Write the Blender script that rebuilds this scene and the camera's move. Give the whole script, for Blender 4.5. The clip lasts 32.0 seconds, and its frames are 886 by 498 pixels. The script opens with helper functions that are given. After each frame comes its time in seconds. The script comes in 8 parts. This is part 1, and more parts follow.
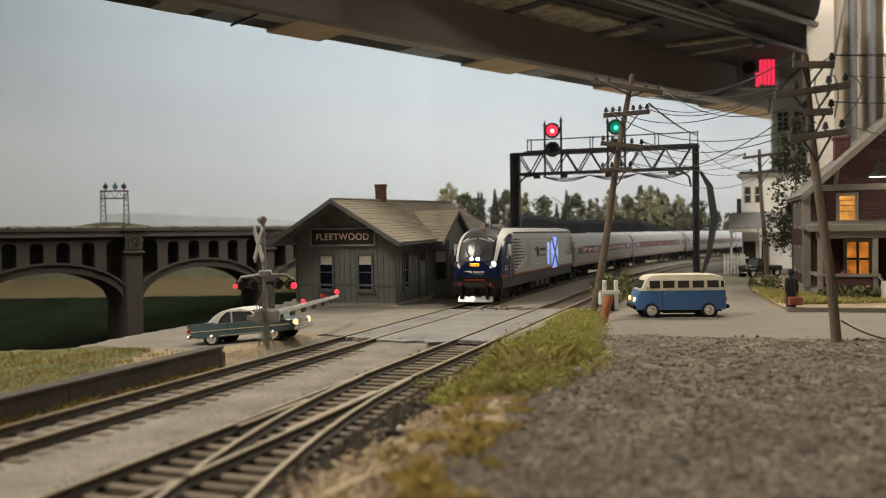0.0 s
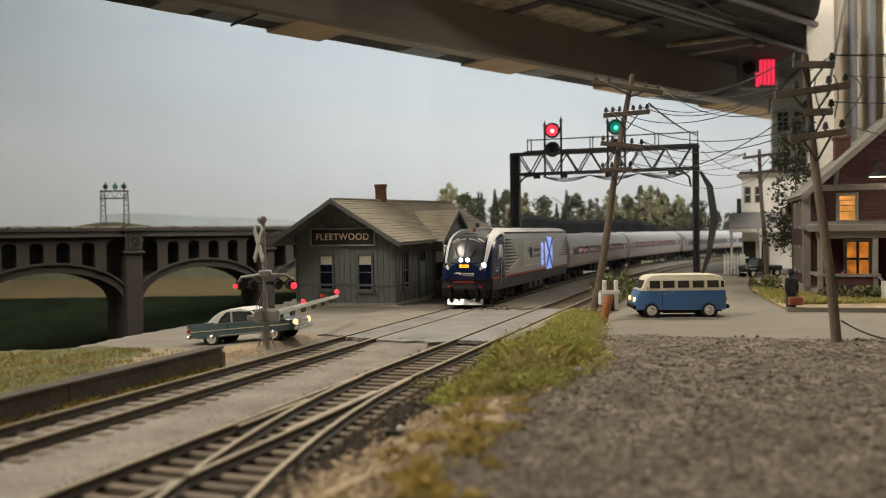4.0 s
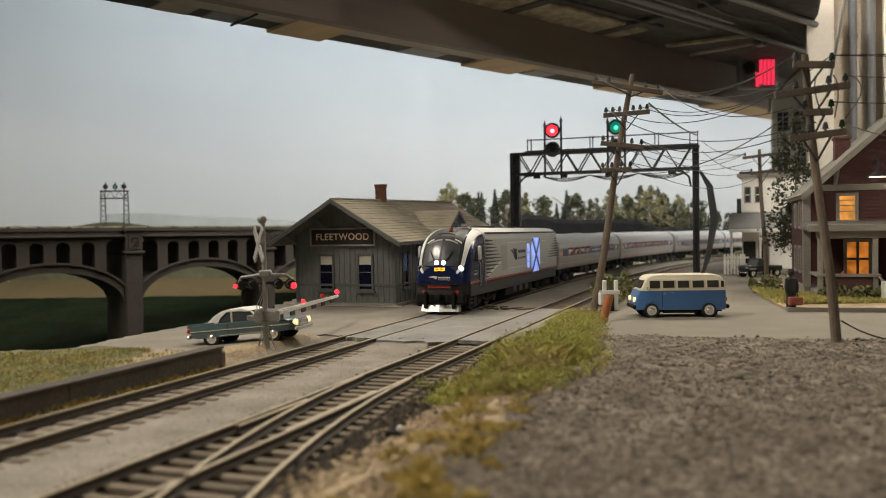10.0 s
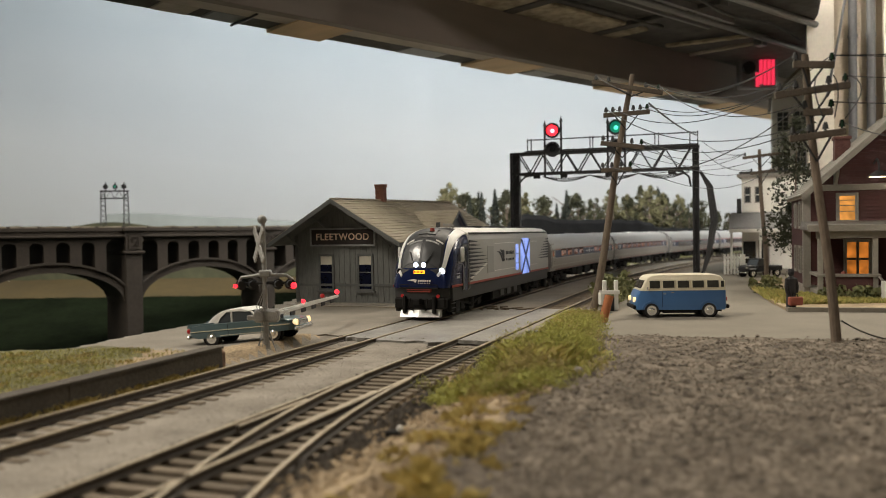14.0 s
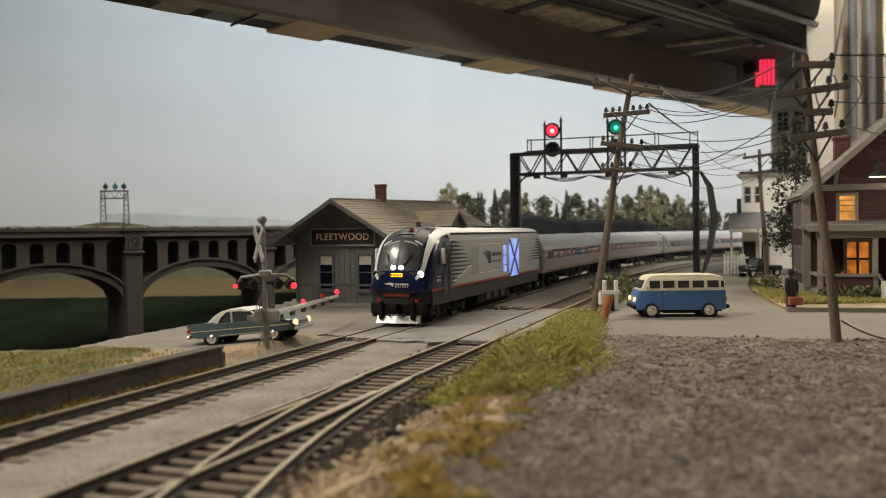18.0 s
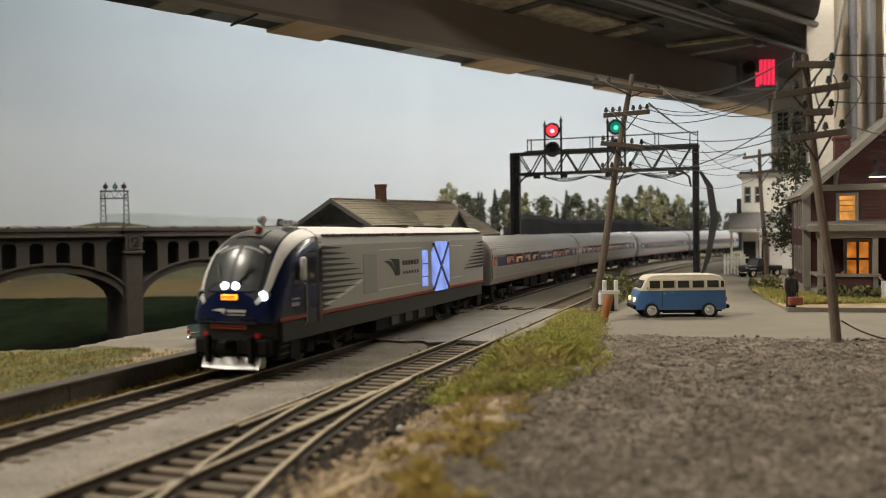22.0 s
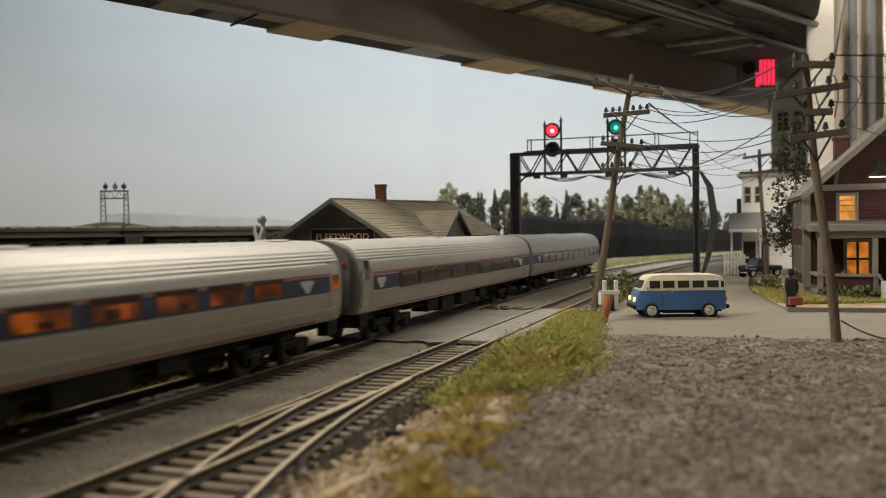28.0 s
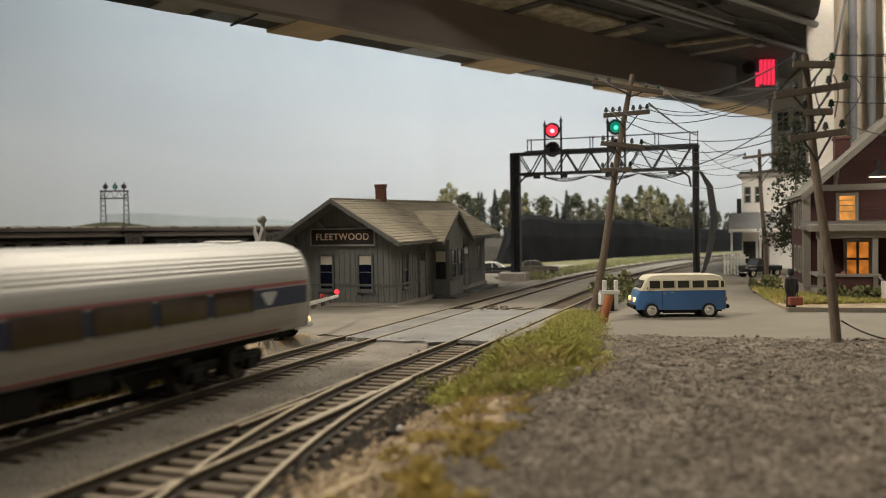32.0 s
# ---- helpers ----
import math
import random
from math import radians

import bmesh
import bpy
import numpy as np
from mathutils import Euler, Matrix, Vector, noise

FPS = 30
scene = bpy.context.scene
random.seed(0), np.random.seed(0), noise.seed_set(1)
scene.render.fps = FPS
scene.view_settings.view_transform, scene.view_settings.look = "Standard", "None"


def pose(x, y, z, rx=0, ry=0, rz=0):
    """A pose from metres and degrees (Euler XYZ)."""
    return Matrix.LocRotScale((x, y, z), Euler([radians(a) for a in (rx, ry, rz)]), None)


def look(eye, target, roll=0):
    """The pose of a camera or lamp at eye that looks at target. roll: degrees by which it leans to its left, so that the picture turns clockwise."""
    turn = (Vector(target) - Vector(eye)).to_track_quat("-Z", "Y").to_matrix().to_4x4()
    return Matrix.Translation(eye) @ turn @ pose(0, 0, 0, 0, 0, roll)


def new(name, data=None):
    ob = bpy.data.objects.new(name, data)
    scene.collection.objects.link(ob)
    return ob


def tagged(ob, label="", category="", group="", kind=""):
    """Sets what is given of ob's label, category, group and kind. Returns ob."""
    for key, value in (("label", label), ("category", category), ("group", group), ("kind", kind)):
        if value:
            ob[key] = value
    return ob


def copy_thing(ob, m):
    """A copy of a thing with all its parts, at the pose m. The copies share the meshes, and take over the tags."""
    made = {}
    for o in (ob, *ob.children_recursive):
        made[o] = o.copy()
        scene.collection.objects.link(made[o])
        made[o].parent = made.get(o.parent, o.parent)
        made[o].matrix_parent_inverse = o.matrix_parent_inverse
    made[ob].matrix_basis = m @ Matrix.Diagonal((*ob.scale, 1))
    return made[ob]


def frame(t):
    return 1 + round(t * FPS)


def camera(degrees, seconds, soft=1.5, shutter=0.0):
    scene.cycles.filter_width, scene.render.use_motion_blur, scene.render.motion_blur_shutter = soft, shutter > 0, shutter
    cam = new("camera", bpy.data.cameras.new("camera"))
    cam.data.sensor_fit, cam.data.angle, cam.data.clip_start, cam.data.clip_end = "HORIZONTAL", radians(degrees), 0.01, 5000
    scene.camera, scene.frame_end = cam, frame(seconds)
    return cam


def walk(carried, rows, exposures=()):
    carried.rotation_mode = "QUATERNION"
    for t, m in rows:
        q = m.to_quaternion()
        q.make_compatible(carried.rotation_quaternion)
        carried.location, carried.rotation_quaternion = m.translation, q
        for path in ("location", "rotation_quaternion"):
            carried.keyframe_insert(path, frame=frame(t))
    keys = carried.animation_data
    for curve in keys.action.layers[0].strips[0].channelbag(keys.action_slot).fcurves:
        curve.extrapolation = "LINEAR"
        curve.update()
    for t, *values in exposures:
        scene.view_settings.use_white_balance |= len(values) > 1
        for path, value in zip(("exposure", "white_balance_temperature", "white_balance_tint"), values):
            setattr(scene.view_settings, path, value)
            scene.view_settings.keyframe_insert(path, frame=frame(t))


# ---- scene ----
# A model railway at 1:87. Lengths below are those of the full-size original; S brings them to the model's true size.
S = 1 / 87.1

cam = camera(56.46, 32.0, soft=0.6, shutter=0.5)
EYE = Vector((0, 0, 4.064 * S))
EYE_POSE = look(EYE, EYE + Vector((0, math.cos(0.0191), -math.sin(0.0191))), roll=-0.785)
walk(cam, [(0.0, EYE_POSE), (32.0, EYE_POSE)], exposures=[(0.0, 0.0), (32.0, 0.0)])
cam.data.dof.use_dof = True
cam.data.dof.focus_distance = 39 * S
cam.data.dof.aperture_fstop = 18.5

# ---------- light ----------
world = bpy.data.worlds.new("room")
world.use_nodes = True
scene.world = world
world.node_tree.nodes["Background"].inputs["Color"].default_value = (1.0, 0.95, 0.88, 1)
world.node_tree.nodes["Background"].inputs["Strength"].default_value = 0.01


def area(name, eye, target, sx, sy, watts, rgb, spread=180):
    data = bpy.data.lights.new(name, "AREA")
    data.shape, data.size, data.size_y = "RECTANGLE", sx, sy
    data.energy, data.color = watts, rgb
    data.spread = radians(spread)
    ob = new(name, data)
    ob.matrix_world = look(Vector(eye), Vector(target))
    return ob


# ceiling tubes of the room, and tubes behind the upper deck's fascia that wash the scene and the painted sky; plus one
# added fill
area("lamp_aisle", (-0.85, 0.15, 1.0), (0.0, 0.35, 0), 0.6, 0.2, 13.5, (1.0, 0.91, 0.78))
area("lamp_room", (-1.2, -0.6, 0.95), (0.25, 0.75, 0.1), 0.9, 0.4, 2.0, (1.0, 0.89, 0.72))
# added fill with no real fixture: a narrow cone brightening the right-hand buildings
area("fill_right", (0.55, -0.9, 1.0), (0.43, 0.92, 0.2), 0.6, 0.4, 0.9, (1.0, 0.92, 0.82), 28)
area("lamp_valance", (0.12, 0.86, 0.62), (0.08, 0.48, 0), 1.9, 0.1, 12.5, (1.0, 0.9, 0.74))
area("lamp_backdrop", (0.56, 1.0, 0.68), (0.56, 1.85, 0.26), 1.9, 0.12, 31.0, (1.0, 0.99, 0.97))

# ---------- shaping ----------
def box(bm, x0, x1, y0, y1, z0, z1, bev=0.0, m=None):
    vs = [bm.verts.new((x, y, z)) for z in (z0, z1) for y in (y0, y1) for x in (x0, x1)]
    fs = [bm.faces.new([vs[i] for i in q]) for q in ((0, 2, 3, 1), (4, 5, 7, 6), (0, 1, 5, 4), (2, 6, 7, 3), (0, 4, 6, 2), (1, 3, 7, 5))]
    if m is not None:
        bmesh.ops.transform(bm, matrix=m, verts=vs)
    if bev:
        es = list({e for f in fs for e in f.edges})
        bmesh.ops.bevel(bm, geom=es, offset=bev, segments=1, affect="EDGES")
    return bm


def loft(bm, rings, closed=True, caps=True):
    vr = [[bm.verts.new(p) for p in r] for r in rings]
    n = len(vr[0])
    for a, b in zip(vr, vr[1:]):
        for i in range(n if closed else n - 1):
            j = (i + 1) % n
            bm.faces.new((a[i], a[j], b[j], b[i]))
    if caps and closed:
        bm.faces.new(vr[0][::-1])
        bm.faces.new(vr[-1])
    return bm


def cyl(bm, p0, p1, r0, r1=None, n=10):
    p0, p1 = Vector(p0), Vector(p1)
    r1 = r0 if r1 is None else r1
    d = (p1 - p0).normalized()
    u = d.orthogonal().normalized()
    v = d.cross(u)
    ring = lambda p, r: [p + (u * math.cos(a) + v * math.sin(a)) * r for a in (2 * math.pi * k / n for k in range(n))]
    return loft(bm, [ring(p0, r0), ring(p1, max(r1, 1e-4))])


def tube(bm, pts, r, n=5):
    pts = [Vector(p) for p in pts]
    rings, u = [], None
    for i, p in enumerate(pts):
        d = (pts[min(i + 1, len(pts) - 1)] - pts[max(i - 1, 0)]).normalized()
        u = d.orthogonal().normalized() if u is None else (u - d * u.dot(d)).normalized()
        v = d.cross(u)
        rings.append([p + (u * math.cos(a) + v * math.sin(a)) * r for a in (2 * math.pi * k / n for k in range(n))])
    return loft(bm, rings)


def extr(bm, poly, axis, t0, t1):
    put = {"x": lambda a, b, t: (t, a, b), "y": lambda a, b, t: (a, t, b), "z": lambda a, b, t: (a, b, t)}[axis]
    return loft(bm, [[put(a, b, t0) for a, b in poly], [put(a, b, t1) for a, b in poly]])


def ball(bm, c, r, seg=10, rings=6, sz=1.0):
    c = Vector(c)
    rows = []
    for i in range(1, rings):
        th = math.pi * i / rings
        rows.append([c + Vector((math.sin(th) * math.cos(a) * r, math.sin(th) * math.sin(a) * r, math.cos(th) * r * sz)) for a in (2 * math.pi * k / seg for k in range(seg))])
    return loft(bm, rows)


def mesh_of(name, bm, mat, smooth=False):
    bmesh.ops.recalc_face_normals(bm, faces=bm.faces)
    bmesh.ops.scale(bm, vec=(S, S, S), verts=bm.verts)
    me = bpy.data.meshes.new(name)
    bm.to_mesh(me)
    bm.free()
    for mt in mat if isinstance(mat, (list, tuple)) else [mat]:
        me.materials.append(mt)
    if smooth:
        me.polygons.foreach_set("use_smooth", [True] * len(me.polygons))
        me.set_sharp_from_angle(angle=radians(35))
    return me


def at(x, y, z, rz=0, rx=0, ry=0):
    return pose(x * S, y * S, z * S, rx, ry, rz)


def part(name, bm, mat, parent=None, label="", smooth=False, m=None):
    ob = new(name, mesh_of(name, bm, mat, smooth))
    if m is not None:
        ob.matrix_basis = m
    if parent is not None:
        ob.parent = parent
    if label:
        ob["label"] = label
    return ob


def piece(name, me, parent, m):
    ob = new(name, me)
    ob.matrix_basis = m
    ob.parent = parent
    return ob


def thing(name, label, category, m=None, group="", kind=""):
    ob = new(name)
    ob.empty_display_size = 0.01
    if m is not None:
        ob.matrix_basis = m
    return tagged(ob, label, category, group, kind)


def solid(name, bm, mat, label, category, m=None, group="", kind="", smooth=False):
    return tagged(part(name, bm, mat, None, "", smooth, m), label, category, group, kind)


# ---------- materials ----------
def mat(name, rgb, rough=0.6, metal=0.0, vary=0.18, fine=25.0, coarse=2.0, bump=0.15, rgb2=None, spot=0.0, glow=0.0, glow_rgb=None, rand=0.0, alpha_trans=0.0, stretch=(1, 1, 1), coat=0.0, per_island=False, spec=0.5):
    """Paint with grain and stains; fine and coarse are counts for each full-size metre."""
    m = bpy.data.materials.new(name)
    m.use_nodes = True
    nt = m.node_tree
    bsdf = nt.nodes["Principled BSDF"]
    bsdf.inputs["Roughness"].default_value = rough
    bsdf.inputs["Metallic"].default_value = metal
    bsdf.inputs["Coat Weight"].default_value = coat
    bsdf.inputs["Specular IOR Level"].default_value = spec
    tc = nt.nodes.new("ShaderNodeTexCoord")
    mp = nt.nodes.new("ShaderNodeMapping")
    mp.inputs["Scale"].default_value = stretch
    nt.links.new(tc.outputs["Object"], mp.inputs["Vector"])
    a, b = nt.nodes.new("ShaderNodeTexNoise"), nt.nodes.new("ShaderNodeTexNoise")
    for n, sc, det in ((a, fine, 3.0), (b, coarse, 4.0)):
        n.inputs["Scale"].default_value = sc / S
        n.inputs["Detail"].default_value = det
        nt.links.new(mp.outputs["Vector"], n.inputs["Vector"])
    add = nt.nodes.new("ShaderNodeMath")
    add.operation = "ADD"
    nt.links.new(a.outputs["Fac"], add.inputs[0])
    nt.links.new(b.outputs["Fac"], add.inputs[1])
    last = add
    if rand:
        src = nt.nodes.new("ShaderNodeNewGeometry" if per_island else "ShaderNodeObjectInfo")
        mul = nt.nodes.new("ShaderNodeMath")
        mul.operation = "MULTIPLY_ADD"
        nt.links.new(src.outputs["Random Per Island" if per_island else "Random"], mul.inputs[0])
        mul.inputs[1].default_value = rand
        nt.links.new(last.outputs[0], mul.inputs[2])
        last = mul
    ramp = nt.nodes.new("ShaderNodeMapRange")
    ramp.inputs["From Min"].default_value = 0.62
    ramp.inputs["From Max"].default_value = 1.38 + rand
    nt.links.new(last.outputs[0], ramp.inputs["Value"])
    mix = nt.nodes.new("ShaderNodeMix")
    mix.data_type = "RGBA"
    lo = [c * (1 - vary) for c in rgb]
    hi = [min(1, c * (1 + vary)) for c in (rgb2 or rgb)]
    mix.inputs["A"].default_value = (*lo, 1)
    mix.inputs["B"].default_value = (*hi, 1)
    nt.links.new(ramp.outputs["Result"], mix.inputs["Factor"])
    nt.links.new(mix.outputs["Result"], bsdf.inputs["Base Color"])
    if bump:
        bp = nt.nodes.new("ShaderNodeBump")
        bp.inputs["Strength"].default_value = bump
        bp.inputs["Distance"].default_value = 0.05 * S
        nt.links.new(add.outputs[0], bp.inputs["Height"])
        nt.links.new(bp.outputs["Normal"], bsdf.inputs["Normal"])
    if glow:
        bsdf.inputs["Emission Color"].default_value = (*(glow_rgb or rgb), 1)
        bsdf.inputs["Emission Strength"].default_value = glow
    if alpha_trans:
        bsdf.inputs["Transmission Weight"].default_value = alpha_trans
        bsdf.inputs["IOR"].default_value = 1.45
    return m


M = dict(
    dirt=mat("dirt", (0.18, 0.15, 0.11), 0.95, vary=0.35, fine=14, coarse=1.2, bump=0.6),
    ballast=mat("ballast", (0.27, 0.24, 0.2), 0.95, vary=0.42, fine=18, coarse=0.8, bump=0.8),
    gravel=mat("gravel", (0.17, 0.143, 0.114), 0.95, vary=0.85, fine=4, coarse=0.8, bump=1.0, spec=0.15),
    stone=mat("gravel_stone", (0.185, 0.153, 0.118), 0.95, vary=0.55, fine=20, coarse=3, bump=0.4, rand=0.9, per_island=True),
    road=mat("pale_road", (0.205, 0.183, 0.146), 0.92, vary=0.16, fine=16, coarse=0.5, bump=0.25),
    asphalt=mat("asphalt", (0.24, 0.228, 0.205), 0.45, vary=0.45, fine=16, coarse=0.6, bump=0.3),
    soil=mat("brown_soil", (0.33, 0.25, 0.155), 0.97, vary=0.6, fine=10, coarse=1.0, bump=0.7),
    cinder=mat("dark_cinder", (0.055, 0.044, 0.033), 0.95, vary=0.5, fine=10, coarse=1.2, bump=0.7),
    # green valley floor, its colour darkened to stand for the shade down there
    valley=mat("valley_green_shaded", (0.006, 0.009, 0.004), 1.0, vary=0.6, fine=1.5, coarse=0.2, bump=0.5, spec=0.03),
    rail=mat("rusty_rail", (0.05, 0.036, 0.024), 0.65, 0.15, vary=0.3, fine=15, coarse=1.5, bump=0.1),
    railtop=mat("worn_railhead", (0.4, 0.33, 0.23), 0.45, 0.35, vary=0.2, fine=8, coarse=1.0, bump=0.04),
    tie=mat("weathered_tie", (0.185, 0.148, 0.105), 0.9, vary=0.45, fine=20, coarse=3, bump=0.5, rand=0.8, stretch=(1, 4, 1)),
    concrete=mat("stained_concrete", (0.33, 0.3, 0.26), 0.9, vary=0.28, fine=12, coarse=0.7, bump=0.3),
    dark_concrete=mat("dark_retaining_concrete", (0.09, 0.076, 0.06), 0.9, vary=0.35, fine=10, coarse=0.8, bump=0.35),
    # weathered brown concrete, with the viaduct's shade mixed into the base colour
    viaduct=mat("viaduct_concrete_shaded", (0.034, 0.026, 0.019), 0.95, vary=0.3, fine=4, coarse=0.4, bump=0.2),
    silver=mat("loco_silver", (0.43, 0.43, 0.415), 0.42, 0.25, vary=0.06, fine=6, coarse=0.7, bump=0.02),
    loco_roof=mat("loco_roof_grey", (0.74, 0.73, 0.7), 0.5, 0.1, vary=0.1, fine=6, coarse=0.7, bump=0.03),
    blue=mat("loco_blue", (0.007, 0.015, 0.065), 0.25, 0.1, vary=0.1, fine=8, coarse=1, bump=0.01, coat=0.4),
    skirt=mat("loco_dark_grey", (0.03, 0.03, 0.03), 0.5, 0.1, vary=0.15, fine=8, coarse=1, bump=0.03),
    red=mat("red_paint", (0.3, 0.045, 0.03), 0.45, vary=0.1, bump=0.02),
    white=mat("white_paint", (0.75, 0.74, 0.7), 0.5, vary=0.08, bump=0.03),
    black=mat("black_paint", (0.018, 0.018, 0.02), 0.5, vary=0.3, bump=0.05),
    under=mat("underframe_black", (0.01, 0.009, 0.008), 0.8, vary=0.35, bump=0.1, spec=0.2),
    steel=mat("wheel_steel", (0.09, 0.085, 0.078), 0.5, 0.5, vary=0.2, bump=0.05),
    chrome=mat("chrome", (0.82, 0.82, 0.81), 0.2, 0.8, vary=0.05, bump=0.0),
    glass_dark=mat("dark_glass", (0.015, 0.016, 0.018), 0.08, vary=0.1, bump=0.0, coat=0.5),
    coach=mat("coach_stainless", (0.4, 0.39, 0.37), 0.42, 0.3, vary=0.06, fine=5, coarse=0.5, bump=0.02, stretch=(0.1, 1, 1)),
    coach_low=mat("coach_lower_side", (0.33, 0.31, 0.28), 0.5, 0.2, vary=0.08, fine=5, coarse=0.5, bump=0.03),
    band_blue=mat("coach_blue_band", (0.011, 0.024, 0.075), 0.45, vary=0.1, bump=0.02),
    band_red=mat("coach_red_line", (0.3, 0.12, 0.1), 0.45, vary=0.1, bump=0.02),
    coach_end=mat("coach_end_grey", (0.15, 0.145, 0.14), 0.6, vary=0.12, fine=5, coarse=0.6, bump=0.04),
    diaphragm=mat("rubber_diaphragm", (0.06, 0.058, 0.055), 0.7, vary=0.2, bump=0.1),
)


def lamp_mat(name, rgb, glow):
    return mat(name, rgb, 0.3, glow=glow, glow_rgb=rgb, vary=0.02, bump=0.0)


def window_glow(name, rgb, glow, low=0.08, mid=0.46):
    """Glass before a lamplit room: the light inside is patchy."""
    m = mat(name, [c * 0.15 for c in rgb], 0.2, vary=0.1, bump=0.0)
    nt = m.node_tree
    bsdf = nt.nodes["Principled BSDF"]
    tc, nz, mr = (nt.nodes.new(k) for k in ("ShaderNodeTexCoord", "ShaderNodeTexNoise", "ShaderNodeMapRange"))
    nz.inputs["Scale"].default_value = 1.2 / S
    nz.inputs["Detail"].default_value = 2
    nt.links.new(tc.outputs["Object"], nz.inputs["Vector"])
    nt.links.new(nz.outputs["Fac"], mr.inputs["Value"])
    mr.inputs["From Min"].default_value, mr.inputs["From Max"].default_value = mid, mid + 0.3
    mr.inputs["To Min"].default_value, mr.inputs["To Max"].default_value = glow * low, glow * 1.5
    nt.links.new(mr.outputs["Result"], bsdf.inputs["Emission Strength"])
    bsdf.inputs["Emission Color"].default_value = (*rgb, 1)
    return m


M.update(
    head=lamp_mat("white_headlight", (0.75, 0.85, 1.0), 8),
    ditch=lamp_mat("ditch_light_lit", (0.7, 0.82, 1.0), 45),
    amber=lamp_mat("amber_destination", (1.0, 0.36, 0.02), 2.4),
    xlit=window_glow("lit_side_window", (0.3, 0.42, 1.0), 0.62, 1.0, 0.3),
    redlamp=lamp_mat("red_lamp_lit", (1.0, 0.018, 0.03), 3.2),
    redlamp_dim=lamp_mat("red_lamp_dim", (0.4, 0.02, 0.02), 0.1),
    redlamp_hot=lamp_mat("red_bulb_hot", (1.0, 0.3, 0.35), 5),
    greenlamp_hot=lamp_mat("green_bulb_hot", (0.1, 0.9, 0.55), 1.6),
    greenlamp=lamp_mat("green_lamp_lit", (0.004, 0.2, 0.13), 0.7),
    orange_win=window_glow("lit_orange_window", (1.0, 0.21, 0.006), 0.19),
    orange_mid=window_glow("half_lit_orange_window", (0.95, 0.17, 0.006), 0.15),
    orange_dim=window_glow("dim_orange_window", (0.75, 0.11, 0.008), 0.14),
    warm=lamp_mat("warm_lamp", (1.0, 0.75, 0.45), 2.5),
)

# ---------- the line of the track ----------
AL, OFF, CURVE, BEND = 0.3508, -14.409, 62.03, 0.0036
GAUGE = 0.755
SIDING = 4.7


def track(s, lat=0.0):
    """Point on the line at s metres (growing away from the eye), lat metres to the right of its centre, and its heading."""
    ox, oy = math.cos(AL) * OFF, -math.sin(AL) * OFF
    if s <= CURVE:
        th, x, y = AL, ox + math.sin(AL) * s, oy + math.cos(AL) * s
    else:
        th = AL + BEND * (s - CURVE)
        x = ox + math.sin(AL) * CURVE + (math.cos(AL) - math.cos(th)) / BEND
        y = oy + math.cos(AL) * CURVE + (math.sin(th) - math.sin(AL)) / BEND
    return x + math.cos(th) * lat, y - math.sin(th) * lat, th


def side_of(x, y):
    """How far along and to the right of the straight line a place lies."""
    dx, dy = x - math.cos(AL) * OFF, y + math.sin(AL) * OFF
    return dx * math.sin(AL) + dy * math.cos(AL), dx * math.cos(AL) - dy * math.sin(AL)


def smooth01(t):
    t = min(1, max(0, t))
    return t * t * (3 - 2 * t)
M.update(
    grass_mat=mat("lawn_soil", (0.13, 0.12, 0.05), 0.97, vary=0.4, fine=8, coarse=1, bump=0.6),
    field=mat("yellow_field", (0.052, 0.035, 0.007), 0.95, vary=0.25, fine=1.5, coarse=0.15, bump=0.2),
    sky=None,
    fascia=mat("brown_fascia_board", (0.19, 0.158, 0.135), 0.6, vary=0.12, fine=0.8, coarse=0.1, bump=0.05, stretch=(0.2, 1, 1)),
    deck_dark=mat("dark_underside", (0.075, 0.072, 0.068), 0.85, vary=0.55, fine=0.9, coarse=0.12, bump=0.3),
    raw_edge=mat("pale_board_edge", (0.42, 0.37, 0.31), 0.7, vary=0.2, fine=1, coarse=0.2, bump=0.1),
    pine=mat("raw_pine", (0.58, 0.42, 0.25), 0.65, vary=0.2, fine=0.8, coarse=0.15, bump=0.1, stretch=(1, 0.2, 1)),
    conduit=mat("grey_conduit", (0.25, 0.25, 0.25), 0.45, 0.5, vary=0.15, bump=0.02),
    moss_board=mat("stained_board", (0.36, 0.31, 0.22), 0.9, vary=0.6, fine=1.2, coarse=0.3, bump=0.2),
    plaster=mat("room_plaster", (0.2, 0.19, 0.172), 0.9, vary=0.08, fine=0.6, coarse=0.05, bump=0.1),
    hill=mat("painted_hill", (0.25, 0.275, 0.265), 0.95, vary=0.12, fine=0.4, coarse=0.05, bump=0.0),
    hill_green=mat("painted_green_hill", (0.06, 0.062, 0.033), 0.95, vary=0.3, fine=0.8, coarse=0.1, bump=0.0),
    coal=mat("black_coal_bank", (0.01, 0.01, 0.01), 1.0, vary=0.5, fine=4, coarse=0.3, bump=0.3, spec=0.05),
)


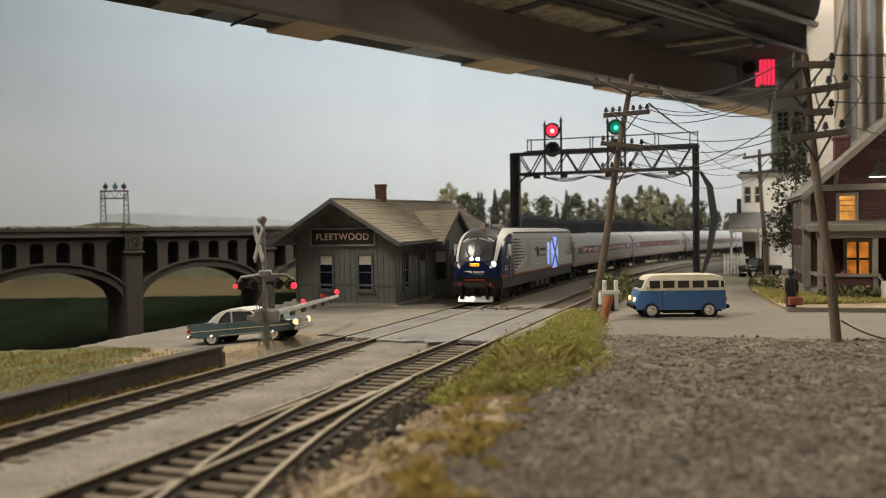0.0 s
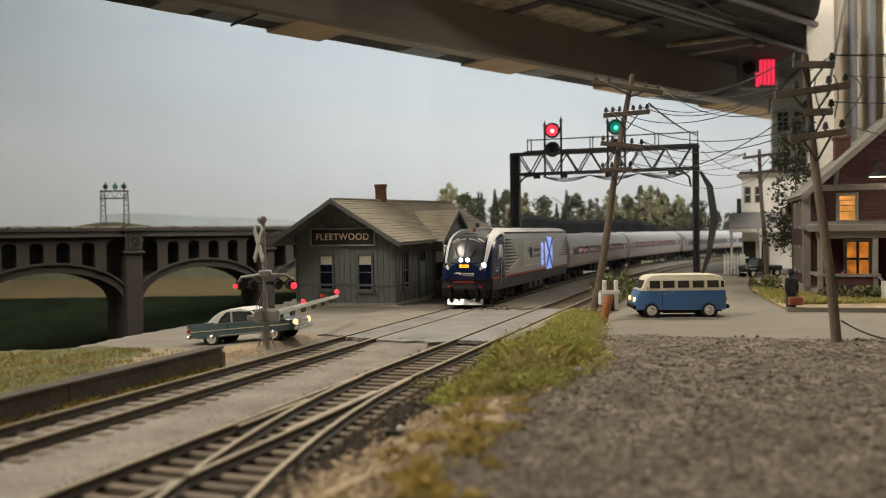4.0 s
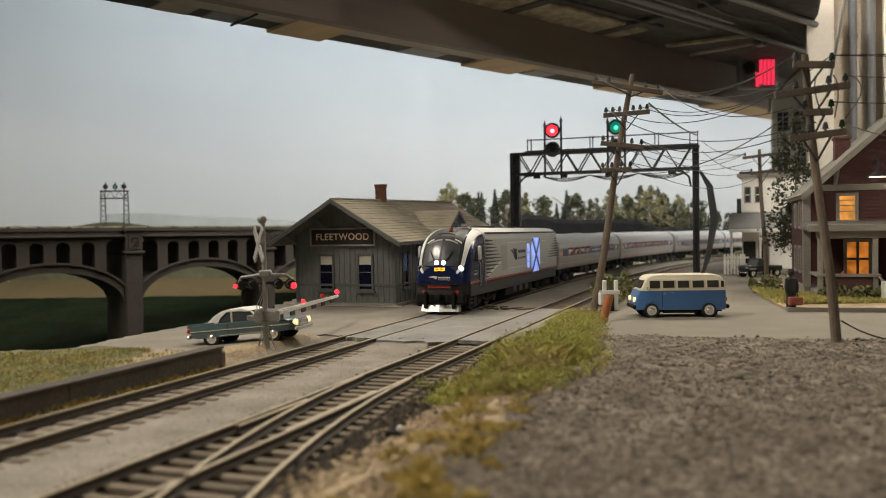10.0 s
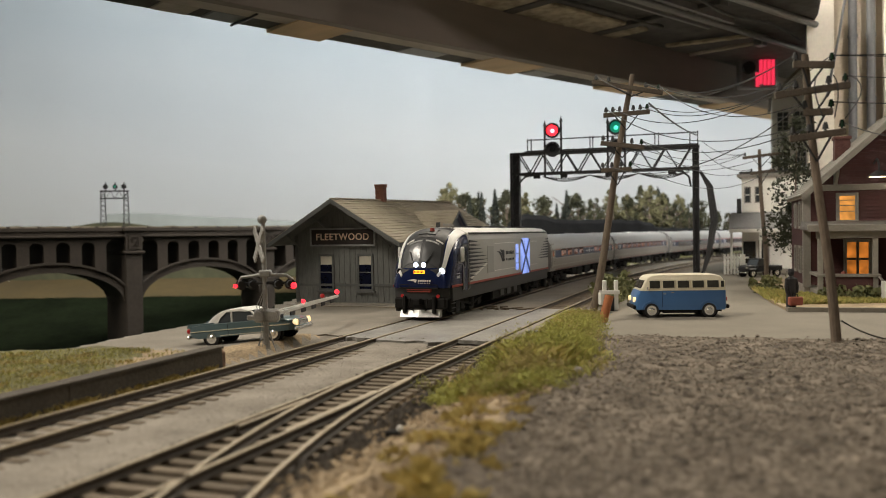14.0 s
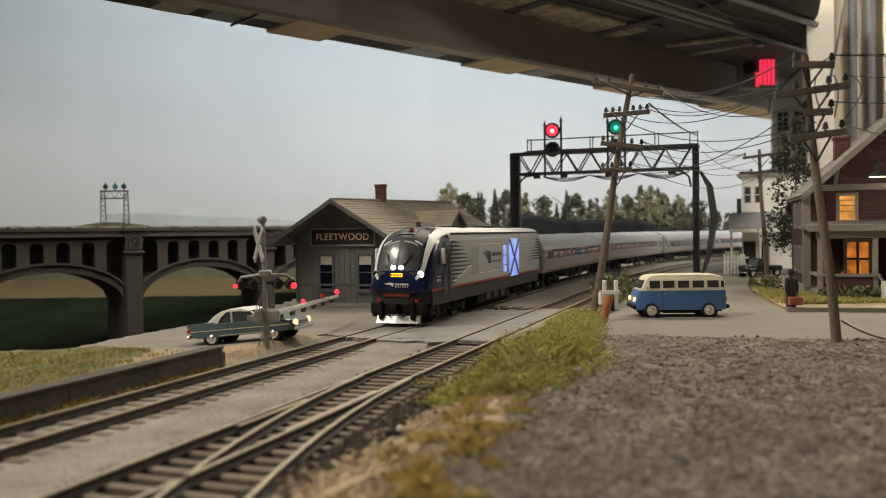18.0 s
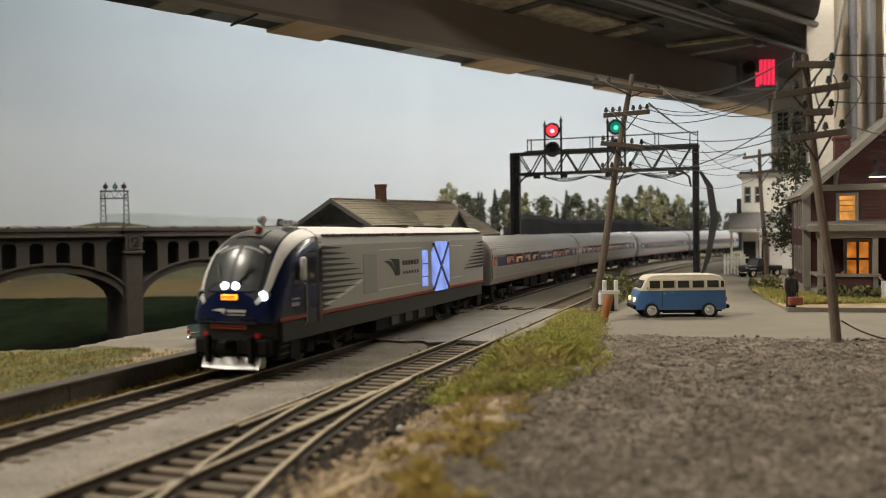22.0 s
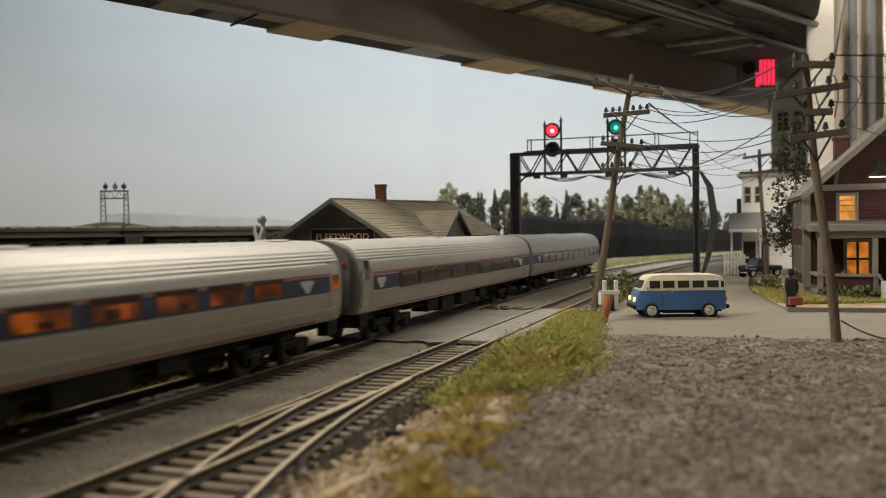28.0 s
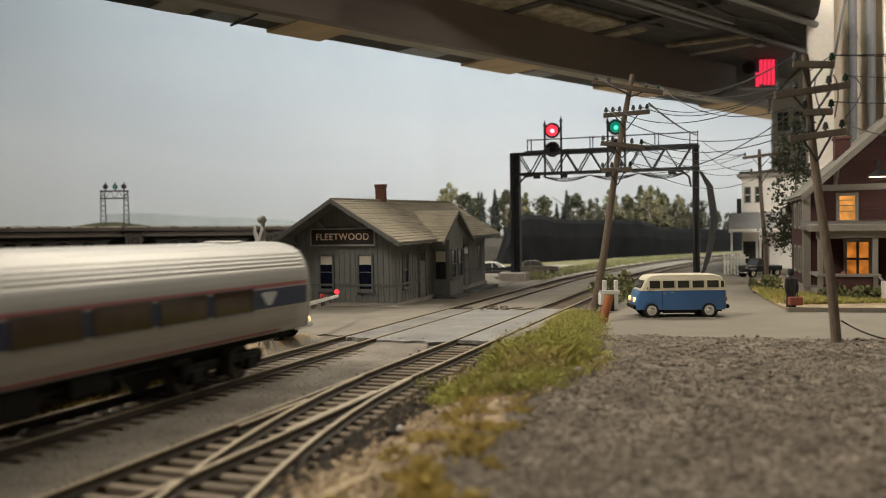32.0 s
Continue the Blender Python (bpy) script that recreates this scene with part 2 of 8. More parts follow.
def sky_paint():
    """A painted sky: pale above the horizon, blue-grey higher up, with soft brushed cloud."""
    m = bpy.data.materials.new("painted_sky")
    m.use_nodes = True
    nt = m.node_tree
    bsdf = nt.nodes["Principled BSDF"]
    bsdf.inputs["Roughness"].default_value = 0.9
    tc = nt.nodes.new("ShaderNodeTexCoord")
    sep = nt.nodes.new("ShaderNodeSeparateXYZ")
    nt.links.new(tc.outputs["Object"], sep.inputs[0])
    nz = nt.nodes.new("ShaderNodeTexNoise")
    mp = nt.nodes.new("ShaderNodeMapping")
    mp.inputs["Scale"].default_value = (1, 1, 3.5)
    nt.links.new(tc.outputs["Object"], mp.inputs["Vector"])
    nt.links.new(mp.outputs["Vector"], nz.inputs["Vector"])
    nz.inputs["Scale"].default_value = 2.2
    nz.inputs["Detail"].default_value = 3
    ma = nt.nodes.new("ShaderNodeMath")
    ma.operation = "MULTIPLY_ADD"
    nt.links.new(nz.outputs["Fac"], ma.inputs[0])
    ma.inputs[1].default_value = 0.12
    nt.links.new(sep.outputs["Z"], ma.inputs[2])
    mr = nt.nodes.new("ShaderNodeMapRange")
    mr.inputs["From Min"].default_value = 4 * S + 0.05
    mr.inputs["From Max"].default_value = 38 * S + 0.05
    nt.links.new(ma.outputs[0], mr.inputs["Value"])
    cr = nt.nodes.new("ShaderNodeValToRGB")
    el = cr.color_ramp.elements
    el[0].color = (0.56, 0.575, 0.57, 1)
    el[1].color = (0.42, 0.48, 0.52, 1)
    mid = el.new(0.4)
    mid.color = (0.56, 0.59, 0.605, 1)
    nt.links.new(mr.outputs["Result"], cr.inputs["Fac"])
    nt.links.new(cr.outputs["Color"], bsdf.inputs["Base Color"])
    return m


M["sky"] = sky_paint()

# ---------- ground ----------
EDGE_Y = (-60, 0, 20, 28.7, 31.5, 35.8, 39, 44.1, 50, 66, 80, 125, 180)
EDGE_X = (-17, -16.5, -15.6, -15.1, -14.4, -13.4, -12.2, -9.6, -10.3, -9, -6, 0, 5)
VALLEY_Y = (-60, 60, 90, 108, 128, 180)
VALLEY_Z = (-12, -10, -7.5, -4.8, -1.5, 2)
ROAD_NEAR = lambda x: 31.4 - 0.245 * x   # near edge of the cross road
ROAD_FAR = lambda x: 41.3 - 0.235 * x    # kerb line on its far side


def line_side(x, y):
    s, l = side_of(x, y)
    return s, l - 0.0018 * max(0, s - CURVE) ** 2


def zone(x, y):
    """What the ground is made of, and how high it lies."""
    s, l = line_side(x, y)
    n = noise.noise((x * 0.7, y * 0.7, 0)) * 0.5 + noise.noise((x * 2.3, y * 2.3, 3)) * 0.25
    edge = float(np.interp(y, EDGE_Y, EDGE_X))
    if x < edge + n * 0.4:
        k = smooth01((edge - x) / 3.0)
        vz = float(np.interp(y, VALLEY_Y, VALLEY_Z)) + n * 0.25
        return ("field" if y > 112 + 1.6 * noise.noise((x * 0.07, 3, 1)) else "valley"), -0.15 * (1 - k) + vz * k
    if l < -1.9 + 0.3 * n:
        if y > 100:
            return "grass_mat", 0.0 + 0.2 * n
        if s < 23 and y < 29.5 + 0.25 * (x + 9):
            return ("grass_mat" if x < -9.8 + n else "soil"), 0.28 + 0.12 * n
        ramp = 0.24 * smooth01((l + 5.4) / 3.2) * smooth01((s - 24.3) / 1.5) * (1 - smooth01((s - 29.2) / 1.2))
        if l > -3.5 and s < 30:
            return "soil", -0.14 + 0.05 * n * (s < 25) + ramp
        return "road_left", -0.14 + 0.01 * n + ramp
    up = 0.13 * smooth01((s - 26.5) / 2.8) * (s < 31)
    if l < 2.2:
        return "ballast", -0.24 + 0.03 * n + (up if abs(l) > 0.95 else up * 0.4)
    if l < 6.6 + 0.7 * n:
        if s < 29.4 and l > 3.2 + 0.3 * n:
            return "cinder", -0.33 + 0.05 * n
        return ("ballast" if l < 3.6 and s < 30 else "dirt"), -0.25 + 0.05 * n + (up if l < 3.7 else 0)
    rise = smooth01((l - 6.8) / 2.6)
    z = -0.22 + rise * 0.5
    if y < ROAD_NEAR(x) + 0.35 * n:
        if l < 9.6 + 1.1 * n and y < 27:
            return "soil", z + 0.1 * n + 0.08 * noise.noise((x * 3.0, y * 3.0, 7))
        lump = noise.noise((x * 1.4, y * 1.4, 12)) * 0.07 + noise.noise((x * 3.6, y * 3.6, 5)) * 0.06
        return "gravel", z + 0.05 * n + lump * smooth01((l - 8.5) / 1.5)
    if l < 7.4:
        return "dirt", z
    return "road", z - 0.04 + 0.01 * n


def ground():
    kinds = ["cinder", "dirt", "ballast", "gravel", "road", "soil", "grass_mat", "valley", "field", "road_left"]
    M["road_left"] = M["asphalt_pale"]
    ys = [-60, -40, -25, -14, -6, 0, 4]
    y = 7.0
    while y < 180:
        ys.append(y)
        y += max(0.16, 0.0105 * y)
    cols = 250
    verts, faces, mats = [], [], []
    for y in ys:
        w = min(max(y, 14) * 1.35, 150)
        for i in range(cols + 1):
            x = w * (2 * i / cols - 1)
            if abs(x) > 0.62 * w:
                x = math.copysign(0.62 * w + (abs(x) - 0.62 * w) * 2.2, x)
            k, z = zone(x, y)
            verts.append((x * S, y * S, z * S))
            mats.append(kinds.index(k))
    fm = []
    for r in range(len(ys) - 1):
        for i in range(cols):
            a = r * (cols + 1) + i
            faces.append((a, a + 1, a + cols + 2, a + cols + 1))
            fm.append(mats[a])
    me = bpy.data.meshes.new("ground")
    me.from_pydata(verts, [], faces)
    for k in kinds:
        me.materials.append(M[k])
    me.polygons.foreach_set("material_index", fm)
    me.polygons.foreach_set("use_smooth", [True] * len(faces))
    ob = new("ground", me)
    return tagged(ob, "model ground of grey ballast, gravel, pale road and soil", "ground", kind="structure")


M["asphalt_pale"] = mat("worn_road", (0.25, 0.224, 0.185), 0.9, vary=0.25, fine=14, coarse=0.5, bump=0.25)
ground()


def scatter_mesh(name, pts, sizes, material, squash=0.7, label="", category=""):
    """Many small uneven stones in one mesh."""
    base = np.array([(1, 0, 0), (-1, 0, 0), (0, 1, 0), (0, -1, 0), (0, 0, 1), (0, 0, -1)], float)
    tri = np.array([(0, 2, 4), (2, 1, 4), (1, 3, 4), (3, 0, 4), (2, 0, 5), (1, 2, 5), (3, 1, 5), (0, 3, 5)])
    rng = np.random.default_rng(5)
    n = len(pts)
    jit = rng.uniform(0.6, 1.25, (n, 6, 1))
    ang = rng.uniform(0, 6.283, n)
    v = base[None] * jit
    c, s_ = np.cos(ang)[:, None], np.sin(ang)[:, None]
    v = np.stack([v[..., 0] * c - v[..., 1] * s_, v[..., 0] * s_ + v[..., 1] * c, v[..., 2] * squash], -1)
    v = v * np.array(sizes)[:, None, None] + np.array(pts)[:, None, :]
    f = tri[None] + (np.arange(n) * 6)[:, None, None]
    me = bpy.data.meshes.new(name)
    me.from_pydata((v.reshape(-1, 3) * S).tolist(), [], f.reshape(-1, 3).tolist())
    me.materials.append(material)
    ob = new(name, me)
    return tagged(ob, label, category, kind="stuff")


def stones():
    rng = random.Random(3)
    pts, sizes = [], []
    while len(pts) < 30000:
        y = 8.5 + 23 * rng.random() ** 1.15
        x = rng.uniform(-0.5, 0.62 * y + 1)
        k, z = zone(x, y)
        if k != "gravel":
            continue
        r = rng.choice((0.018, 0.022, 0.026, 0.03, 0.04, 0.055)) * (0.8 + 0.3 * rng.random())
        pts.append((x, y, z + 0.3 * r))
        sizes.append(r)
    scatter_mesh("gravel_stones", pts, sizes, M["stone"], 0.55, "loose grey brown gravel on a raised lot", "gravel")
    pts, sizes = [], []
    while len(pts) < 4200:
        y = 8.5 + 22 * rng.random() ** 1.3
        x = rng.uniform(-0.5, 0.62 * y + 1)
        k, z = zone(x, y)
        if k != "gravel" or noise.noise((x * 0.8, y * 0.8, 31)) < -0.1:
            continue
        r = rng.choice((0.05, 0.06, 0.08, 0.1, 0.13)) * (0.7 + 0.4 * rng.random())
        pts.append((x, y, z + 0.1 * r))
        sizes.append(r)
    scatter_mesh("gravel_clods", pts, sizes, M["clod"], 0.5, "dark clods scattered over the gravel lot", "gravel")
    pts, sizes = [], []
    while len(pts) < 900:
        s, l = rng.uniform(9, 24), rng.gauss(6.75, 0.3)
        x, y, _ = track(s, l)
        r = rng.choice((0.05, 0.08, 0.11, 0.16))
        pts.append((x, y, zone(x, y)[1] + 0.2 * r))
        sizes.append(r)
    scatter_mesh("cinder_lumps", pts, sizes, M["cinder"], 0.7, "black cinder lumps along the ends of the ties", "cinder")
    pts, sizes = [], []
    while len(pts) < 5000:
        s = rng.uniform(6, 60) if rng.random() < 0.7 else rng.uniform(6, 30)
        l = rng.uniform(-2.3, 7.4)
        if 29.2 < s < 42.5 or (0.9 < l < 3.7 and s > 29):
            continue
        x, y, _ = track(s, l)
        k, z = zone(x, y)
        r = rng.choice((0.016, 0.02, 0.025, 0.035))
        pts.append((x, y, z + 0.2 * r))
        sizes.append(r)
    for _ in range(1500):
        near = rng.random() < 0.5
        s = rng.gauss(29.0, 0.35) if near else rng.gauss(42.8, 0.5)
        l = rng.uniform(-1.6, 6.2)
        if abs(abs(l) - GAUGE) < 0.12 or abs(abs(l - SIDING) - GAUGE) < 0.12:
            continue
        x, y, _ = track(s, l)
        r = rng.choice((0.02, 0.03, 0.04, 0.06))
        pts.append((x, y, (-0.03 if 29.6 < s < 42 else -0.2) + 0.2 * r))
        sizes.append(r)
    scatter_mesh("ballast_stones", pts, sizes, M["ballast_stone"], 0.5, "fine pale ballast stones between the rails", "ballast")


M["crumb"] = mat("sandy_crumbs", (0.3, 0.225, 0.14), 0.95, vary=0.65, fine=20, coarse=3, bump=0.3, rand=0.9, per_island=True)


def crumbs():
    rng = random.Random(15)
    pts, sizes = [], []
    while len(pts) < 6500:
        s, l = rng.uniform(8, 24), rng.uniform(5.9, 11)
        x, y, _ = track(s, l)
        k, z = zone(x, y)
        if k not in ("soil", "cinder") or noise.noise((x * 1.5, y * 1.5, 8)) < -0.15:
            continue
        r = rng.choice((0.02, 0.025, 0.03, 0.04, 0.05, 0.085))
        pts.append((x, y, z + 0.25 * r))
        sizes.append(r)
    scatter_mesh("sandy_crumbs", pts, sizes, M["crumb"], 0.65, "sandy crumbs and pebbles on bare soil", "pebbles")


M["clod"] = mat("dark_clod", (0.07, 0.057, 0.044), 0.95, vary=0.5, fine=12, coarse=2, bump=0.5, rand=0.9, per_island=True, rgb2=(0.17, 0.14, 0.11))
M["ballast_stone"] = mat("ballast_stone", (0.27, 0.243, 0.204), 0.92, vary=0.22, fine=20, coarse=3, bump=0.3, rand=0.7, per_island=True)
stones()
crumbs()


# ---------- tracks ----------
def rail_part(owner, lat_of, s0, s1, top=0.0):
    bm = bmesh.new()
    rings = []
    s = s0
    prof = ((-0.11, -0.19), (0.11, -0.19), (0.11, -0.165), (0.03, -0.145), (0.03, -0.05), (0.045, -0.035), (0.045, 0.0), (-0.045, 0.0), (-0.045, -0.035), (-0.03, -0.05), (-0.03, -0.145), (-0.11, -0.165))
    while s <= s1 + 1e-6:
        rings.append([(*track(s, lat_of(s) + a)[:2], b + top) for a, b in prof])
        s += 1.5
    loft(bm, rings)
    bm.faces.ensure_lookup_table()
    for f in bm.faces:
        zc = f.calc_center_median().z
        f.material_index = 1 if zc > top - 0.02 else 0
    return part("rail", bm, [M["rail"], M["railtop"]], owner)


def tie_mesh(length, wide, high):
    bm = bmesh.new()
    box(bm, -length / 2, length / 2, -wide / 2, wide / 2, -high, 0, 0.02)
    return mesh_of("tie", bm, M["tie"])


def add_ties(owner, mid_of, s0, s1, length_of, drop, limit):
    rng = random.Random(7)
    short = [tie_mesh(2.6 + 0.06 * k, 0.24, 0.2) for k in range(3)]
    s, count, rest = s0, 0, bmesh.new()
    while s < s1:
        if not (29.3 < s < 42.6):
            extra = length_of(s)
            x, y, th = track(s, mid_of(s))
            turn = -math.degrees(th) + rng.uniform(-1.2, 1.2)
            m = at(x, y, -0.185 - drop + rng.uniform(-0.015, 0.01), turn)
            if count < limit:
                me = rng.choice(short) if extra <= 2.7 else tie_mesh(extra, 0.24, 0.2)
                piece("tie", me, owner, m)
                count += 1
            else:
                box(rest, -1.3, 1.3, -0.12, 0.12, -0.2, 0, 0, at(x / S, y / S, (-0.185 - drop) / S, turn))
        s += 0.56
    if len(rest.verts):
        ob = part("far_ties", rest, M["tie"], owner)
        ob["kind"] = "stuff"
    else:
        rest.free()


def tracks():
    main = thing("main_track", "main line track with rusty rails and half-buried weathered ties", "railway track", kind="structure")
    for g in (-GAUGE, GAUGE):
        rail_part(main, lambda s, g=g: g, -14, 172)
    add_ties(main, lambda s: 0, 2, 170, lambda s: 2.6, 0.02, 150)
    sid = thing("siding_track", "second track with brown rails, open ties and a turnout", "railway track", kind="structure")
    for g in (-GAUGE, GAUGE):
        rail_part(sid, lambda s, g=g: SIDING + g, 4, 172)
    away = lambda s: 0.0115 * max(0, 22.8 - s) ** 2
    rail_part(sid, lambda s: SIDING + GAUGE + 0.05 + away(s), 2, 21.5)
    rail_part(sid, lambda s: SIDING - GAUGE + 0.05 + away(s), 2, 22.4)
    # check rail and points
    for lat in (SIDING - GAUGE + 0.2, SIDING + GAUGE - 0.14):
        rail_part(sid, lambda s, lat=lat: lat + (0.03 if s < 20 else 0), 15, 19.5 if lat > SIDING else 18)
    add_ties(sid, lambda s: SIDING + away(s) * 0.5, 4, 170, lambda s: 2.6 + away(s), 0.0, 150)


tracks()


# ---------- level crossing ----------
def slab(owner, name, l0, l1, s0, s1, z, material, ragged=0.0, seed=1, thick=0.14):
    rng = random.Random(seed)
    bm = bmesh.new()
    n = max(2, int((s1 - s0) / 1.2))
    left, right = [], []
    for i in range(n + 1):
        s = s0 + (s1 - s0) * i / n
        left.append(track(s, l0)[:2])
        right.append(track(s, l1)[:2])
    front = []
    k = 9
    for i in range(k + 1):
        t = i / k
        front.append(track(s0 - ragged * rng.random() * (0 < i < k), l0 + (l1 - l0) * t)[:2])
    back = [track(s1 + ragged * rng.random() * (0 < i < k), l1 + (l0 - l1) * i / k)[:2] for i in range(k + 1)]
    poly = front[:-1] + right[:-1] + back[:-1] + left[:0:-1]
    extr(bm, poly, "z", z - thick, z)
    return part(name, bm, material, owner)


def crossing():
    c = thing("level_crossing", "worn grey paved level crossing with flangeway gaps beside the rails", "level crossing", kind="structure")
    slab(c, "panel", -GAUGE + 0.13, GAUGE - 0.13, 29.6, 41.9, -0.03, M["asphalt"], 0.15, 2)
    slab(c, "panel", GAUGE + 0.08, SIDING - GAUGE - 0.08, 29.3, 42.4, -0.035, M["asphalt"], 0.5, 3)
    slab(c, "panel", SIDING - GAUGE + 0.13, SIDING + GAUGE - 0.13, 29.8, 43.0, -0.03, M["asphalt"], 0.15, 4)
    slab(c, "panel", -4.0, -GAUGE - 0.08, 30.4, 41.5, -0.05, M["asphalt_pale"], 0.4, 5)
    slab(c, "panel", SIDING + GAUGE + 0.08, SIDING + 2.6, 30.6, 43.5, -0.06, M["asphalt_pale"], 0.3, 6)
    p = thing("track_pavement", "pale paved strip between the two tracks", "pavement", kind="structure")
    slab(p, "strip", GAUGE + 0.25, SIDING - GAUGE - 0.35, 43.2, 118, -0.08, M["asphalt_pale"], 0.4, 7)
    slab(p, "strip", -GAUGE + 0.2, GAUGE - 0.2, 44, 60, -0.12, M["asphalt_pale"], 0.4, 8)
    # broken timber and stones at the far lip of the crossing
    rng = random.Random(9)
    for i in range(16):
        bm = bmesh.new()
        L = rng.uniform(0.25, 0.8)
        box(bm, -L / 2, L / 2, -0.1, 0.1, 0, rng.uniform(0.06, 0.16), 0.02)
        x, y, th = track(42.6 + rng.uniform(-0.5, 1.0), rng.uniform(0.9, 3.7))
        part("debris", bm, M["tie"], c, m=at(x, y, -0.07, rng.uniform(0, 180)))


crossing()


# ---------- room, painted sky, upper deck ----------
def backdrop():
    pts = [(-150, -40), (-120, 40), (-95, 92), (-60, 128), (-20, 146), (30, 160), (85, 168), (125, 140), (150, 80), (165, 0)]
    fine = []
    for i in range(len(pts) - 1):
        p0, p1, p2, p3 = (Vector(pts[max(0, min(len(pts) - 1, k))]) for k in (i - 1, i, i + 1, i + 2))
        for j in range(8):
            t = j / 8
            fine.append(0.5 * (2 * p1 + (p2 - p0) * t + (2 * p0 - 5 * p1 + 4 * p2 - p3) * t * t + (3 * p1 - p0 - 3 * p2 + p3) * t ** 3))
    fine.append(Vector(pts[-1]))
    bm = bmesh.new()
    rings = [[(p.x, p.y, z) for p in fine] for z in (-60, -20, 0, 20, 40, 70)]
    loft(bm, rings, closed=False)
    bmesh.ops.solidify(bm, geom=bm.faces[:], thickness=0.6)
    solid("backdrop", bm, M["sky"], "curved backdrop painted as a pale grey blue sky", "backdrop", kind="structure", smooth=True)


backdrop()


def room():
    for name, b in (("wall_back", (-2.6, 2.6, -2.3, -2.2, -1.2, 1.4)), ("wall_left", (-2.7, -2.6, -2.3, 2.6, -1.2, 1.4)), ("wall_right", (2.6, 2.7, -2.3, 2.6, -1.2, 1.4)), ("wall_far", (-2.7, 2.7, 2.6, 2.7, -1.2, 1.4)), ("ceiling", (-2.7, 2.7, -2.3, 2.7, 1.4, 1.5)), ("floor", (-2.7, 2.7, -2.3, 2.7, -1.3, -1.2))):
        bm = bmesh.new()
        box(bm, *[v / S for v in b])
        solid(name, bm, M["plaster"], "plain room " + name.split("_")[0], name.split("_")[0], kind="structure")


room()

M["wire_grey"] = mat("grey_cord", (0.06, 0.06, 0.06), 0.6, vary=0.2, bump=0.0)
BD = Vector((0.741, 0.671, 0))      # the way in which the upper deck's edge runs
BN = Vector((0.671, -0.741, 0))     # from that edge towards the aisle
B0 = Vector((8.4, 70.0, 0)) - 2.4 * BN


def deck_pose():
    return at(B0.x, B0.y, 0.5, math.degrees(math.atan2(BD.y, BD.x)))


def upper_deck():
    d = thing("upper_deck", "brown fascia and dark underside of the upper layout deck", "shelf deck", deck_pose(), kind="structure")
    # along x; towards the aisle is -y
    part("fascia", box(bmesh.new(), -75, 62, -0.895, 0, 18.3, 23.7, 0.05), M["fascia"], d)
    part("fascia_edge", box(bmesh.new(), -75, 62, 0.01, 1.7, 18.36, 18.8, 0.05), M["raw_edge"], d, "pale sawn edge under the fascia")
    part("back_batten", box(bmesh.new(), -75, 62, 1.71, 4.25, 18.5, 20.1, 0.05), M["deck_dark"], d)
    for x0, x1 in ((-60, -54), (-41, -36.5), (-22.2, -17.6), (-2.8, 3.5), (16.0, 25.5), (36.5, 55)):
        part("wood_block", box(bmesh.new(), x0, x1, 0.02, 4.4, 18.28, 19.6, 0.05), M["pine"], d, "raw pine block")
    for x0, x1, m_ in ((-31, -28.5, "raw_edge"), (-27.5, -24.6, "conduit"), (-10.5, -6.5, "conduit"), (4.5, 7.5, "conduit"), (-44, -43, "raw_edge")):
        part("clip", box(bmesh.new(), x0, x1, 1.9, 4.0, 18.4, 18.7, 0.05), M[m_], d)
    part("hanging_cord", tube(bmesh.new(), [(-25.2, 0.4, 18.3), (-25.0, 2.2, 18.34), (-25.1, 4.2, 18.3)], 0.09, 5), M["wire_grey"], d, "thin dark cord across the edge")
    bm = bmesh.new()
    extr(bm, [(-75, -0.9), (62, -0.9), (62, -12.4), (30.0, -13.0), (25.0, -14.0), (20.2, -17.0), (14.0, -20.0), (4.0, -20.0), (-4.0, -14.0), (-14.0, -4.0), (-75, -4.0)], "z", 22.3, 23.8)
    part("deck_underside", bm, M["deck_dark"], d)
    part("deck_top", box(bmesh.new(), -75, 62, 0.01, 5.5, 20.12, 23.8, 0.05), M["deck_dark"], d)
    bm = bmesh.new()
    extr(bm, [(-11.9, 22.28), (-11.9, 21.7), (-11.6, 21.7), (-11.6, 22.0), (-9.5, 22.0), (-9.5, 21.7), (-9.2, 21.7), (-9.2, 22.28)], "x", -7, 15.2)
    part("metal_channel", bm, M["conduit"], d, "long grey metal channel")
    part("conduit", cyl(bmesh.new(), (-7, -10.6, 21.75), (40, -10.7, 21.85), 0.28, n=10), M["conduit"], d)
    part("conduit", cyl(bmesh.new(), (-2, -15.4, 21.8), (22, -16.0, 21.9), 0.3, n=10), M["conduit"], d)
    part("conduit", cyl(bmesh.new(), (-11, -6.4, 21.95), (12, -6.6, 21.95), 0.16, n=8), M["deck_dark"], d)
    part("sawn_strip", box(bmesh.new(), -12, 12.5, -4.8, -0.95, 22.0, 22.28, 0.05), M["moss_board"], d, "stained mossy board under the deck")
    bm = bmesh.new()
    box(bm, 0, 7.9, -0.35, 0.35, -0.14, 0.14, 0.04, Matrix.Translation((18.8, -2.6, 21.9)) @ Euler((0, 0, radians(-71))).to_matrix().to_4x4())
    part("cross_board", bm, M["moss_board"], d, "stained board across the deck")
    part("cross_rod", tube(bmesh.new(), [(23.5, -2.4, 21.7), (23.85, -9.9, 21.7)], 0.2, 8), M["raw_edge"], d, "pale rod across the deck")
    part("rod_clamp", box(bmesh.new(), 23.3, 24.4, -10.3, -9.4, 21.3, 22.3, 0.08), M["conduit"], d)
    part("cable", tube(bmesh.new(), [(5, -13.6, 22.0), (12, -13.0, 21.7), (19, -13.6, 21.9), (27, -12.4, 21.8)], 0.12, 6), M["wire_grey"], d)
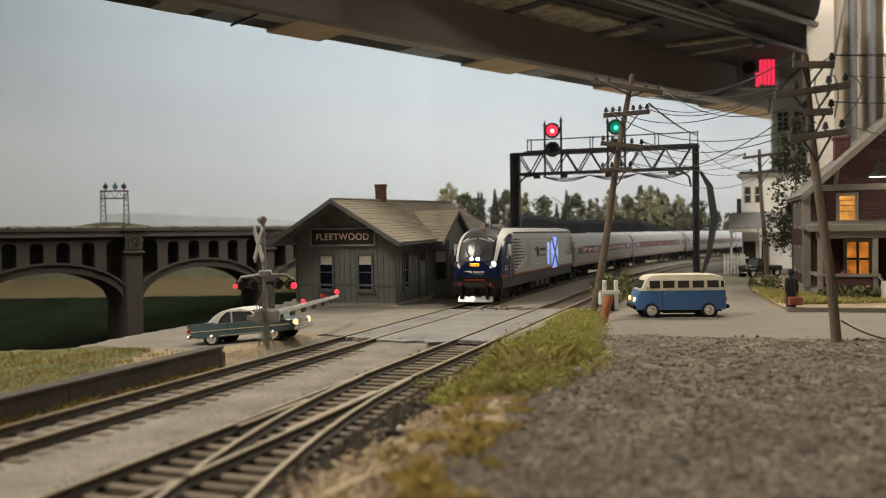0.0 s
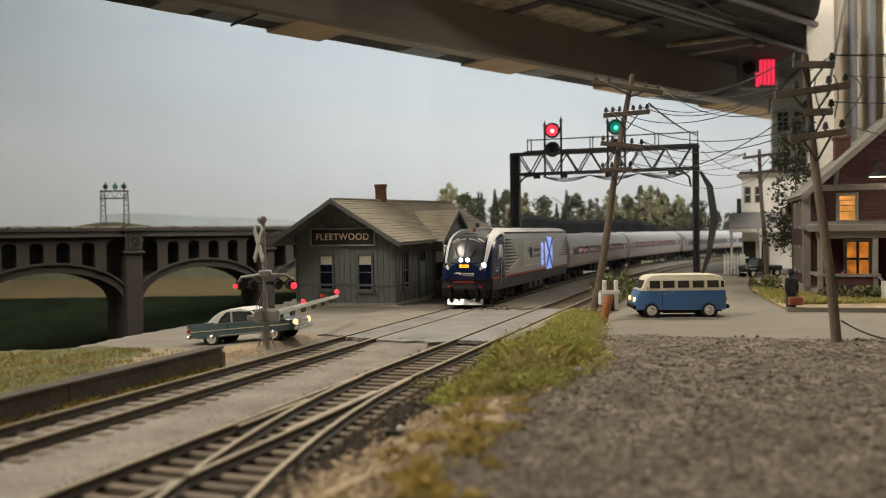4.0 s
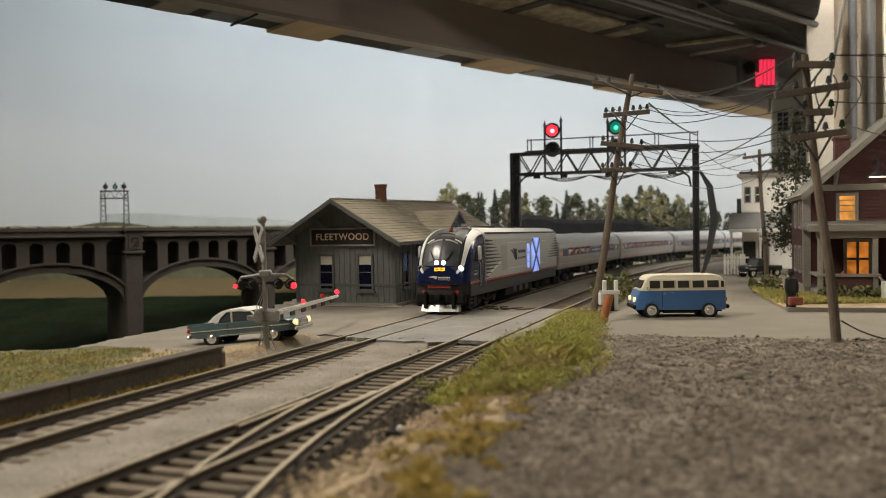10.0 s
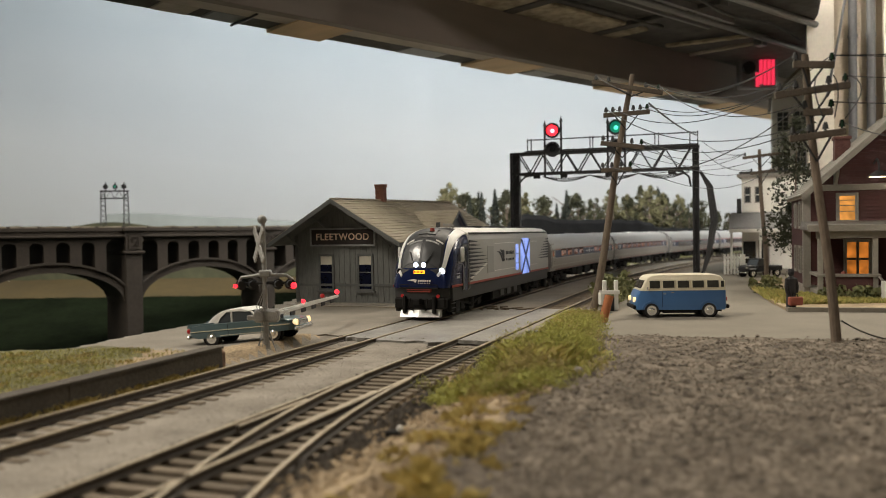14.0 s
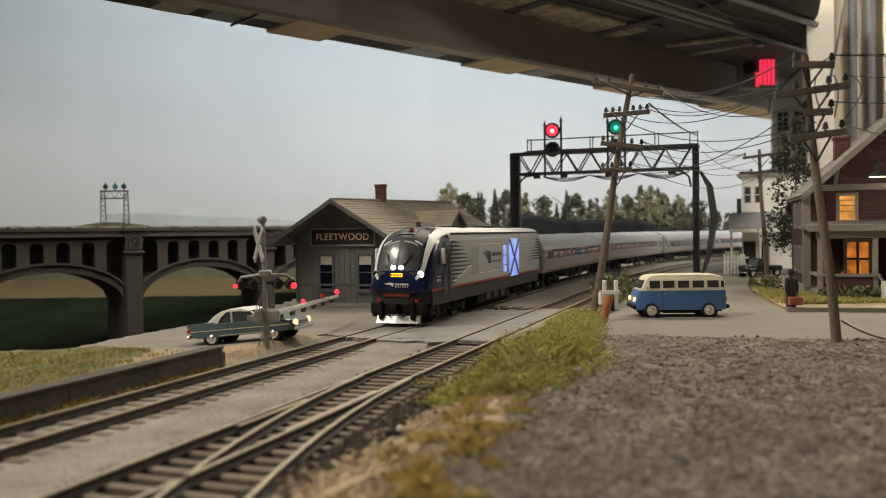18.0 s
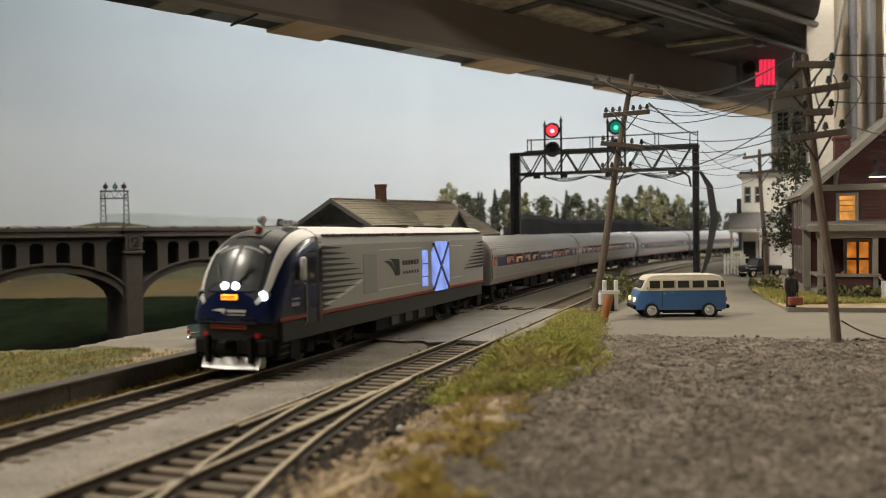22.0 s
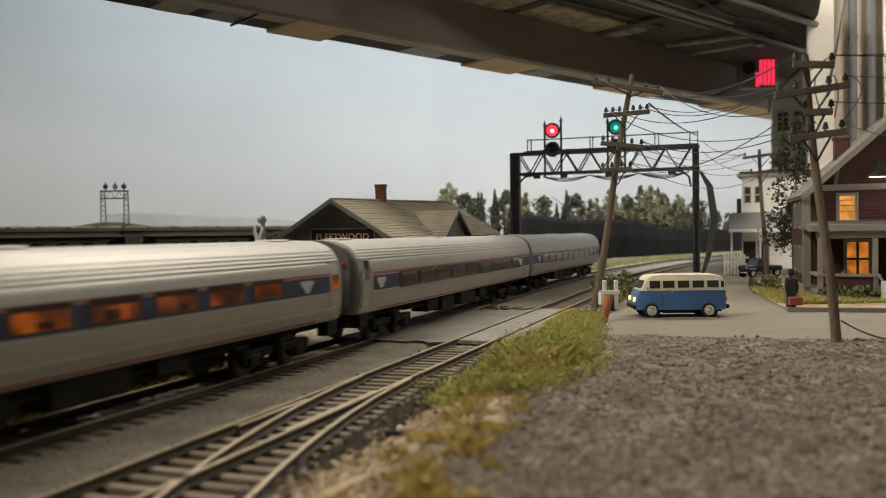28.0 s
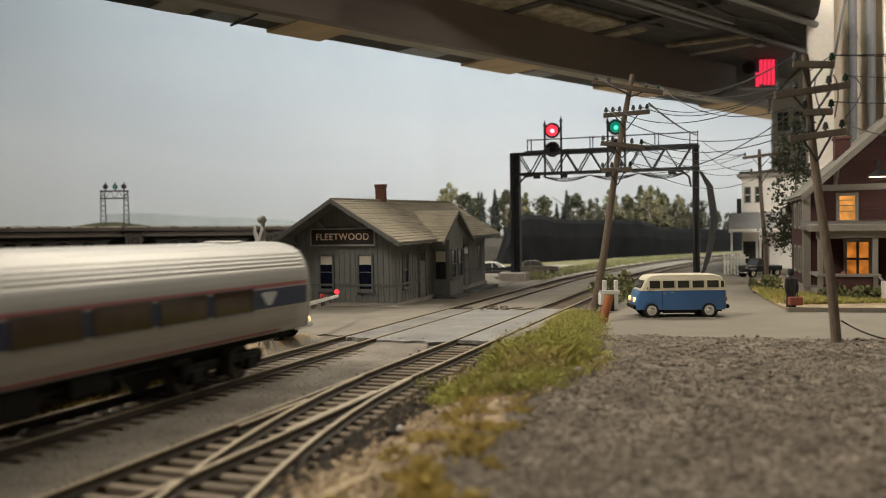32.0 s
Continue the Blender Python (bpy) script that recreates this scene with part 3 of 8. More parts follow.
    for x in (-3, 9):
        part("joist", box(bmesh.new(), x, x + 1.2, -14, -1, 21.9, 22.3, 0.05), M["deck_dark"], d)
    return d


upper_deck()


def hills():
    for name, base, bumps, y, m, lab in (("far_hill", 5.4, ((2.5, -51, 15), (1.0, -30, 12)), 132, "hill", "soft blue grey hill painted on the horizon"), ("near_hill", 4.9, ((1.5, -50, 8),), 124, "hill_green", "low green hill on the horizon")):
        bm = bmesh.new()
        top, n = [], 70
        for i in range(n + 1):
            x = -95 + 100 * i / n
            z = base + sum(a * math.exp(-((x - c) / w) ** 2) for a, c, w in bumps) + 0.12 * noise.noise((x * 0.15, 2, 0))
            top.append((x, z))
        extr(bm, [(-95, -6)] + top + [(5, -6)], "y", y, y + 0.5)
        solid(name, bm, M[m], lab, "hill", kind="structure")


hills()
# ---------- the train ----------
def axle(owner, x, r=0.5):
    bm = bmesh.new()
    cyl(bm, (0, -1.0, 0), (0, 1.0, 0), 0.09, n=8)
    for sy in (-1, 1):
        cyl(bm, (0, sy * 0.68, 0), (0, sy * 0.82, 0), r, n=20)
        cyl(bm, (0, sy * 0.62, 0), (0, sy * 0.68, 0), r + 0.06, n=20)
        for k in range(5):
            a = 2 * math.pi * k / 5
            cyl(bm, (0.3 * math.cos(a), sy * 0.82, 0.3 * math.sin(a)), (0.3 * math.cos(a), sy * 0.84, 0.3 * math.sin(a)), 0.06, n=6)
    ob = part("axle", bm, M["steel"], owner, "steel wheels on an axle", m=at(x, 0, r))
    AXLES.append((ob, x, r))
    return ob


AXLES = []


def bogie(owner, x, wb=2.6, heavy=True):
    bm = bmesh.new()
    for sy in (-1, 1):
        y0, y1 = sorted((sy * 0.92, sy * 1.22))
        box(bm, x - wb / 2 - 0.6, x + wb / 2 + 0.6, y0, y1, 0.55, 0.8, 0.04)
        for dx in (-wb / 2, wb / 2):
            box(bm, x + dx - 0.28, x + dx + 0.28, y0, y1 + 0.05 * sy if sy > 0 else y1, 0.3, 0.68, 0.05)
            for e in (-0.45, 0.45):
                cyl(bm, (x + dx + e, sy * 1.12, 0.42), (x + dx + e, sy * 1.12, 0.78), 0.13, n=8)
        cyl(bm, (x, sy * 1.15, 0.35), (x, sy * 1.15, 0.95), 0.24, n=10)
        if heavy:
            tube(bm, [(x - wb / 2 - 0.5, sy * 1.25, 0.75), (x - 0.4, sy * 1.28, 0.5), (x + 0.4, sy * 1.28, 0.5), (x + wb / 2 + 0.5, sy * 1.25, 0.75)], 0.05)
    box(bm, x - 0.45, x + 0.45, -1.0, 1.0, 0.5, 0.85, 0.04)
    part("bogie", bm, M["under"], owner, "black bogie frame with springs")
    for dx in (-wb / 2, wb / 2):
        axle(owner, x + dx)


NOSE = ((0.0, 2.4, 1.12), (-0.07, 2.6, 1.28), (-0.15, 2.82, 1.37), (-0.28, 3.1, 1.42), (-0.45, 3.4, 1.46), (-0.68, 3.7, 1.48), (-0.98, 3.96, 1.49), (-1.35, 4.13, 1.5), (-1.85, 4.25, 1.5), (-2.4, 4.32, 1.5), (-2.95, 4.36, 1.5))


def nose_ring(x, zt, w, zb=1.5):
    """A cross section with a shoulder that is long at the raked front and short where it meets the hull."""
    k = smooth01(-x / 2.6)
    sh = min((zt - zb) * 0.92, 1.55 - 0.85 * k)
    e = 1.9 + 0.5 * k
    half = [(w, zb), (w, zt - sh)]
    for u in (0.25, 0.45, 0.62, 0.76, 0.87, 0.95, 0.985):
        half.append((w * (1 - u ** e) ** (1 / e), zt - sh + sh * u))
    half.append((0, zt))
    return [(x, y, z) for y, z in half] + [(x, -y, z) for y, z in half[-2::-1]]


def nose_skin(a0, a1, xs, lift):
    """A strip lying on the nose between two widths (fractions of the half width, each from the first to the last station), as a thin shell."""
    bm = bmesh.new()
    rows = []
    for x in xs:
        t = (x - xs[0]) / (xs[-1] - xs[0])
        zt = float(np.interp(-x, [-n[0] for n in NOSE], [n[1] for n in NOSE]))
        w = float(np.interp(-x, [-n[0] for n in NOSE], [n[2] for n in NOSE]))
        ring = nose_ring(x, zt, w)[1:10][::-1]
        ys = [p[1] / w for p in ring]
        zs = [p[2] for p in ring]
        f0, f1 = a0[0] + (a0[1] - a0[0]) * t, a1[0] + (a1[1] - a1[0]) * t
        row = []
        n = 13
        for i in range(n):
            f = f0 + (f1 - f0) * i / (n - 1)
            row.append((x + lift * 0.6, f * (w + lift * abs(f) ** 3), float(np.interp(abs(f), ys, zs)) + lift))
        rows.append(row)
    low = [[(p[0] - lift * 1.6, p[1] * 0.975, p[2] - lift * 1.8) for p in r] for r in rows]
    vt = [[bm.verts.new(p) for p in r] for r in rows]
    vl = [[bm.verts.new(p) for p in r] for r in low]
    m, n = len(vt), len(vt[0])
    for i in range(m - 1):
        for j in range(n - 1):
            bm.faces.new((vt[i][j], vt[i][j + 1], vt[i + 1][j + 1], vt[i + 1][j]))
            bm.faces.new((vl[i][j], vl[i + 1][j], vl[i + 1][j + 1], vl[i][j + 1]))
    for i in range(m - 1):
        for j in (0, n - 1):
            bm.faces.new((vt[i][j], vt[i + 1][j], vl[i + 1][j], vl[i][j]))
    for j in range(n - 1):
        for i in (0, m - 1):
            bm.faces.new((vt[i][j], vt[i][j + 1], vl[i][j + 1], vl[i][j]))
    return bm


def locomotive():
    o = thing("locomotive", "blue and silver diesel passenger locomotive with lit headlights", "locomotive")
    # silver hull
    hull = [(1.5, 1.5), (1.5, 3.72), (1.44, 3.97), (-1.44, 3.97), (-1.5, 3.72), (-1.5, 1.5)]
    bm = bmesh.new()
    extr(bm, hull, "x", -20.5, -2.75)
    part("body", bm, M["silver"], o)
    roof = [(1.45, 3.975), (1.4, 4.08), (1.05, 4.27), (0.5, 4.345), (0, 4.36), (-0.5, 4.345), (-1.05, 4.27), (-1.4, 4.08), (-1.45, 3.975)]
    bm = bmesh.new()
    extr(bm, roof, "x", -20.5, -2.75)
    part("roof", bm, M["loco_roof"], o, smooth=True)
    for i in range(48):
        for sy in (-1, 1):
            part("roof_vent", box(bmesh.new(), -3.35 - i * 0.36, -3.1 - i * 0.36, sy * 1.42 - 0.05, sy * 1.42 + 0.05, 3.985, 4.09), M["skirt"], o)
    for x in (-7.5, -12.0, -16.5):
        part("roof_fan", cyl(bmesh.new(), (x, 0, 4.34), (x, 0, 4.44), 0.75, n=20), M["skirt"], o)
    # cab
    bm = bmesh.new()
    loft(bm, [nose_ring(*n) for n in NOSE])
    part("cab", bm, M["blue"], o, "dark blue cab and nose", smooth=True)
    span = lambda a, b, n=8: [a + (b - a) * k / (n - 1) for k in range(n)]
    part("windscreen_mask", nose_skin((-0.76, -0.66), (0.76, 0.66), span(-0.02, -0.92, 10), 0.014), M["black"], o, "black surround of the windscreen", smooth=True)
    for sgn in (-1, 1):
        f = lambda a: a if sgn > 0 else -a
        part("windscreen", nose_skin((f(0.04), f(0.04)), (f(0.68), f(0.58)), span(-0.12, -0.76, 10), 0.028), M["glass_screen"], o, "raked windscreen half", smooth=True)
        part("pillar", nose_skin((f(0.76), f(0.6)), (f(0.83), f(0.93)), span(0.0, -2.95, 24), 0.035), M["loco_roof"], o, "silver arch beside the windscreen", smooth=True)
        part("sun_visor", nose_skin((f(0.06), f(0.06)), (f(0.52), f(0.5)), span(-0.66, -0.72, 3), 0.04), M["grey_mid"], o, smooth=True)
        w = part("wiper", tube(bmesh.new(), [(-0.02, f(0.2), 2.62), (-0.12, f(0.42), 2.84), (-0.3, f(0.6), 3.2)], 0.028), M["black"], o)
        part("number_board", nose_skin((f(0.38), f(0.38)), (f(0.62), f(0.62)), span(-0.78, -0.84, 3), 0.05), M["white"], o, "small pale number bar", smooth=True)
    part("cab_hood", nose_skin((-0.66, -0.58), (0.66, 0.58), span(-0.88, -2.5, 14), 0.02), M["skirt"], o, "dark grey hood over the windscreen", smooth=True)
    part("hood_hatch", nose_skin((-0.3, -0.28), (0.3, 0.28), span(-1.1, -1.75, 5), 0.05), M["skirt"], o, smooth=True)
    # lower front: blue above, dark grey below
    def front(z0, z1, grow, mt, lab):
        rows = []
        for i in range(17):
            y = -1.36 + 2.72 * i / 16
            back = 0.05 + 0.42 * abs(y / 1.36) ** 3.2 - grow
            rows.append([(0.02 - back, y, z0), (0.04 - back, y, (z0 + z1) / 2), (-back, y, z1), (-1.3, y, z1), (-1.3, y, z0)])
        return part(lab[0], loft(bmesh.new(), rows), M[mt], o, lab[1], smooth=True)
    front(1.48, 2.43, 0.05, "blue", ("nose_front", "blue lower nose"))
    front(0.95, 1.46, 0.07, "skirt", ("anticlimber", "dark grey band under the nose"))
    part("nose_ledge", box(bmesh.new(), -0.4, 0.16, -1.0, 1.0, 1.45, 1.52, 0.03), M["under"], o)
    part("destination_sign", box(bmesh.new(), -0.02, 0.07, -0.27, 0.27, 2.17, 2.33, 0.02), M["amber"], o, "lit amber destination sign")
    bm = bmesh.new()
    for k in range(7):
        box(bm, 0.068, 0.075, -0.24 + k * 0.07, -0.2 + k * 0.07, 2.2, 2.3)
    part("sign_bars", bm, M["amber_dim"], o, "dim bars across the sign")
    part("headlight_housing", box(bmesh.new(), -0.4, -0.05, -0.4, 0.4, 2.44, 2.7, 0.06), M["black"], o)
    for y in (-0.19, 0.19):
        part("headlight", ball(bmesh.new(), (-0.06, y, 2.58), 0.12, 14, 8), M["head"], o, "lit white headlight", smooth=True)
    for sy, m_ in ((1, "ditch"), (-1, "glass_dark")):
        part("ditch_ring", cyl(bmesh.new(), (-0.5, sy * 1.07, 2.28), (-0.12, sy * 1.07, 2.28), 0.17, n=16), M["grey_mid"], o)
        part("ditch_light", cyl(bmesh.new(), (-0.5, sy * 1.07, 2.28), (-0.1, sy * 1.07, 2.28), 0.13, n=14), M[m_], o, "lit ditch light" if sy > 0 else "unlit ditch light")
        part("light_ring", cyl(bmesh.new(), (-0.5, sy * 1.07, 1.98), (-0.13, sy * 1.07, 1.98), 0.1, n=12), M["grey_mid"], o)
        part("side_lens", cyl(bmesh.new(), (-0.5, sy * 1.07, 1.98), (-0.12, sy * 1.07, 1.98), 0.06, n=12), M["glass_dark"], o)
        for y in (0.9, 1.1):
            part("marker_light", cyl(bmesh.new(), (-0.4, sy * y, 1.12), (-0.02 - 0.2 * (y > 1), sy * y, 1.12), 0.085, n=10), M["redlamp_dim"], o, "red marker light")
        part("front_post", box(bmesh.new(), 0.0, 0.16, sy * 0.75 - 0.09, sy * 0.75 + 0.09, 0.3, 1.12, 0.04), M["under"], o)
        part("air_hose", tube(bmesh.new(), [(0.12, sy * 0.42, 1.0), (0.24, sy * 0.44, 0.75), (0.2, sy * 0.4, 0.5), (0.05, sy * 0.3, 0.45)], 0.035), M["under"], o)
        part("corner_steps", box(bmesh.new(), -1.0, -0.35, sy * 1.28 - 0.12, sy * 1.28 + 0.12, 0.35, 0.98, 0.04), M["under"], o)
        for z in (0.5, 0.72):
            part("step_tread", box(bmesh.new(), -0.95, -0.4, sy * 1.36 - 0.1, sy * 1.36 + 0.1, z, z + 0.04), M["skirt"], o)
        part("front_handrail", tube(bmesh.new(), [(0.05, sy * 0.95, 1.52), (0.2, sy * 0.95, 1.66), (0.16, sy * 0.5, 1.66), (0.1, sy * 0.45, 1.52)], 0.02), M["under"], o)
    part("red_bar", box(bmesh.new(), 0.0, 0.13, -0.62, 0.62, 1.3, 1.47, 0.03), M["red"], o, "red bar on the nose")
    part("bar_slot", box(bmesh.new(), 0.13, 0.136, -0.58, 0.58, 1.37, 1.4), M["under"], o)
    part("pilot", box(bmesh.new(), -0.9, 0.02, -1.3, 1.3, 0.5, 1.04, 0.08), M["under"], o)
    bm = bmesh.new()
    rows = []
    for y in (-1.0, -0.85, 0.0, 0.85, 1.0):
        b = 0.16 * abs(y)
        rows.append([(-0.3, y, 0.14), (0.26 - b, y, 0.14), (0.2 - b, y, 0.22), (0.08 - b, y, 0.46), (-0.3, y, 0.46)])
    part("plow", loft(bm, rows), M["plow"], o, "bright metal snow plow")
    part("coupler", box(bmesh.new(), -0.1, 0.45, -0.16, 0.16, 0.72, 1.0, 0.05), M["under"], o)
    # nose badge: plain swoosh and bars
    part("badge", extr(bmesh.new(), [(-0.62, 1.86), (-0.3, 1.92), (-0.12, 1.89), (-0.18, 1.74), (-0.3, 1.82)], "x", 0.045, 0.06), M["white"], o, "white swoosh emblem")
    for i in range(6):
        part("letter_bar", box(bmesh.new(), 0.045, 0.06, -0.06 + i * 0.11, 0.02 + i * 0.11, 1.8, 1.88), M["white"], o)
        part("letter_bar", box(bmesh.new(), 0.045, 0.06, -0.06 + i * 0.11, -0.01 + i * 0.11, 1.71, 1.75), M["white"], o)
    # roof front: horns and beacon
    part("beacon", cyl(bmesh.new(), (-1.4, 0.15, 4.16), (-1.4, 0.15, 4.33), 0.13, 0.1, n=10), M["red"], o, "red roof beacon")
    part("beacon_base", cyl(bmesh.new(), (-1.4, 0.15, 4.05), (-1.4, 0.15, 4.17), 0.17, n=10), M["black"], o)
    bm = bmesh.new()
    for k in range(3):
        cyl(bm, (-2.7, 0.45 + 0.16 * k, 4.46), (-2.25, 0.45 + 0.16 * k, 4.48), 0.03, 0.08, n=8)
        cyl(bm, (-2.65, 0.45 + 0.16 * k, 4.25), (-2.65, 0.45 + 0.16 * k, 4.46), 0.03, n=6)
    part("horn", bm, M["coach_low"], o)
    part("antenna", cyl(bmesh.new(), (-3.4, -0.3, 4.34), (-3.4, -0.3, 4.62), 0.13, 0.1, n=10), M["skirt"], o)
    # side details on both flanks
    for sy in (1, -1):
        Y = lambda a, b: sorted((sy * a, sy * b))
        yy = Y(1.495, 1.52)
        part("stripe", box(bmesh.new(), -20.5, -0.35, *Y(1.49, 1.515), 1.5, 1.61), M["red"], o, "thin red side stripe")
        part("door_recess", box(bmesh.new(), -2.74, -1.86, *yy, 1.2, 3.5, 0.02), M["black"], o, "dark cab doorway")
        d = part("cab_door", box(bmesh.new(), -2.62, -1.98, *Y(1.5, 1.526), 1.25, 3.4, 0.02), M["blue"], o, "blue cab door")
        part("door_window", box(bmesh.new(), -2.5, -2.1, *Y(1.52, 1.535), 2.45, 3.25, 0.02), M["glass_dark"], d)
        part("cab_window", box(bmesh.new(), -1.72, -1.2, *Y(1.44, 1.508), 2.55, 3.05, 0.02), M["glass_dark"], o)
        bm = bmesh.new()
        for k in range(3):
            box(bm, -1.5 + k * 0.17, -1.37 + k * 0.17, *Y(1.485, 1.506), 1.9, 2.02)
        box(bm, -1.5, -1.05, *Y(1.485, 1.506), 2.1, 2.15)
        part("cab_bars", bm, M["grey_mid"], o, "small pale bars on the cab side")
        for x in (-2.7, -1.78):
            part("handrail", tube(bmesh.new(), [(x, sy * 1.5, 1.25), (x, sy * 1.6, 1.35), (x, sy * 1.6, 2.5), (x, sy * 1.5, 2.6)], 0.018), M["grey_mid"], o)
        part("mirror", box(bmesh.new(), -1.62, -1.42, *Y(1.55, 1.72), 2.68, 3.4, 0.05), M["loco_roof"], o, "white mirror housing")
        for i in range(11):
            z = 1.68 + i * 0.19
            end = float(np.interp(z, (1.65, 2.1, 2.36, 2.65, 2.9, 3.1, 3.55, 3.8), (-3.4, -4.7, -6.0, -6.0, -5.6, -5.1, -4.4, -3.9)))
            part("louvre", extr(bmesh.new(), [(-2.97, z), (-2.97, z + 0.13), (end, z + 0.05), (end, z + 0.03)], "y", *Y(1.49, 1.525)), M["slate"], o)
        for i in range(8):
            z = 2.3 + i * 0.175
            end = -17.4 - 0.3 * i
            part("louvre", extr(bmesh.new(), [(-20.4, z), (-20.4, z + 0.12), (end, z + 0.05), (end, z + 0.03)], "y", *Y(1.49, 1.525)), M["slate"], o)
        bm = bmesh.new()
        extr(bm, [(-3.2, 1.74), (-4.4, 1.98), (-6.1, 2.42), (-6.1, 2.54), (-4.3, 2.08), (-2.9, 1.74)], "y", *Y(1.495, 1.51))
        part("swoosh_line", bm, M["loco_roof"], o, "pale diagonal line")
        part("grey_panel", box(bmesh.new(), -7.2, -6.05, *Y(1.495, 1.515), 1.92, 3.35, 0.01), M["grey_mid"], o, "grey side door")
        for z in (1.96, 3.45):
            part("panel_seam", box(bmesh.new(), -11.6, -7.4, *Y(1.495, 1.508), z, z + 0.035), M["loco_roof"], o)
            part("panel_seam", box(bmesh.new(), -17.2, -15.5, *Y(1.495, 1.508), z, z + 0.035), M["loco_roof"], o)
        bm = bmesh.new()
        for k, (xa, xb, zt) in enumerate(((-7.75, -8.3, 3.02), (-8.34, -8.75, 3.1), (-8.8, -9.3, 3.08))):
            tip = (-8.95 - 0.16 * k, 2.42)
            out = [(xa + (tip[0] - xa) * t ** 0.65, zt + (tip[1] - zt) * t ** 1.5) for t in np.linspace(0, 1, 6)]
            inn = [(xb + (tip[0] - 0.12 - xb) * t ** 0.65, zt + (tip[1] - zt) * t ** 1.5) for t in np.linspace(0, 1, 6)]
            extr(bm, out + inn[::-1], "y", *Y(1.5, 1.512))
        part("swoosh", bm, M["slate"], o, "dark swoosh emblem")
        bm = bmesh.new()
        for i in range(6):
            box(bm, -9.88 - i * 0.3, -9.68 - i * 0.3, *Y(1.5, 1.514), 2.8, 2.99)
            box(bm, -9.86 - i * 0.3, -9.74 - i * 0.3, *Y(1.5, 1.514), 2.44, 2.57)
        part("lettering", bm, M["slate"], o, "rows of small dark bars")
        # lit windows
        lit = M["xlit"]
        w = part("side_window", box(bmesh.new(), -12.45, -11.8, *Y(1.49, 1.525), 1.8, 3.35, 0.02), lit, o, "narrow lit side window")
        bm = bmesh.new()
        for z in (2.2, 2.75):
            box(bm, -12.45, -11.8, *Y(1.525, 1.54), z, z + 0.04)
        part("window_bar", bm, M["window_lead"], w)
        bm = bmesh.new()
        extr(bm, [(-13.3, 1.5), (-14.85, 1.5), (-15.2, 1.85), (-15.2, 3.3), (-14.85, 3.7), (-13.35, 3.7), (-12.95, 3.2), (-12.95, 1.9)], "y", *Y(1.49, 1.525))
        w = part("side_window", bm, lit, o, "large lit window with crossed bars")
        for a, b in (((-13.1, 1.6), (-15.05, 3.62)), ((-15.05, 1.6), (-13.1, 3.62))):
            part("cross_bar", tube(bmesh.new(), [(a[0], sy * 1.54, a[1]), (b[0], sy * 1.54, b[1])], 0.06), M["window_lead"], w)
        part("skirt", box(bmesh.new(), -20.3, -0.5, *Y(1.2, 1.485), 0.86, 1.49, 0.03), M["skirt"], o, "dark grey lower side")
        part("fuel_tank", box(bmesh.new(), -13.4, -7.2, *Y(0.3, 1.4), 0.35, 0.98, 0.1), M["under"], o)
        for x in (-9.0, -10.4, -11.8):
            part("tank_box", box(bmesh.new(), x - 0.4, x + 0.4, *Y(1.4, 1.46), 0.5, 0.9, 0.03), M["skirt"], o)
        for x in (-1.3, -19.9):
            part("step", box(bmesh.new(), x - 0.3, x + 0.3, *Y(1.2, 1.45), 0.3, 0.98, 0.03), M["under"], o)
    part("underframe", box(bmesh.new(), -20.4, -0.3, -1.2, 1.2, 0.95, 1.5), M["under"], o)
    part("rear_diaphragm", box(bmesh.new(), -21.1, -20.5, -0.75, 0.75, 1.0, 3.5, 0.05), M["diaphragm"], o)
    bogie(o, -3.9, 2.7)
    bogie(o, -16.9, 2.7)
    part("rear_marker", ball(bmesh.new(), (-20.55, 1.1, 3.05), 0.12, 10, 6), M["redlamp"], o, "red rear marker lamp")
    return o


M["amber_dim"] = mat("dim_amber", (0.12, 0.03, 0.004), 0.5, vary=0.1, bump=0.0)
M["window_lead"] = mat("window_bars_blue_grey", (0.1, 0.12, 0.22), 0.5, vary=0.1, bump=0.0)
M["slate"] = mat("louvre_slate", (0.03, 0.032, 0.042), 0.55, vary=0.15, bump=0.02)
M["plow"] = mat("plow_metal", (0.62, 0.62, 0.6), 0.4, 0.4, vary=0.2, bump=0.05)
M["glass_screen"] = mat("windscreen_glass", (0.06, 0.062, 0.064), 0.3, vary=0.3, fine=2, coarse=0.8, bump=0.0, coat=0.25)
M["grey_mid"] = mat("mid_grey_paint", (0.33, 0.33, 0.32), 0.5, vary=0.06, bump=0.02)
M["emblem"] = mat("pale_emblem", (0.5, 0.52, 0.55), 0.5, vary=0.1, bump=0.0)
M["window_rim"] = mat("window_rim_grey", (0.16, 0.17, 0.19), 0.45, 0.2, vary=0.1, bump=0.0)
M["seat_dark"] = mat("seat_back_cloth", (0.05, 0.014, 0.004), 0.9, vary=0.2, bump=0.0)
M["glass_brown"] = mat("brown_glass", (0.05, 0.032, 0.022), 0.12, vary=0.3, fine=3, coarse=0.8, bump=0.0)
COACH = 25.5
SIDE = ((1.2, 1.38), (1.3, 1.45), (1.6, 1.52), (2.0, 1.55), (2.4, 1.555), (2.8, 1.54), (3.0, 1.51), (3.2, 1.45), (3.4, 1.34), (3.58, 1.18), (3.7, 0.98), (3.8, 0.7), (3.86, 0.4), (3.88, 0.0))


def side_y(z):
    return float(np.interp(z, [p[0] for p in SIDE], [p[1] for p in SIDE]))


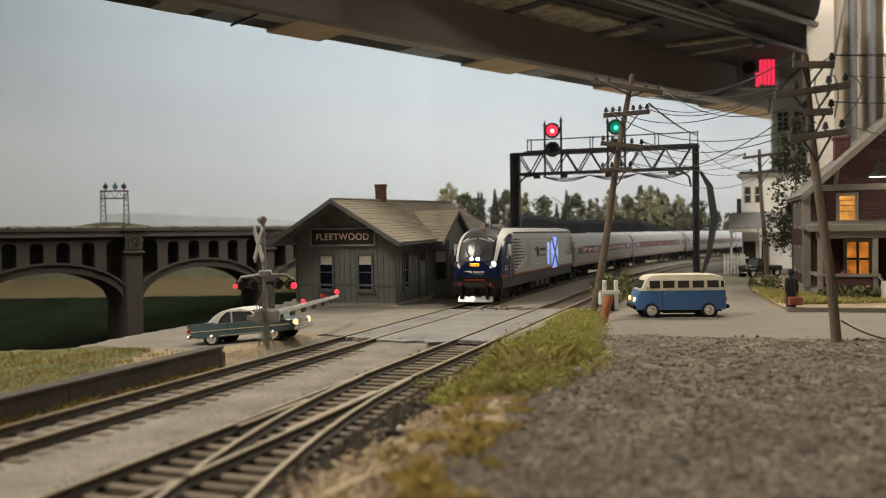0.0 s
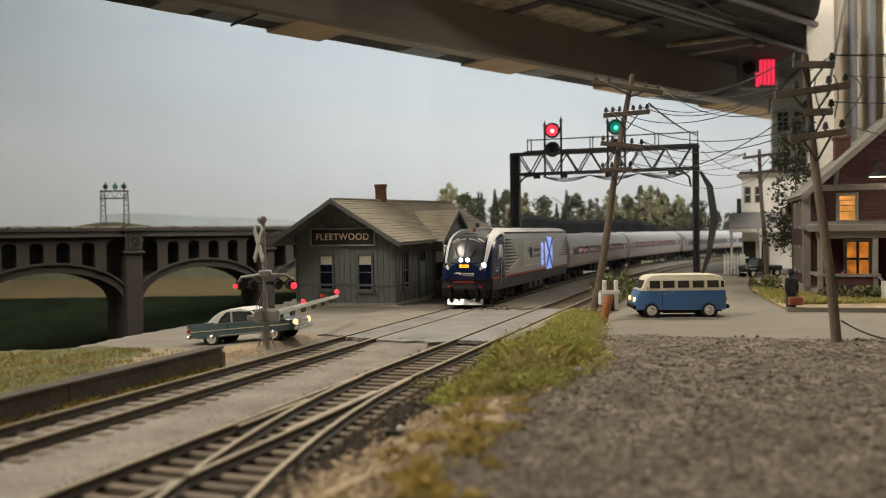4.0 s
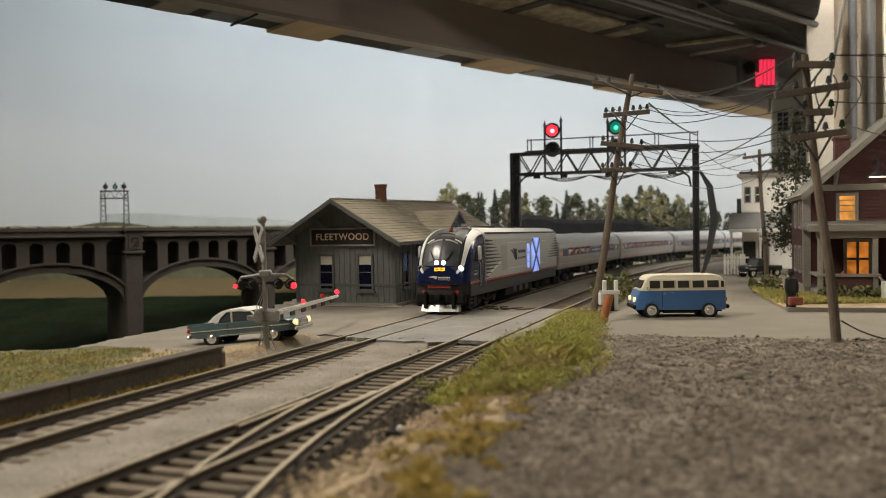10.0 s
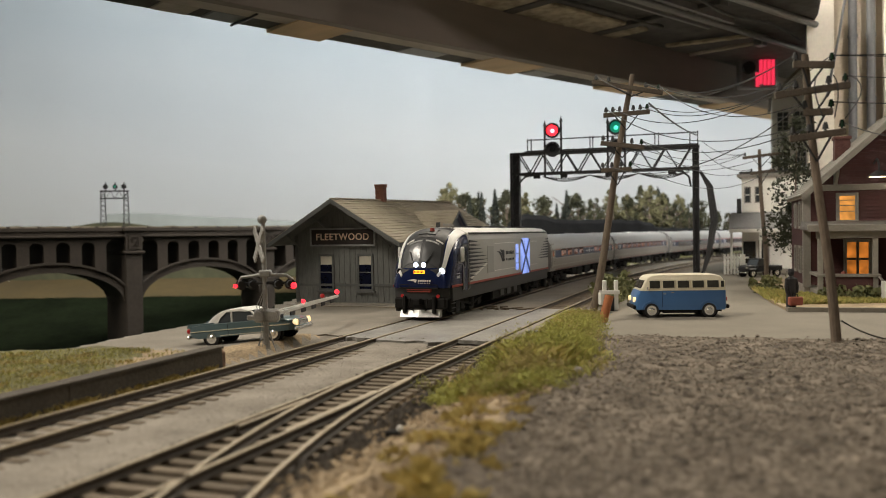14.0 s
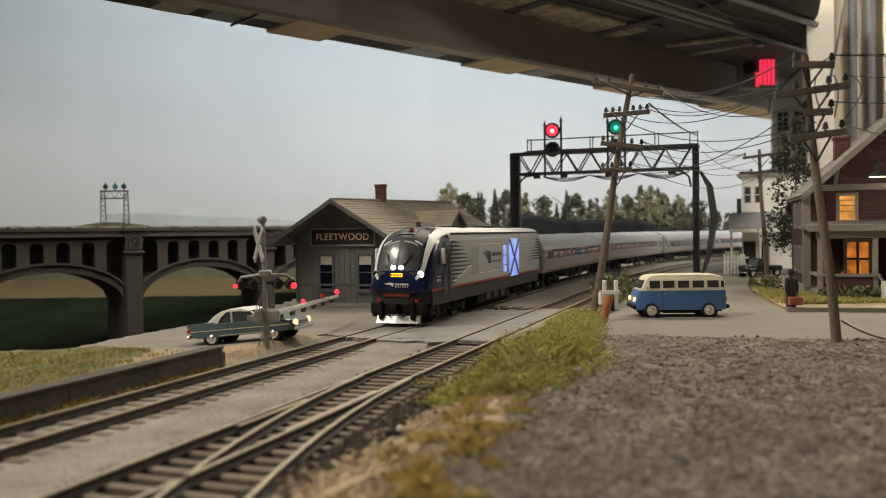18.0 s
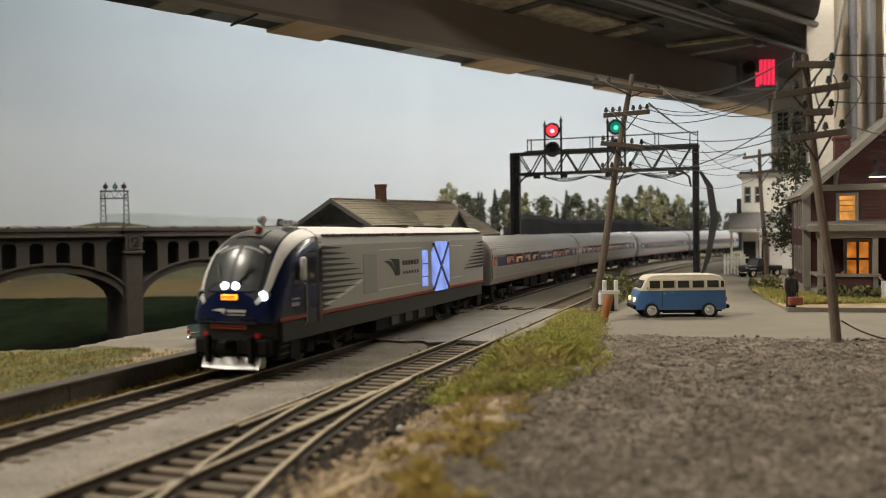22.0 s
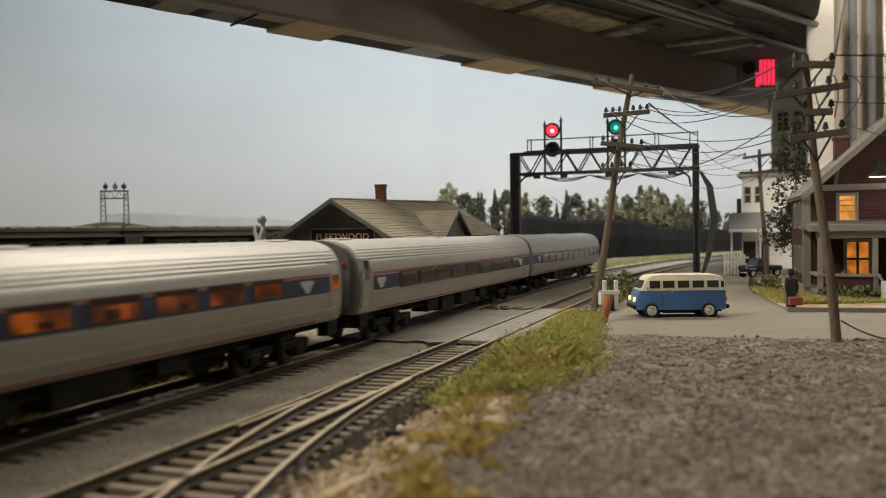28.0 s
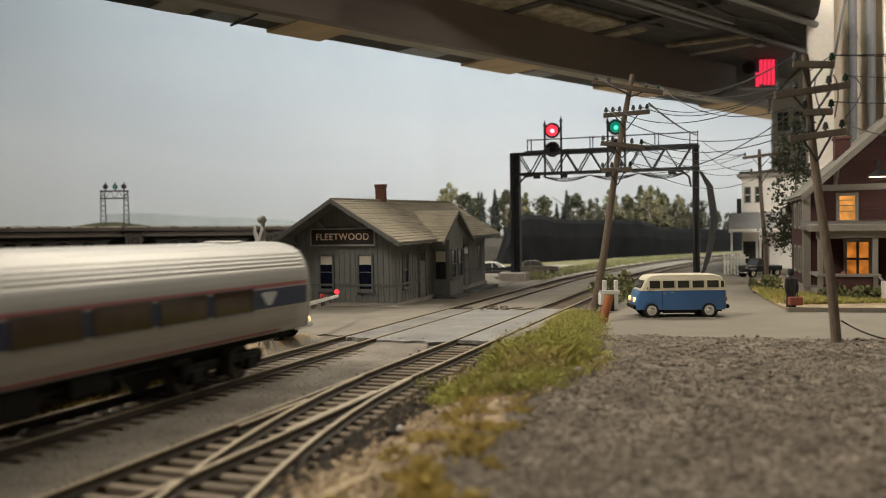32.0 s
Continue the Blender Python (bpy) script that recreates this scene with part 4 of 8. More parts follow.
def coach_ring(x, k, fl):
    zs = [1.2, 1.27] + [1.27 + 0.055 * i for i in range(1, 43)] + [3.68, 3.72, 3.76, 3.8, 3.83, 3.86]
    half = []
    for i, z in enumerate(zs):
        rib = 0.016 * fl * (i % 2) if z > 3.06 else 0
        half.append(((side_y(z) - rib) * k, z - rib * 0.5))
    half = [(y, 2.4 + (z - 2.4) * (0.9 + 0.1 * k)) for y, z in half]
    top = (0, 2.4 + (3.88 - 2.4) * (0.9 + 0.1 * k))
    return [(x, y, z) for y, z in half] + [(x, *top)] + [(x, -y, z) for y, z in half[::-1]]


def side_strip(x0, x1, z0, z1, sy, lift, n=4):
    """A thin panel that follows the bowed side of a coach."""
    bm = bmesh.new()
    rows = []
    for x in (x0, x1):
        out = [(x, sy * (side_y(z0 + (z1 - z0) * i / n) + lift), z0 + (z1 - z0) * i / n) for i in range(n + 1)]
        inn = [(p[0], p[1] - sy * (lift + 0.03), p[2]) for p in out[::-1]]
        rows.append(out + inn)
    loft(bm, rows)
    return bm


def coach(front, rear, windows, hw, glass, label, bands, doors, lit_door=True, first=False):
    """A coach whose sides run from x = front back to x = -rear; bands gives the heights of the blue band and the red line."""
    o = thing("passenger_coach", label, "train coach", group="coaches of the train")
    b0, b1, r0, r1 = bands
    bm = bmesh.new()
    st = [(front, 0.985), (front - 0.35, 1.0), (0.35 - rear, 1.0), (-rear, 0.985)]
    loft(bm, [coach_ring(x, k, 1.0 if k == 1.0 else 0.0) for x, k in st])
    part("body", bm, M["coach"], o, "fluted stainless body", smooth=False)
    dark = glass[0] == "glass_brown"
    for sy in (1, -1):
        part("lower_panel", side_strip(0.7 - rear, front - 0.7, 1.36, b0 - 0.06, sy, 0.004), M["coach_low"], o)
        blue0 = front - 1.1 if doors[0] else front - 0.1
        blue1 = 0.85 - rear if doors[1] else 0.15 - rear
        part("red_line", side_strip(blue1, blue0, r0, r1, sy, 0.012, 2), M["band_mauve" if dark else "band_red"], o, "thin red line over the blue band")
        part("red_line", side_strip(1.6 - rear, front - 1.6, 1.25, 1.33, sy, 0.012, 2), M["band_mauve" if dark else "band_red"], o)
        part("blue_band", side_strip(blue1, blue0, b0, b1, sy, 0.01), M["band_blue"], o)
        lo, hi = (b0 - 0.02, b1 + 0.04) if dark else (b0 + 0.1, b1 + 0.06)
        for i, x in enumerate(windows):
            g = glass[i % len(glass)]
            w = part("window", side_strip(x - hw, x + hw, lo, hi, sy, 0.02), M[g], o)
            edge = M["window_rim"] if dark else M["window_dark"]
            for a, b in ((x - hw - 0.05, x - hw), (x + hw, x + hw + 0.05)):
                part("window_frame", side_strip(a, b, lo - 0.03, hi + 0.03, sy, 0.03), M["window_dark"], w)
            part("window_rim", side_strip(x - hw - 0.05, x + hw + 0.05, hi, hi + 0.035, sy, 0.032, 1), M["window_dark"], w)
            part("window_rim", side_strip(x - hw - 0.05, x + hw + 0.05, lo - 0.035, lo, sy, 0.032, 1), edge, w, "bright lower rim" if dark else "")
            if not dark:
                part("seat_back", side_strip(x - 0.5 + 0.2 * (i % 3), x - 0.05 + 0.2 * (i % 3), lo + 0.02, lo + 0.18 + 0.06 * (i % 2), sy, 0.024, 2), M["seat_dark"], w, "dark seat back behind the glass")
                part("blind", side_strip(x - hw, x + hw, hi - 0.1 - 0.05 * (i % 2), hi, sy, 0.023, 2), M["seat_dark"], w, "dark blind at the window's top")
        for x in [v for v, on in zip((front - 0.56, 0.4 - rear), doors) if on]:
            d = part("door", side_strip(x - 0.4, x + 0.4, 1.36, 3.2, sy, 0.01), M["coach_low"], o, "vestibule door")
            for a in (x - 0.43, x + 0.4):
                part("door_jamb", side_strip(a, a + 0.03, 1.36, 3.2, sy, 0.014), M["coach_end"], d)
            z0, z1 = (2.42, 3.1) if dark else (2.26, 2.72)
            part("door_window", side_strip(x - 0.22, x + 0.22, z0, z1, sy, 0.018), M["orange_win" if lit_door else "glass_dark"], d)
            part("door_step", box(bmesh.new(), x - 0.35, x + 0.35, *sorted((sy * 1.0, sy * 1.4)), 0.7, 1.2, 0.03), M["under"], o)
        yy = sorted((sy * 1.556, sy * 1.585))
        mid = (b0 + b1) / 2
        for a in ((2.35 - rear, front - 1.75) if not first else (2.0 - rear,)):
            bm = bmesh.new()
            extr(bm, [(a + 0.42, mid + 0.14), (a + 0.3, mid + 0.19), (a - 0.3, mid + 0.19), (a - 0.42, mid + 0.14), (a - 0.1, mid - 0.19), (a + 0.1, mid - 0.19)], "y", *yy)
            part("emblem", bm, M["emblem"], o, "pale wedge emblem")
        if first:
            for k in range(9):
                part("letter_bar", side_strip(-11.3 - 0.37 * k - 0.27, -11.3 - 0.37 * k, mid - 0.05, mid + 0.06, sy, 0.016, 2), M["emblem"], o, "small pale bar of lettering")
            part("letter_emblem", side_strip(-12.95, -12.7, mid - 0.16, mid + 0.17, sy, 0.018, 2), M["emblem"], o)
        for x, w2, z0 in ((-8.2, 0.7, 0.62), (-10.2, 0.9, 0.5), (-13.2, 1.2, 0.55), (-15.8, 0.6, 0.7)):
            part("underfloor_box", box(bmesh.new(), x - w2, x + w2, *sorted((sy * 0.5, sy * 1.3)), z0, 1.22, 0.06), M["under"], o)
        part("brake_pipe", tube(bmesh.new(), [(6.0 - rear, sy * 1.1, 0.95), (-12, sy * 1.15, 0.9), (-5.8, sy * 1.1, 0.95)], 0.05), M["under"], o)
        part("grab_iron", tube(bmesh.new(), [(front - 0.06, sy * 1.48, 1.5), (front - 0.06, sy * 1.57, 1.6), (front - 0.06, sy * 1.57, 2.6), (front - 0.06, sy * 1.48, 2.7)], 0.025), M["coach_low"], o)
    part("underframe", box(bmesh.new(), 0.2 - rear, front - 0.2, -1.0, 1.0, 0.95, 1.24), M["under"], o)
    for x0, x1 in ((front + 0.3, front + 0.5), (-rear - 0.5, -rear - 0.3)):
        part("diaphragm", box(bmesh.new(), x0, x1, -0.8, 0.8, 1.1, 3.5, 0.08), M["diaphragm"], o, "dark rubber gangway")
    for x, d in ((front, 1), (-rear, -1)):
        rings = [coach_ring(x + d * a, k, 0) for a, k in ((-0.02, 0.98), (0.0, 0.983), (0.2, 0.95), (0.31, 0.89), (0.36, 0.84))]
        part("end_wall", loft(bmesh.new(), rings), M["coach_end"], o, "dark grey rounded end")
    for sy in (1, -1):
        part("marker_lamp", ball(bmesh.new(), (front + 0.36, sy * 1.05, 3.0), 0.1, 10, 6), M["redlamp" if first else "redlamp_dim"], o, "red marker lamp")
    for x in (-1.6, -12.0, -22.5):
        part("roof_vent", box(bmesh.new(), x - 0.5, x + 0.5, -0.35, 0.35, 3.84, 3.93, 0.04), M["coach"], o)
    bogie(o, -3.9, 2.5, False)
    bogie(o, -20.75, 2.5, False)
    return o


M["band_mauve"] = mat("dull_red_line", (0.3, 0.1, 0.1), 0.5, vary=0.2, bump=0.0)
M["window_dark"] = mat("dark_window_gasket", (0.03, 0.026, 0.03), 0.5, vary=0.2, bump=0.0)
HIGH, LOW = (2.17, 2.7, 2.72, 2.8), (1.99, 2.53, 2.57, 2.68)
ALLWIN = [-3.45 - 2.04 * i for i in range(10)]
WIDEWIN = [-3.9 - 2.1 * i for i in range(9)]
TRAIN = [(locomotive(), 0.0, 3.9, 16.9)]
FRONTS = [22.2 + COACH * k for k in range(4)]
CARS = (
    (0.2, 24.3, [x for k, x in enumerate(ALLWIN[:9]) if k not in (4, 5)], 0.75, ("orange_win", "orange_win", "orange_dim", "orange_dim"), "stainless coach with orange-lit windows behind the locomotive", HIGH, (True, True)),
    (0.2, 24.3, ALLWIN[:9], 0.75, ("orange_mid", "orange_mid", "orange_dim", "orange_mid", "orange_win"), "stainless coach with dimly lit windows in a blue band", HIGH, (True, True)),
    (-0.3, 24.95, [x - 0.9 for x in WIDEWIN], 0.9, ("glass_brown",), "stainless coach with dark windows in a blue band", LOW, (True, False)),
    (-0.35, 24.75, WIDEWIN, 0.88, ("glass_brown",), "last stainless coach with dark windows and rounded end", LOW, (False, False)),
)
for k, spec in enumerate(CARS):
    TRAIN.append((coach(*spec, k < 2, k == 0), FRONTS[k], 3.9, 20.75))

RUN = ((0.0, 44.56), (1.5, 44.0), (3.0, 43.26), (3.5, 42.98), (5.5, 41.8), (7.0, 40.8), (9.0, 39.5), (11.0, 38.18), (13.0, 36.8), (14.5, 35.76), (16.5, 34.42), (17.5, 33.74), (18.5, 33.08), (19.0, 32.75), (19.5, 32.28), (20.0, 31.13), (20.5, 29.45), (21.0, 27.05), (21.5, 24.2), (22.0, 20.85), (22.5, 17.15), (23.0, 13.14), (23.5, 8.9), (24.0, 4.3), (24.5, -1.05), (25.0, -7.2), (25.5, -13.5), (26.5, -26.8), (27.5, -40.3), (28.0, -46.95), (28.5, -53.55), (29.0, -60.2), (29.5, -66.8), (30.0, -73.4), (30.5, -80.1), (31.0, -86.9), (31.5, -93.7), (32.0, -100.6))


def vehicle_pose(s, a, b):
    xa, ya, _ = track(s + a)
    xb, yb, _ = track(s + b)
    h = math.atan2(ya - yb, xa - xb)
    return at(xa + math.cos(h) * a, ya + math.sin(h) * a, 0, math.degrees(h))


def motions():
    for ob, front, a, b in TRAIN:
        walk(ob, [(t, vehicle_pose(s + front, a, b)) for t, s in RUN])
    ts, t = [], 0.0
    while t < 32.0:
        ts.append(t)
        t += 0.5 if t < 19 else 0.1 if t < 20.4 else 2 / 30 if t < 21.5 else 1 / 30
    ts.append(32.0)
    ss = np.interp(ts, [r[0] for r in RUN], [r[1] for r in RUN])
    for ob, x, r in AXLES:
        walk(ob, [(t, at(x, 0, r, ry=math.degrees((44.56 - s) / r))) for t, s in zip(ts, ss)])
# ---------- more paints ----------
M.update(
    depot_grey=mat("depot_grey_boards", (0.175, 0.18, 0.17), 0.8, vary=0.25, fine=10, coarse=0.8, bump=0.15, stretch=(1, 1, 0.25)),
    depot_trim=mat("depot_trim", (0.13, 0.134, 0.128), 0.75, vary=0.25, fine=10, coarse=1, bump=0.1),
    shingle=mat("grey_brown_shingle", (0.38, 0.335, 0.26), 0.9, vary=0.32, fine=14, coarse=1, bump=0.35, rand=0.7, per_island=True),
    brick=mat("red_brick", (0.2, 0.085, 0.055), 0.88, vary=0.3, fine=10, coarse=2, bump=0.3, rand=0.5),
    mortar=mat("mortar", (0.3, 0.27, 0.23), 0.95, vary=0.2, bump=0.3),
    blind=mat("window_blind", (0.6, 0.57, 0.47), 0.85, vary=0.08, bump=0.05),
    gold=mat("faded_gold_letters", (0.9, 0.68, 0.5), 0.6, vary=0.15, bump=0.0),
    sign_rim=mat("pale_sign_frame", (0.33, 0.34, 0.33), 0.7, vary=0.15, bump=0.05),
    glass_navy=mat("dark_blue_glass", (0.008, 0.01, 0.026), 0.1, vary=0.1, bump=0.0),
    sign_dark=mat("sign_face", (0.03, 0.022, 0.02), 0.7, vary=0.3, bump=0.05),
    gantry=mat("gantry_black", (0.014, 0.014, 0.015), 0.55, vary=0.35, fine=8, coarse=1, bump=0.08),
    polewood=mat("pole_wood", (0.15, 0.115, 0.085), 0.9, vary=0.35, fine=14, coarse=1, bump=0.4, stretch=(1, 1, 0.2)),
    wire=mat("black_wire", (0.03, 0.03, 0.03), 0.6, vary=0.2, bump=0.0),
    insul=mat("green_insulator", (0.01, 0.028, 0.014), 0.25, vary=0.2, bump=0.0),
    bus_blue=mat("bus_blue", (0.06, 0.16, 0.36), 0.35, vary=0.06, bump=0.01, coat=0.3),
    cream=mat("cream_paint", (0.68, 0.62, 0.47), 0.45, vary=0.06, bump=0.01),
    tyre=mat("tyre_rubber", (0.02, 0.02, 0.02), 0.8, vary=0.2, bump=0.1),
    car_teal=mat("car_teal", (0.085, 0.135, 0.15), 0.35, 0.1, vary=0.08, bump=0.01, coat=0.3),
    glass_car=mat("car_glass", (0.06, 0.068, 0.072), 0.1, vary=0.1, bump=0.0),
    signal_grey=mat("signal_aluminium", (0.33, 0.325, 0.31), 0.5, 0.3, vary=0.3, bump=0.05),
    house_red=mat("dark_red_clapboard", (0.065, 0.019, 0.016), 0.75, vary=0.25, fine=10, coarse=1, bump=0.12, rand=0.25),
    house_trim=mat("stone_grey_trim", (0.24, 0.222, 0.19), 0.7, vary=0.12, fine=8, coarse=1, bump=0.1),
    roof_grey=mat("light_roof_shingle", (0.27, 0.255, 0.225), 0.85, vary=0.2, fine=12, coarse=1, bump=0.3, rand=0.5, per_island=True),
    lit_yellow=window_glow("lit_yellow_window", (1.0, 0.42, 0.09), 0.6, 0.5, 0.4),
    lit_amber=window_glow("lit_amber_window", (1.0, 0.3, 0.04), 0.42, 0.5, 0.4),
    elevator=mat("cream_elevator_wall", (0.8, 0.75, 0.65), 0.85, vary=0.08, fine=4, coarse=0.3, bump=0.08),
    elevator_tan=mat("tan_elevator_wall", (0.52, 0.45, 0.35), 0.85, vary=0.1, fine=4, coarse=0.3, bump=0.08),
    pipe=mat("grey_downpipe", (0.15, 0.155, 0.16), 0.6, 0.05, vary=0.15, bump=0.03),
    whitewash=mat("white_siding", (0.8, 0.78, 0.72), 0.8, vary=0.08, fine=6, coarse=0.5, bump=0.08),
    leaf=mat("dark_leaves", (0.04, 0.045, 0.024), 0.8, vary=0.4, fine=4, coarse=0.6, bump=0.0, rand=0.8, per_island=True),
    leaf_far=mat("far_leaves", (0.022, 0.025, 0.012), 0.9, vary=0.45, fine=2, coarse=0.3, bump=0.0, rand=0.9, per_island=True, rgb2=(0.06, 0.06, 0.027)),
    leaf_pine=mat("far_pine", (0.028, 0.035, 0.025), 0.9, vary=0.4, fine=2, coarse=0.3, bump=0.0, rand=0.6, per_island=True),
    leaf_bright=mat("pale_leaves", (0.085, 0.083, 0.038), 0.9, vary=0.35, fine=2, coarse=0.3, bump=0.0, rand=0.8, per_island=True, rgb2=(0.16, 0.145, 0.07)),
    blade=mat("grass_green", (0.23, 0.225, 0.05), 0.85, vary=0.45, fine=2, coarse=0.5, bump=0.0, rand=0.9, per_island=True, rgb2=(0.46, 0.44, 0.14)),
    blade_dry=mat("grass_straw", (0.44, 0.34, 0.09), 0.9, vary=0.4, fine=2, coarse=0.4, bump=0.0, rand=0.8, per_island=True, rgb2=(0.55, 0.45, 0.18)),
    figure=mat("figurine_paint", (0.025, 0.024, 0.026), 0.7, vary=0.2, bump=0.05),
    suitcase=mat("red_brown_case", (0.28, 0.075, 0.045), 0.6, vary=0.2, bump=0.1),
    rust=mat("orange_rust", (0.42, 0.15, 0.06), 0.8, vary=0.35, bump=0.3),
)


def rect(bm, x0, x1, y0, y1, z0, z1, w, axis="y"):
    """Four bars round an opening; the plane's normal is the given axis."""
    if axis == "y":
        box(bm, x0 - w, x0, y0, y1, z0 - w, z1 + w)
        box(bm, x1, x1 + w, y0, y1, z0 - w, z1 + w)
        box(bm, x0, x1, y0, y1, z1, z1 + w)
        box(bm, x0, x1, y0, y1, z0 - w, z0)
    else:
        box(bm, x0, x1, y0 - w, y0, z0 - w, z1 + w)
        box(bm, x0, x1, y1, y1 + w, z0 - w, z1 + w)
        box(bm, x0, x1, y0, y1, z1, z1 + w)
        box(bm, x0, x1, y0, y1, z0 - w, z0)
    return bm


def courses(owner, e0, e1, r0, r1, n, material, seed, name="shingle_course", lap=0.05, long=(0.6, 1.6)):
    """Rows of shingles from an eave (e0-e1) up to a ridge (r0-r1)."""
    rng = random.Random(seed)
    e0, e1, r0, r1 = map(Vector, (e0, e1, r0, r1))
    nrm = (e1 - e0).cross(r0 - e0).normalized()
    if nrm.z < 0:
        nrm = -nrm
    for i in range(n):
        bm = bmesh.new()
        t0, t1 = i / n, min(1.0, (i + 1.25) / n)
        a0, b0 = e0.lerp(r0, t0), e1.lerp(r1, t0)
        a1, b1 = e0.lerp(r0, t1), e1.lerp(r1, t1)
        L = (b0 - a0).length
        u = 0.0
        while u < L - 0.02:
            du = min(L - u, rng.uniform(*long))
            f0, f1 = u / L, min(1, (u + du) / L)
            dz = rng.uniform(0, 0.02)
            p = [a0.lerp(b0, f0), a0.lerp(b0, f1), a1.lerp(b1, f1), a1.lerp(b1, f0)]
            hi = [q + nrm * (lap + dz if k < 2 else 0.012) for k, q in enumerate(p)]
            p[0] = p[0] - (a1 - a0).normalized() * dz
            loft(bm, [p, hi])
            u += du
        part(name, bm, material, owner)


# ---------- depot ----------
M["soil_dark"] = mat("trodden_turf", (0.12, 0.1, 0.05), 0.97, vary=0.5, fine=5, coarse=0.8, bump=0.7, rgb2=(0.2, 0.16, 0.09))
def sash(owner, x, z0, z1, w, axis, face, sgn, blind=0.0):
    """A sash window in a wall; face is the wall's plane and sgn its outward way."""
    n = lambda a, b: sorted((face + sgn * a, face + sgn * b))
    b = (lambda x0, x1, d, zz0, zz1: box(bmesh.new(), x0, x1, *d, zz0, zz1)) if axis == "y" else (lambda x0, x1, d, zz0, zz1: box(bmesh.new(), *d, x0, x1, zz0, zz1))
    bm = bmesh.new()
    if axis == "y":
        rect(bm, x - w, x + w, *n(0, 0.08), z0, z1, 0.12)
    else:
        rect(bm, *n(0, 0.08), x - w, x + w, z0, z1, 0.12, "x")
    win = part("window", bm, M["depot_trim"], owner, "two-pane sash window")
    zm = (z0 + z1) / 2
    part("pane", b(x - w, x + w, n(0.005, 0.02), z0, zm - 0.03), M["glass_navy"], win)
    part("pane", b(x - w, x + w, n(0.005, 0.02), zm + 0.03, z1), M["glass_navy"], win)
    part("meeting_rail", b(x - w, x + w, n(0.005, 0.06), zm - 0.03, zm + 0.03), M["depot_trim"], win)
    part("sill", b(x - w - 0.22, x + w + 0.22, n(0, 0.16), z0 - 0.22, z0 - 0.12), M["depot_trim"], win)
    if blind:
        part("blind", b(x - w + 0.02, x + w - 0.02, n(0.022, 0.035), z1 - blind, z1 - 0.02), M["blind"], win, "half-drawn pale blind")
    return win


def depot():
    o = thing("depot", "small dark grey wooden railway depot with a shingled gable roof", "railway station", at(-2.76, 47.9, -0.1, -20.5, rx=1.2))
    W, L, H, PK = 6.6, 17.2, 3.75, 6.25
    slope = 0.6
    zr = PK
    ze = lambda x: zr - slope * abs(x + W / 2)
    bm = bmesh.new()
    extr(bm, [(-W, 0), (0, 0), (0, ze(0) - 0.12), (-W / 2, zr - 0.12), (-W, ze(0) - 0.12)], "y", 0, 0.25)
    part("front_wall", bm, M["depot_grey"], o)
    part("side_wall", box(bmesh.new(), -0.25, 0, 0.25, L, 0, ze(0) - 0.15), M["depot_grey"], o)
    part("side_wall", box(bmesh.new(), -W, -W + 0.25, 0.25, L, 0, ze(0) - 0.15), M["depot_grey"], o)
    part("rear_wall", extr(bmesh.new(), [(-W + 0.25, 0), (-0.25, 0), (-0.25, ze(0) - 0.15), (-W / 2, zr - 0.3), (-W + 0.25, ze(0) - 0.15)], "y", L - 0.25, L), M["depot_grey"], o)
    part("plinth", box(bmesh.new(), -W - 0.1, 0.1, -0.1, L + 0.1, -0.7, 0.12, 0.03), M["concrete"], o)
    # battens
    x = -W + 0.05
    while x < 0.02:
        low = 3.1 if min(abs(x + 4.5), abs(x + 1.92)) < 0.62 else 1.25
        part("batten", box(bmesh.new(), x - 0.03, x + 0.03, -0.03, 0, low, ze(x) - 0.15), M["depot_grey"], o)
        x += 0.36
    x = -W + 0.05
    while x < 0.02:
        part("batten", box(bmesh.new(), x - 0.03, x + 0.03, -0.03, 0, 0.15, 0.62 if min(abs(x + 4.5), abs(x + 1.92)) < 0.7 else 1.1), M["depot_grey"], o)
        x += 0.36
    y = 0.2
    while y < L:
        if not 5.6 < y < 8.8:
            part("batten", box(bmesh.new(), 0, 0.03, y - 0.03, y + 0.03, 0.15, ze(0) - 0.15), M["depot_grey"], o)
        y += 0.4
    part("belt_board", box(bmesh.new(), -W, 0.02, -0.06, 0, 1.1, 1.24, 0.01), M["depot_trim"], o)
    part("belt_board", box(bmesh.new(), 0, 0.06, 0, L, 1.1, 1.24, 0.01), M["depot_trim"], o)
    for x in (-W + 0.1, -0.1):
        part("corner_board", box(bmesh.new(), x - 0.1, x + 0.1, -0.05, 0, 0.1, ze(x) - 0.2), M["depot_trim"], o)
    sash(o, -4.5, 0.95, 2.9, 0.4, "y", 0, -1, 0.52)
    sash(o, -1.92, 0.95, 2.9, 0.4, "y", 0, -1, 0.52)
    sash(o, 1.45, 1.0, 2.95, 0.36, "x", 0, 1)
    sash(o, 15.6, 1.2, 2.9, 0.36, "x", 0, 1)
    # doors
    for y in (4.05, 12.6):
        d = part("door", box(bmesh.new(), 0.0, 0.06, y - 0.5, y + 0.5, 0.1, 2.3, 0.01), M["depot_trim"], o, "panelled door with transom")
        part("transom", box(bmesh.new(), 0.0, 0.05, y - 0.45, y + 0.45, 2.4, 2.85), M["glass_dark"], d)
        bm = rect(bmesh.new(), 0, 0.1, y - 0.5, y + 0.5, 0.1, 2.95, 0.12, "x")
        part("door_frame", bm, M["depot_trim"], d)
        for zz in (0.3, 1.3):
            part("door_panel", box(bmesh.new(), 0.06, 0.085, y - 0.36, y + 0.36, zz, zz + 0.8, 0.02), M["depot_grey"], d)
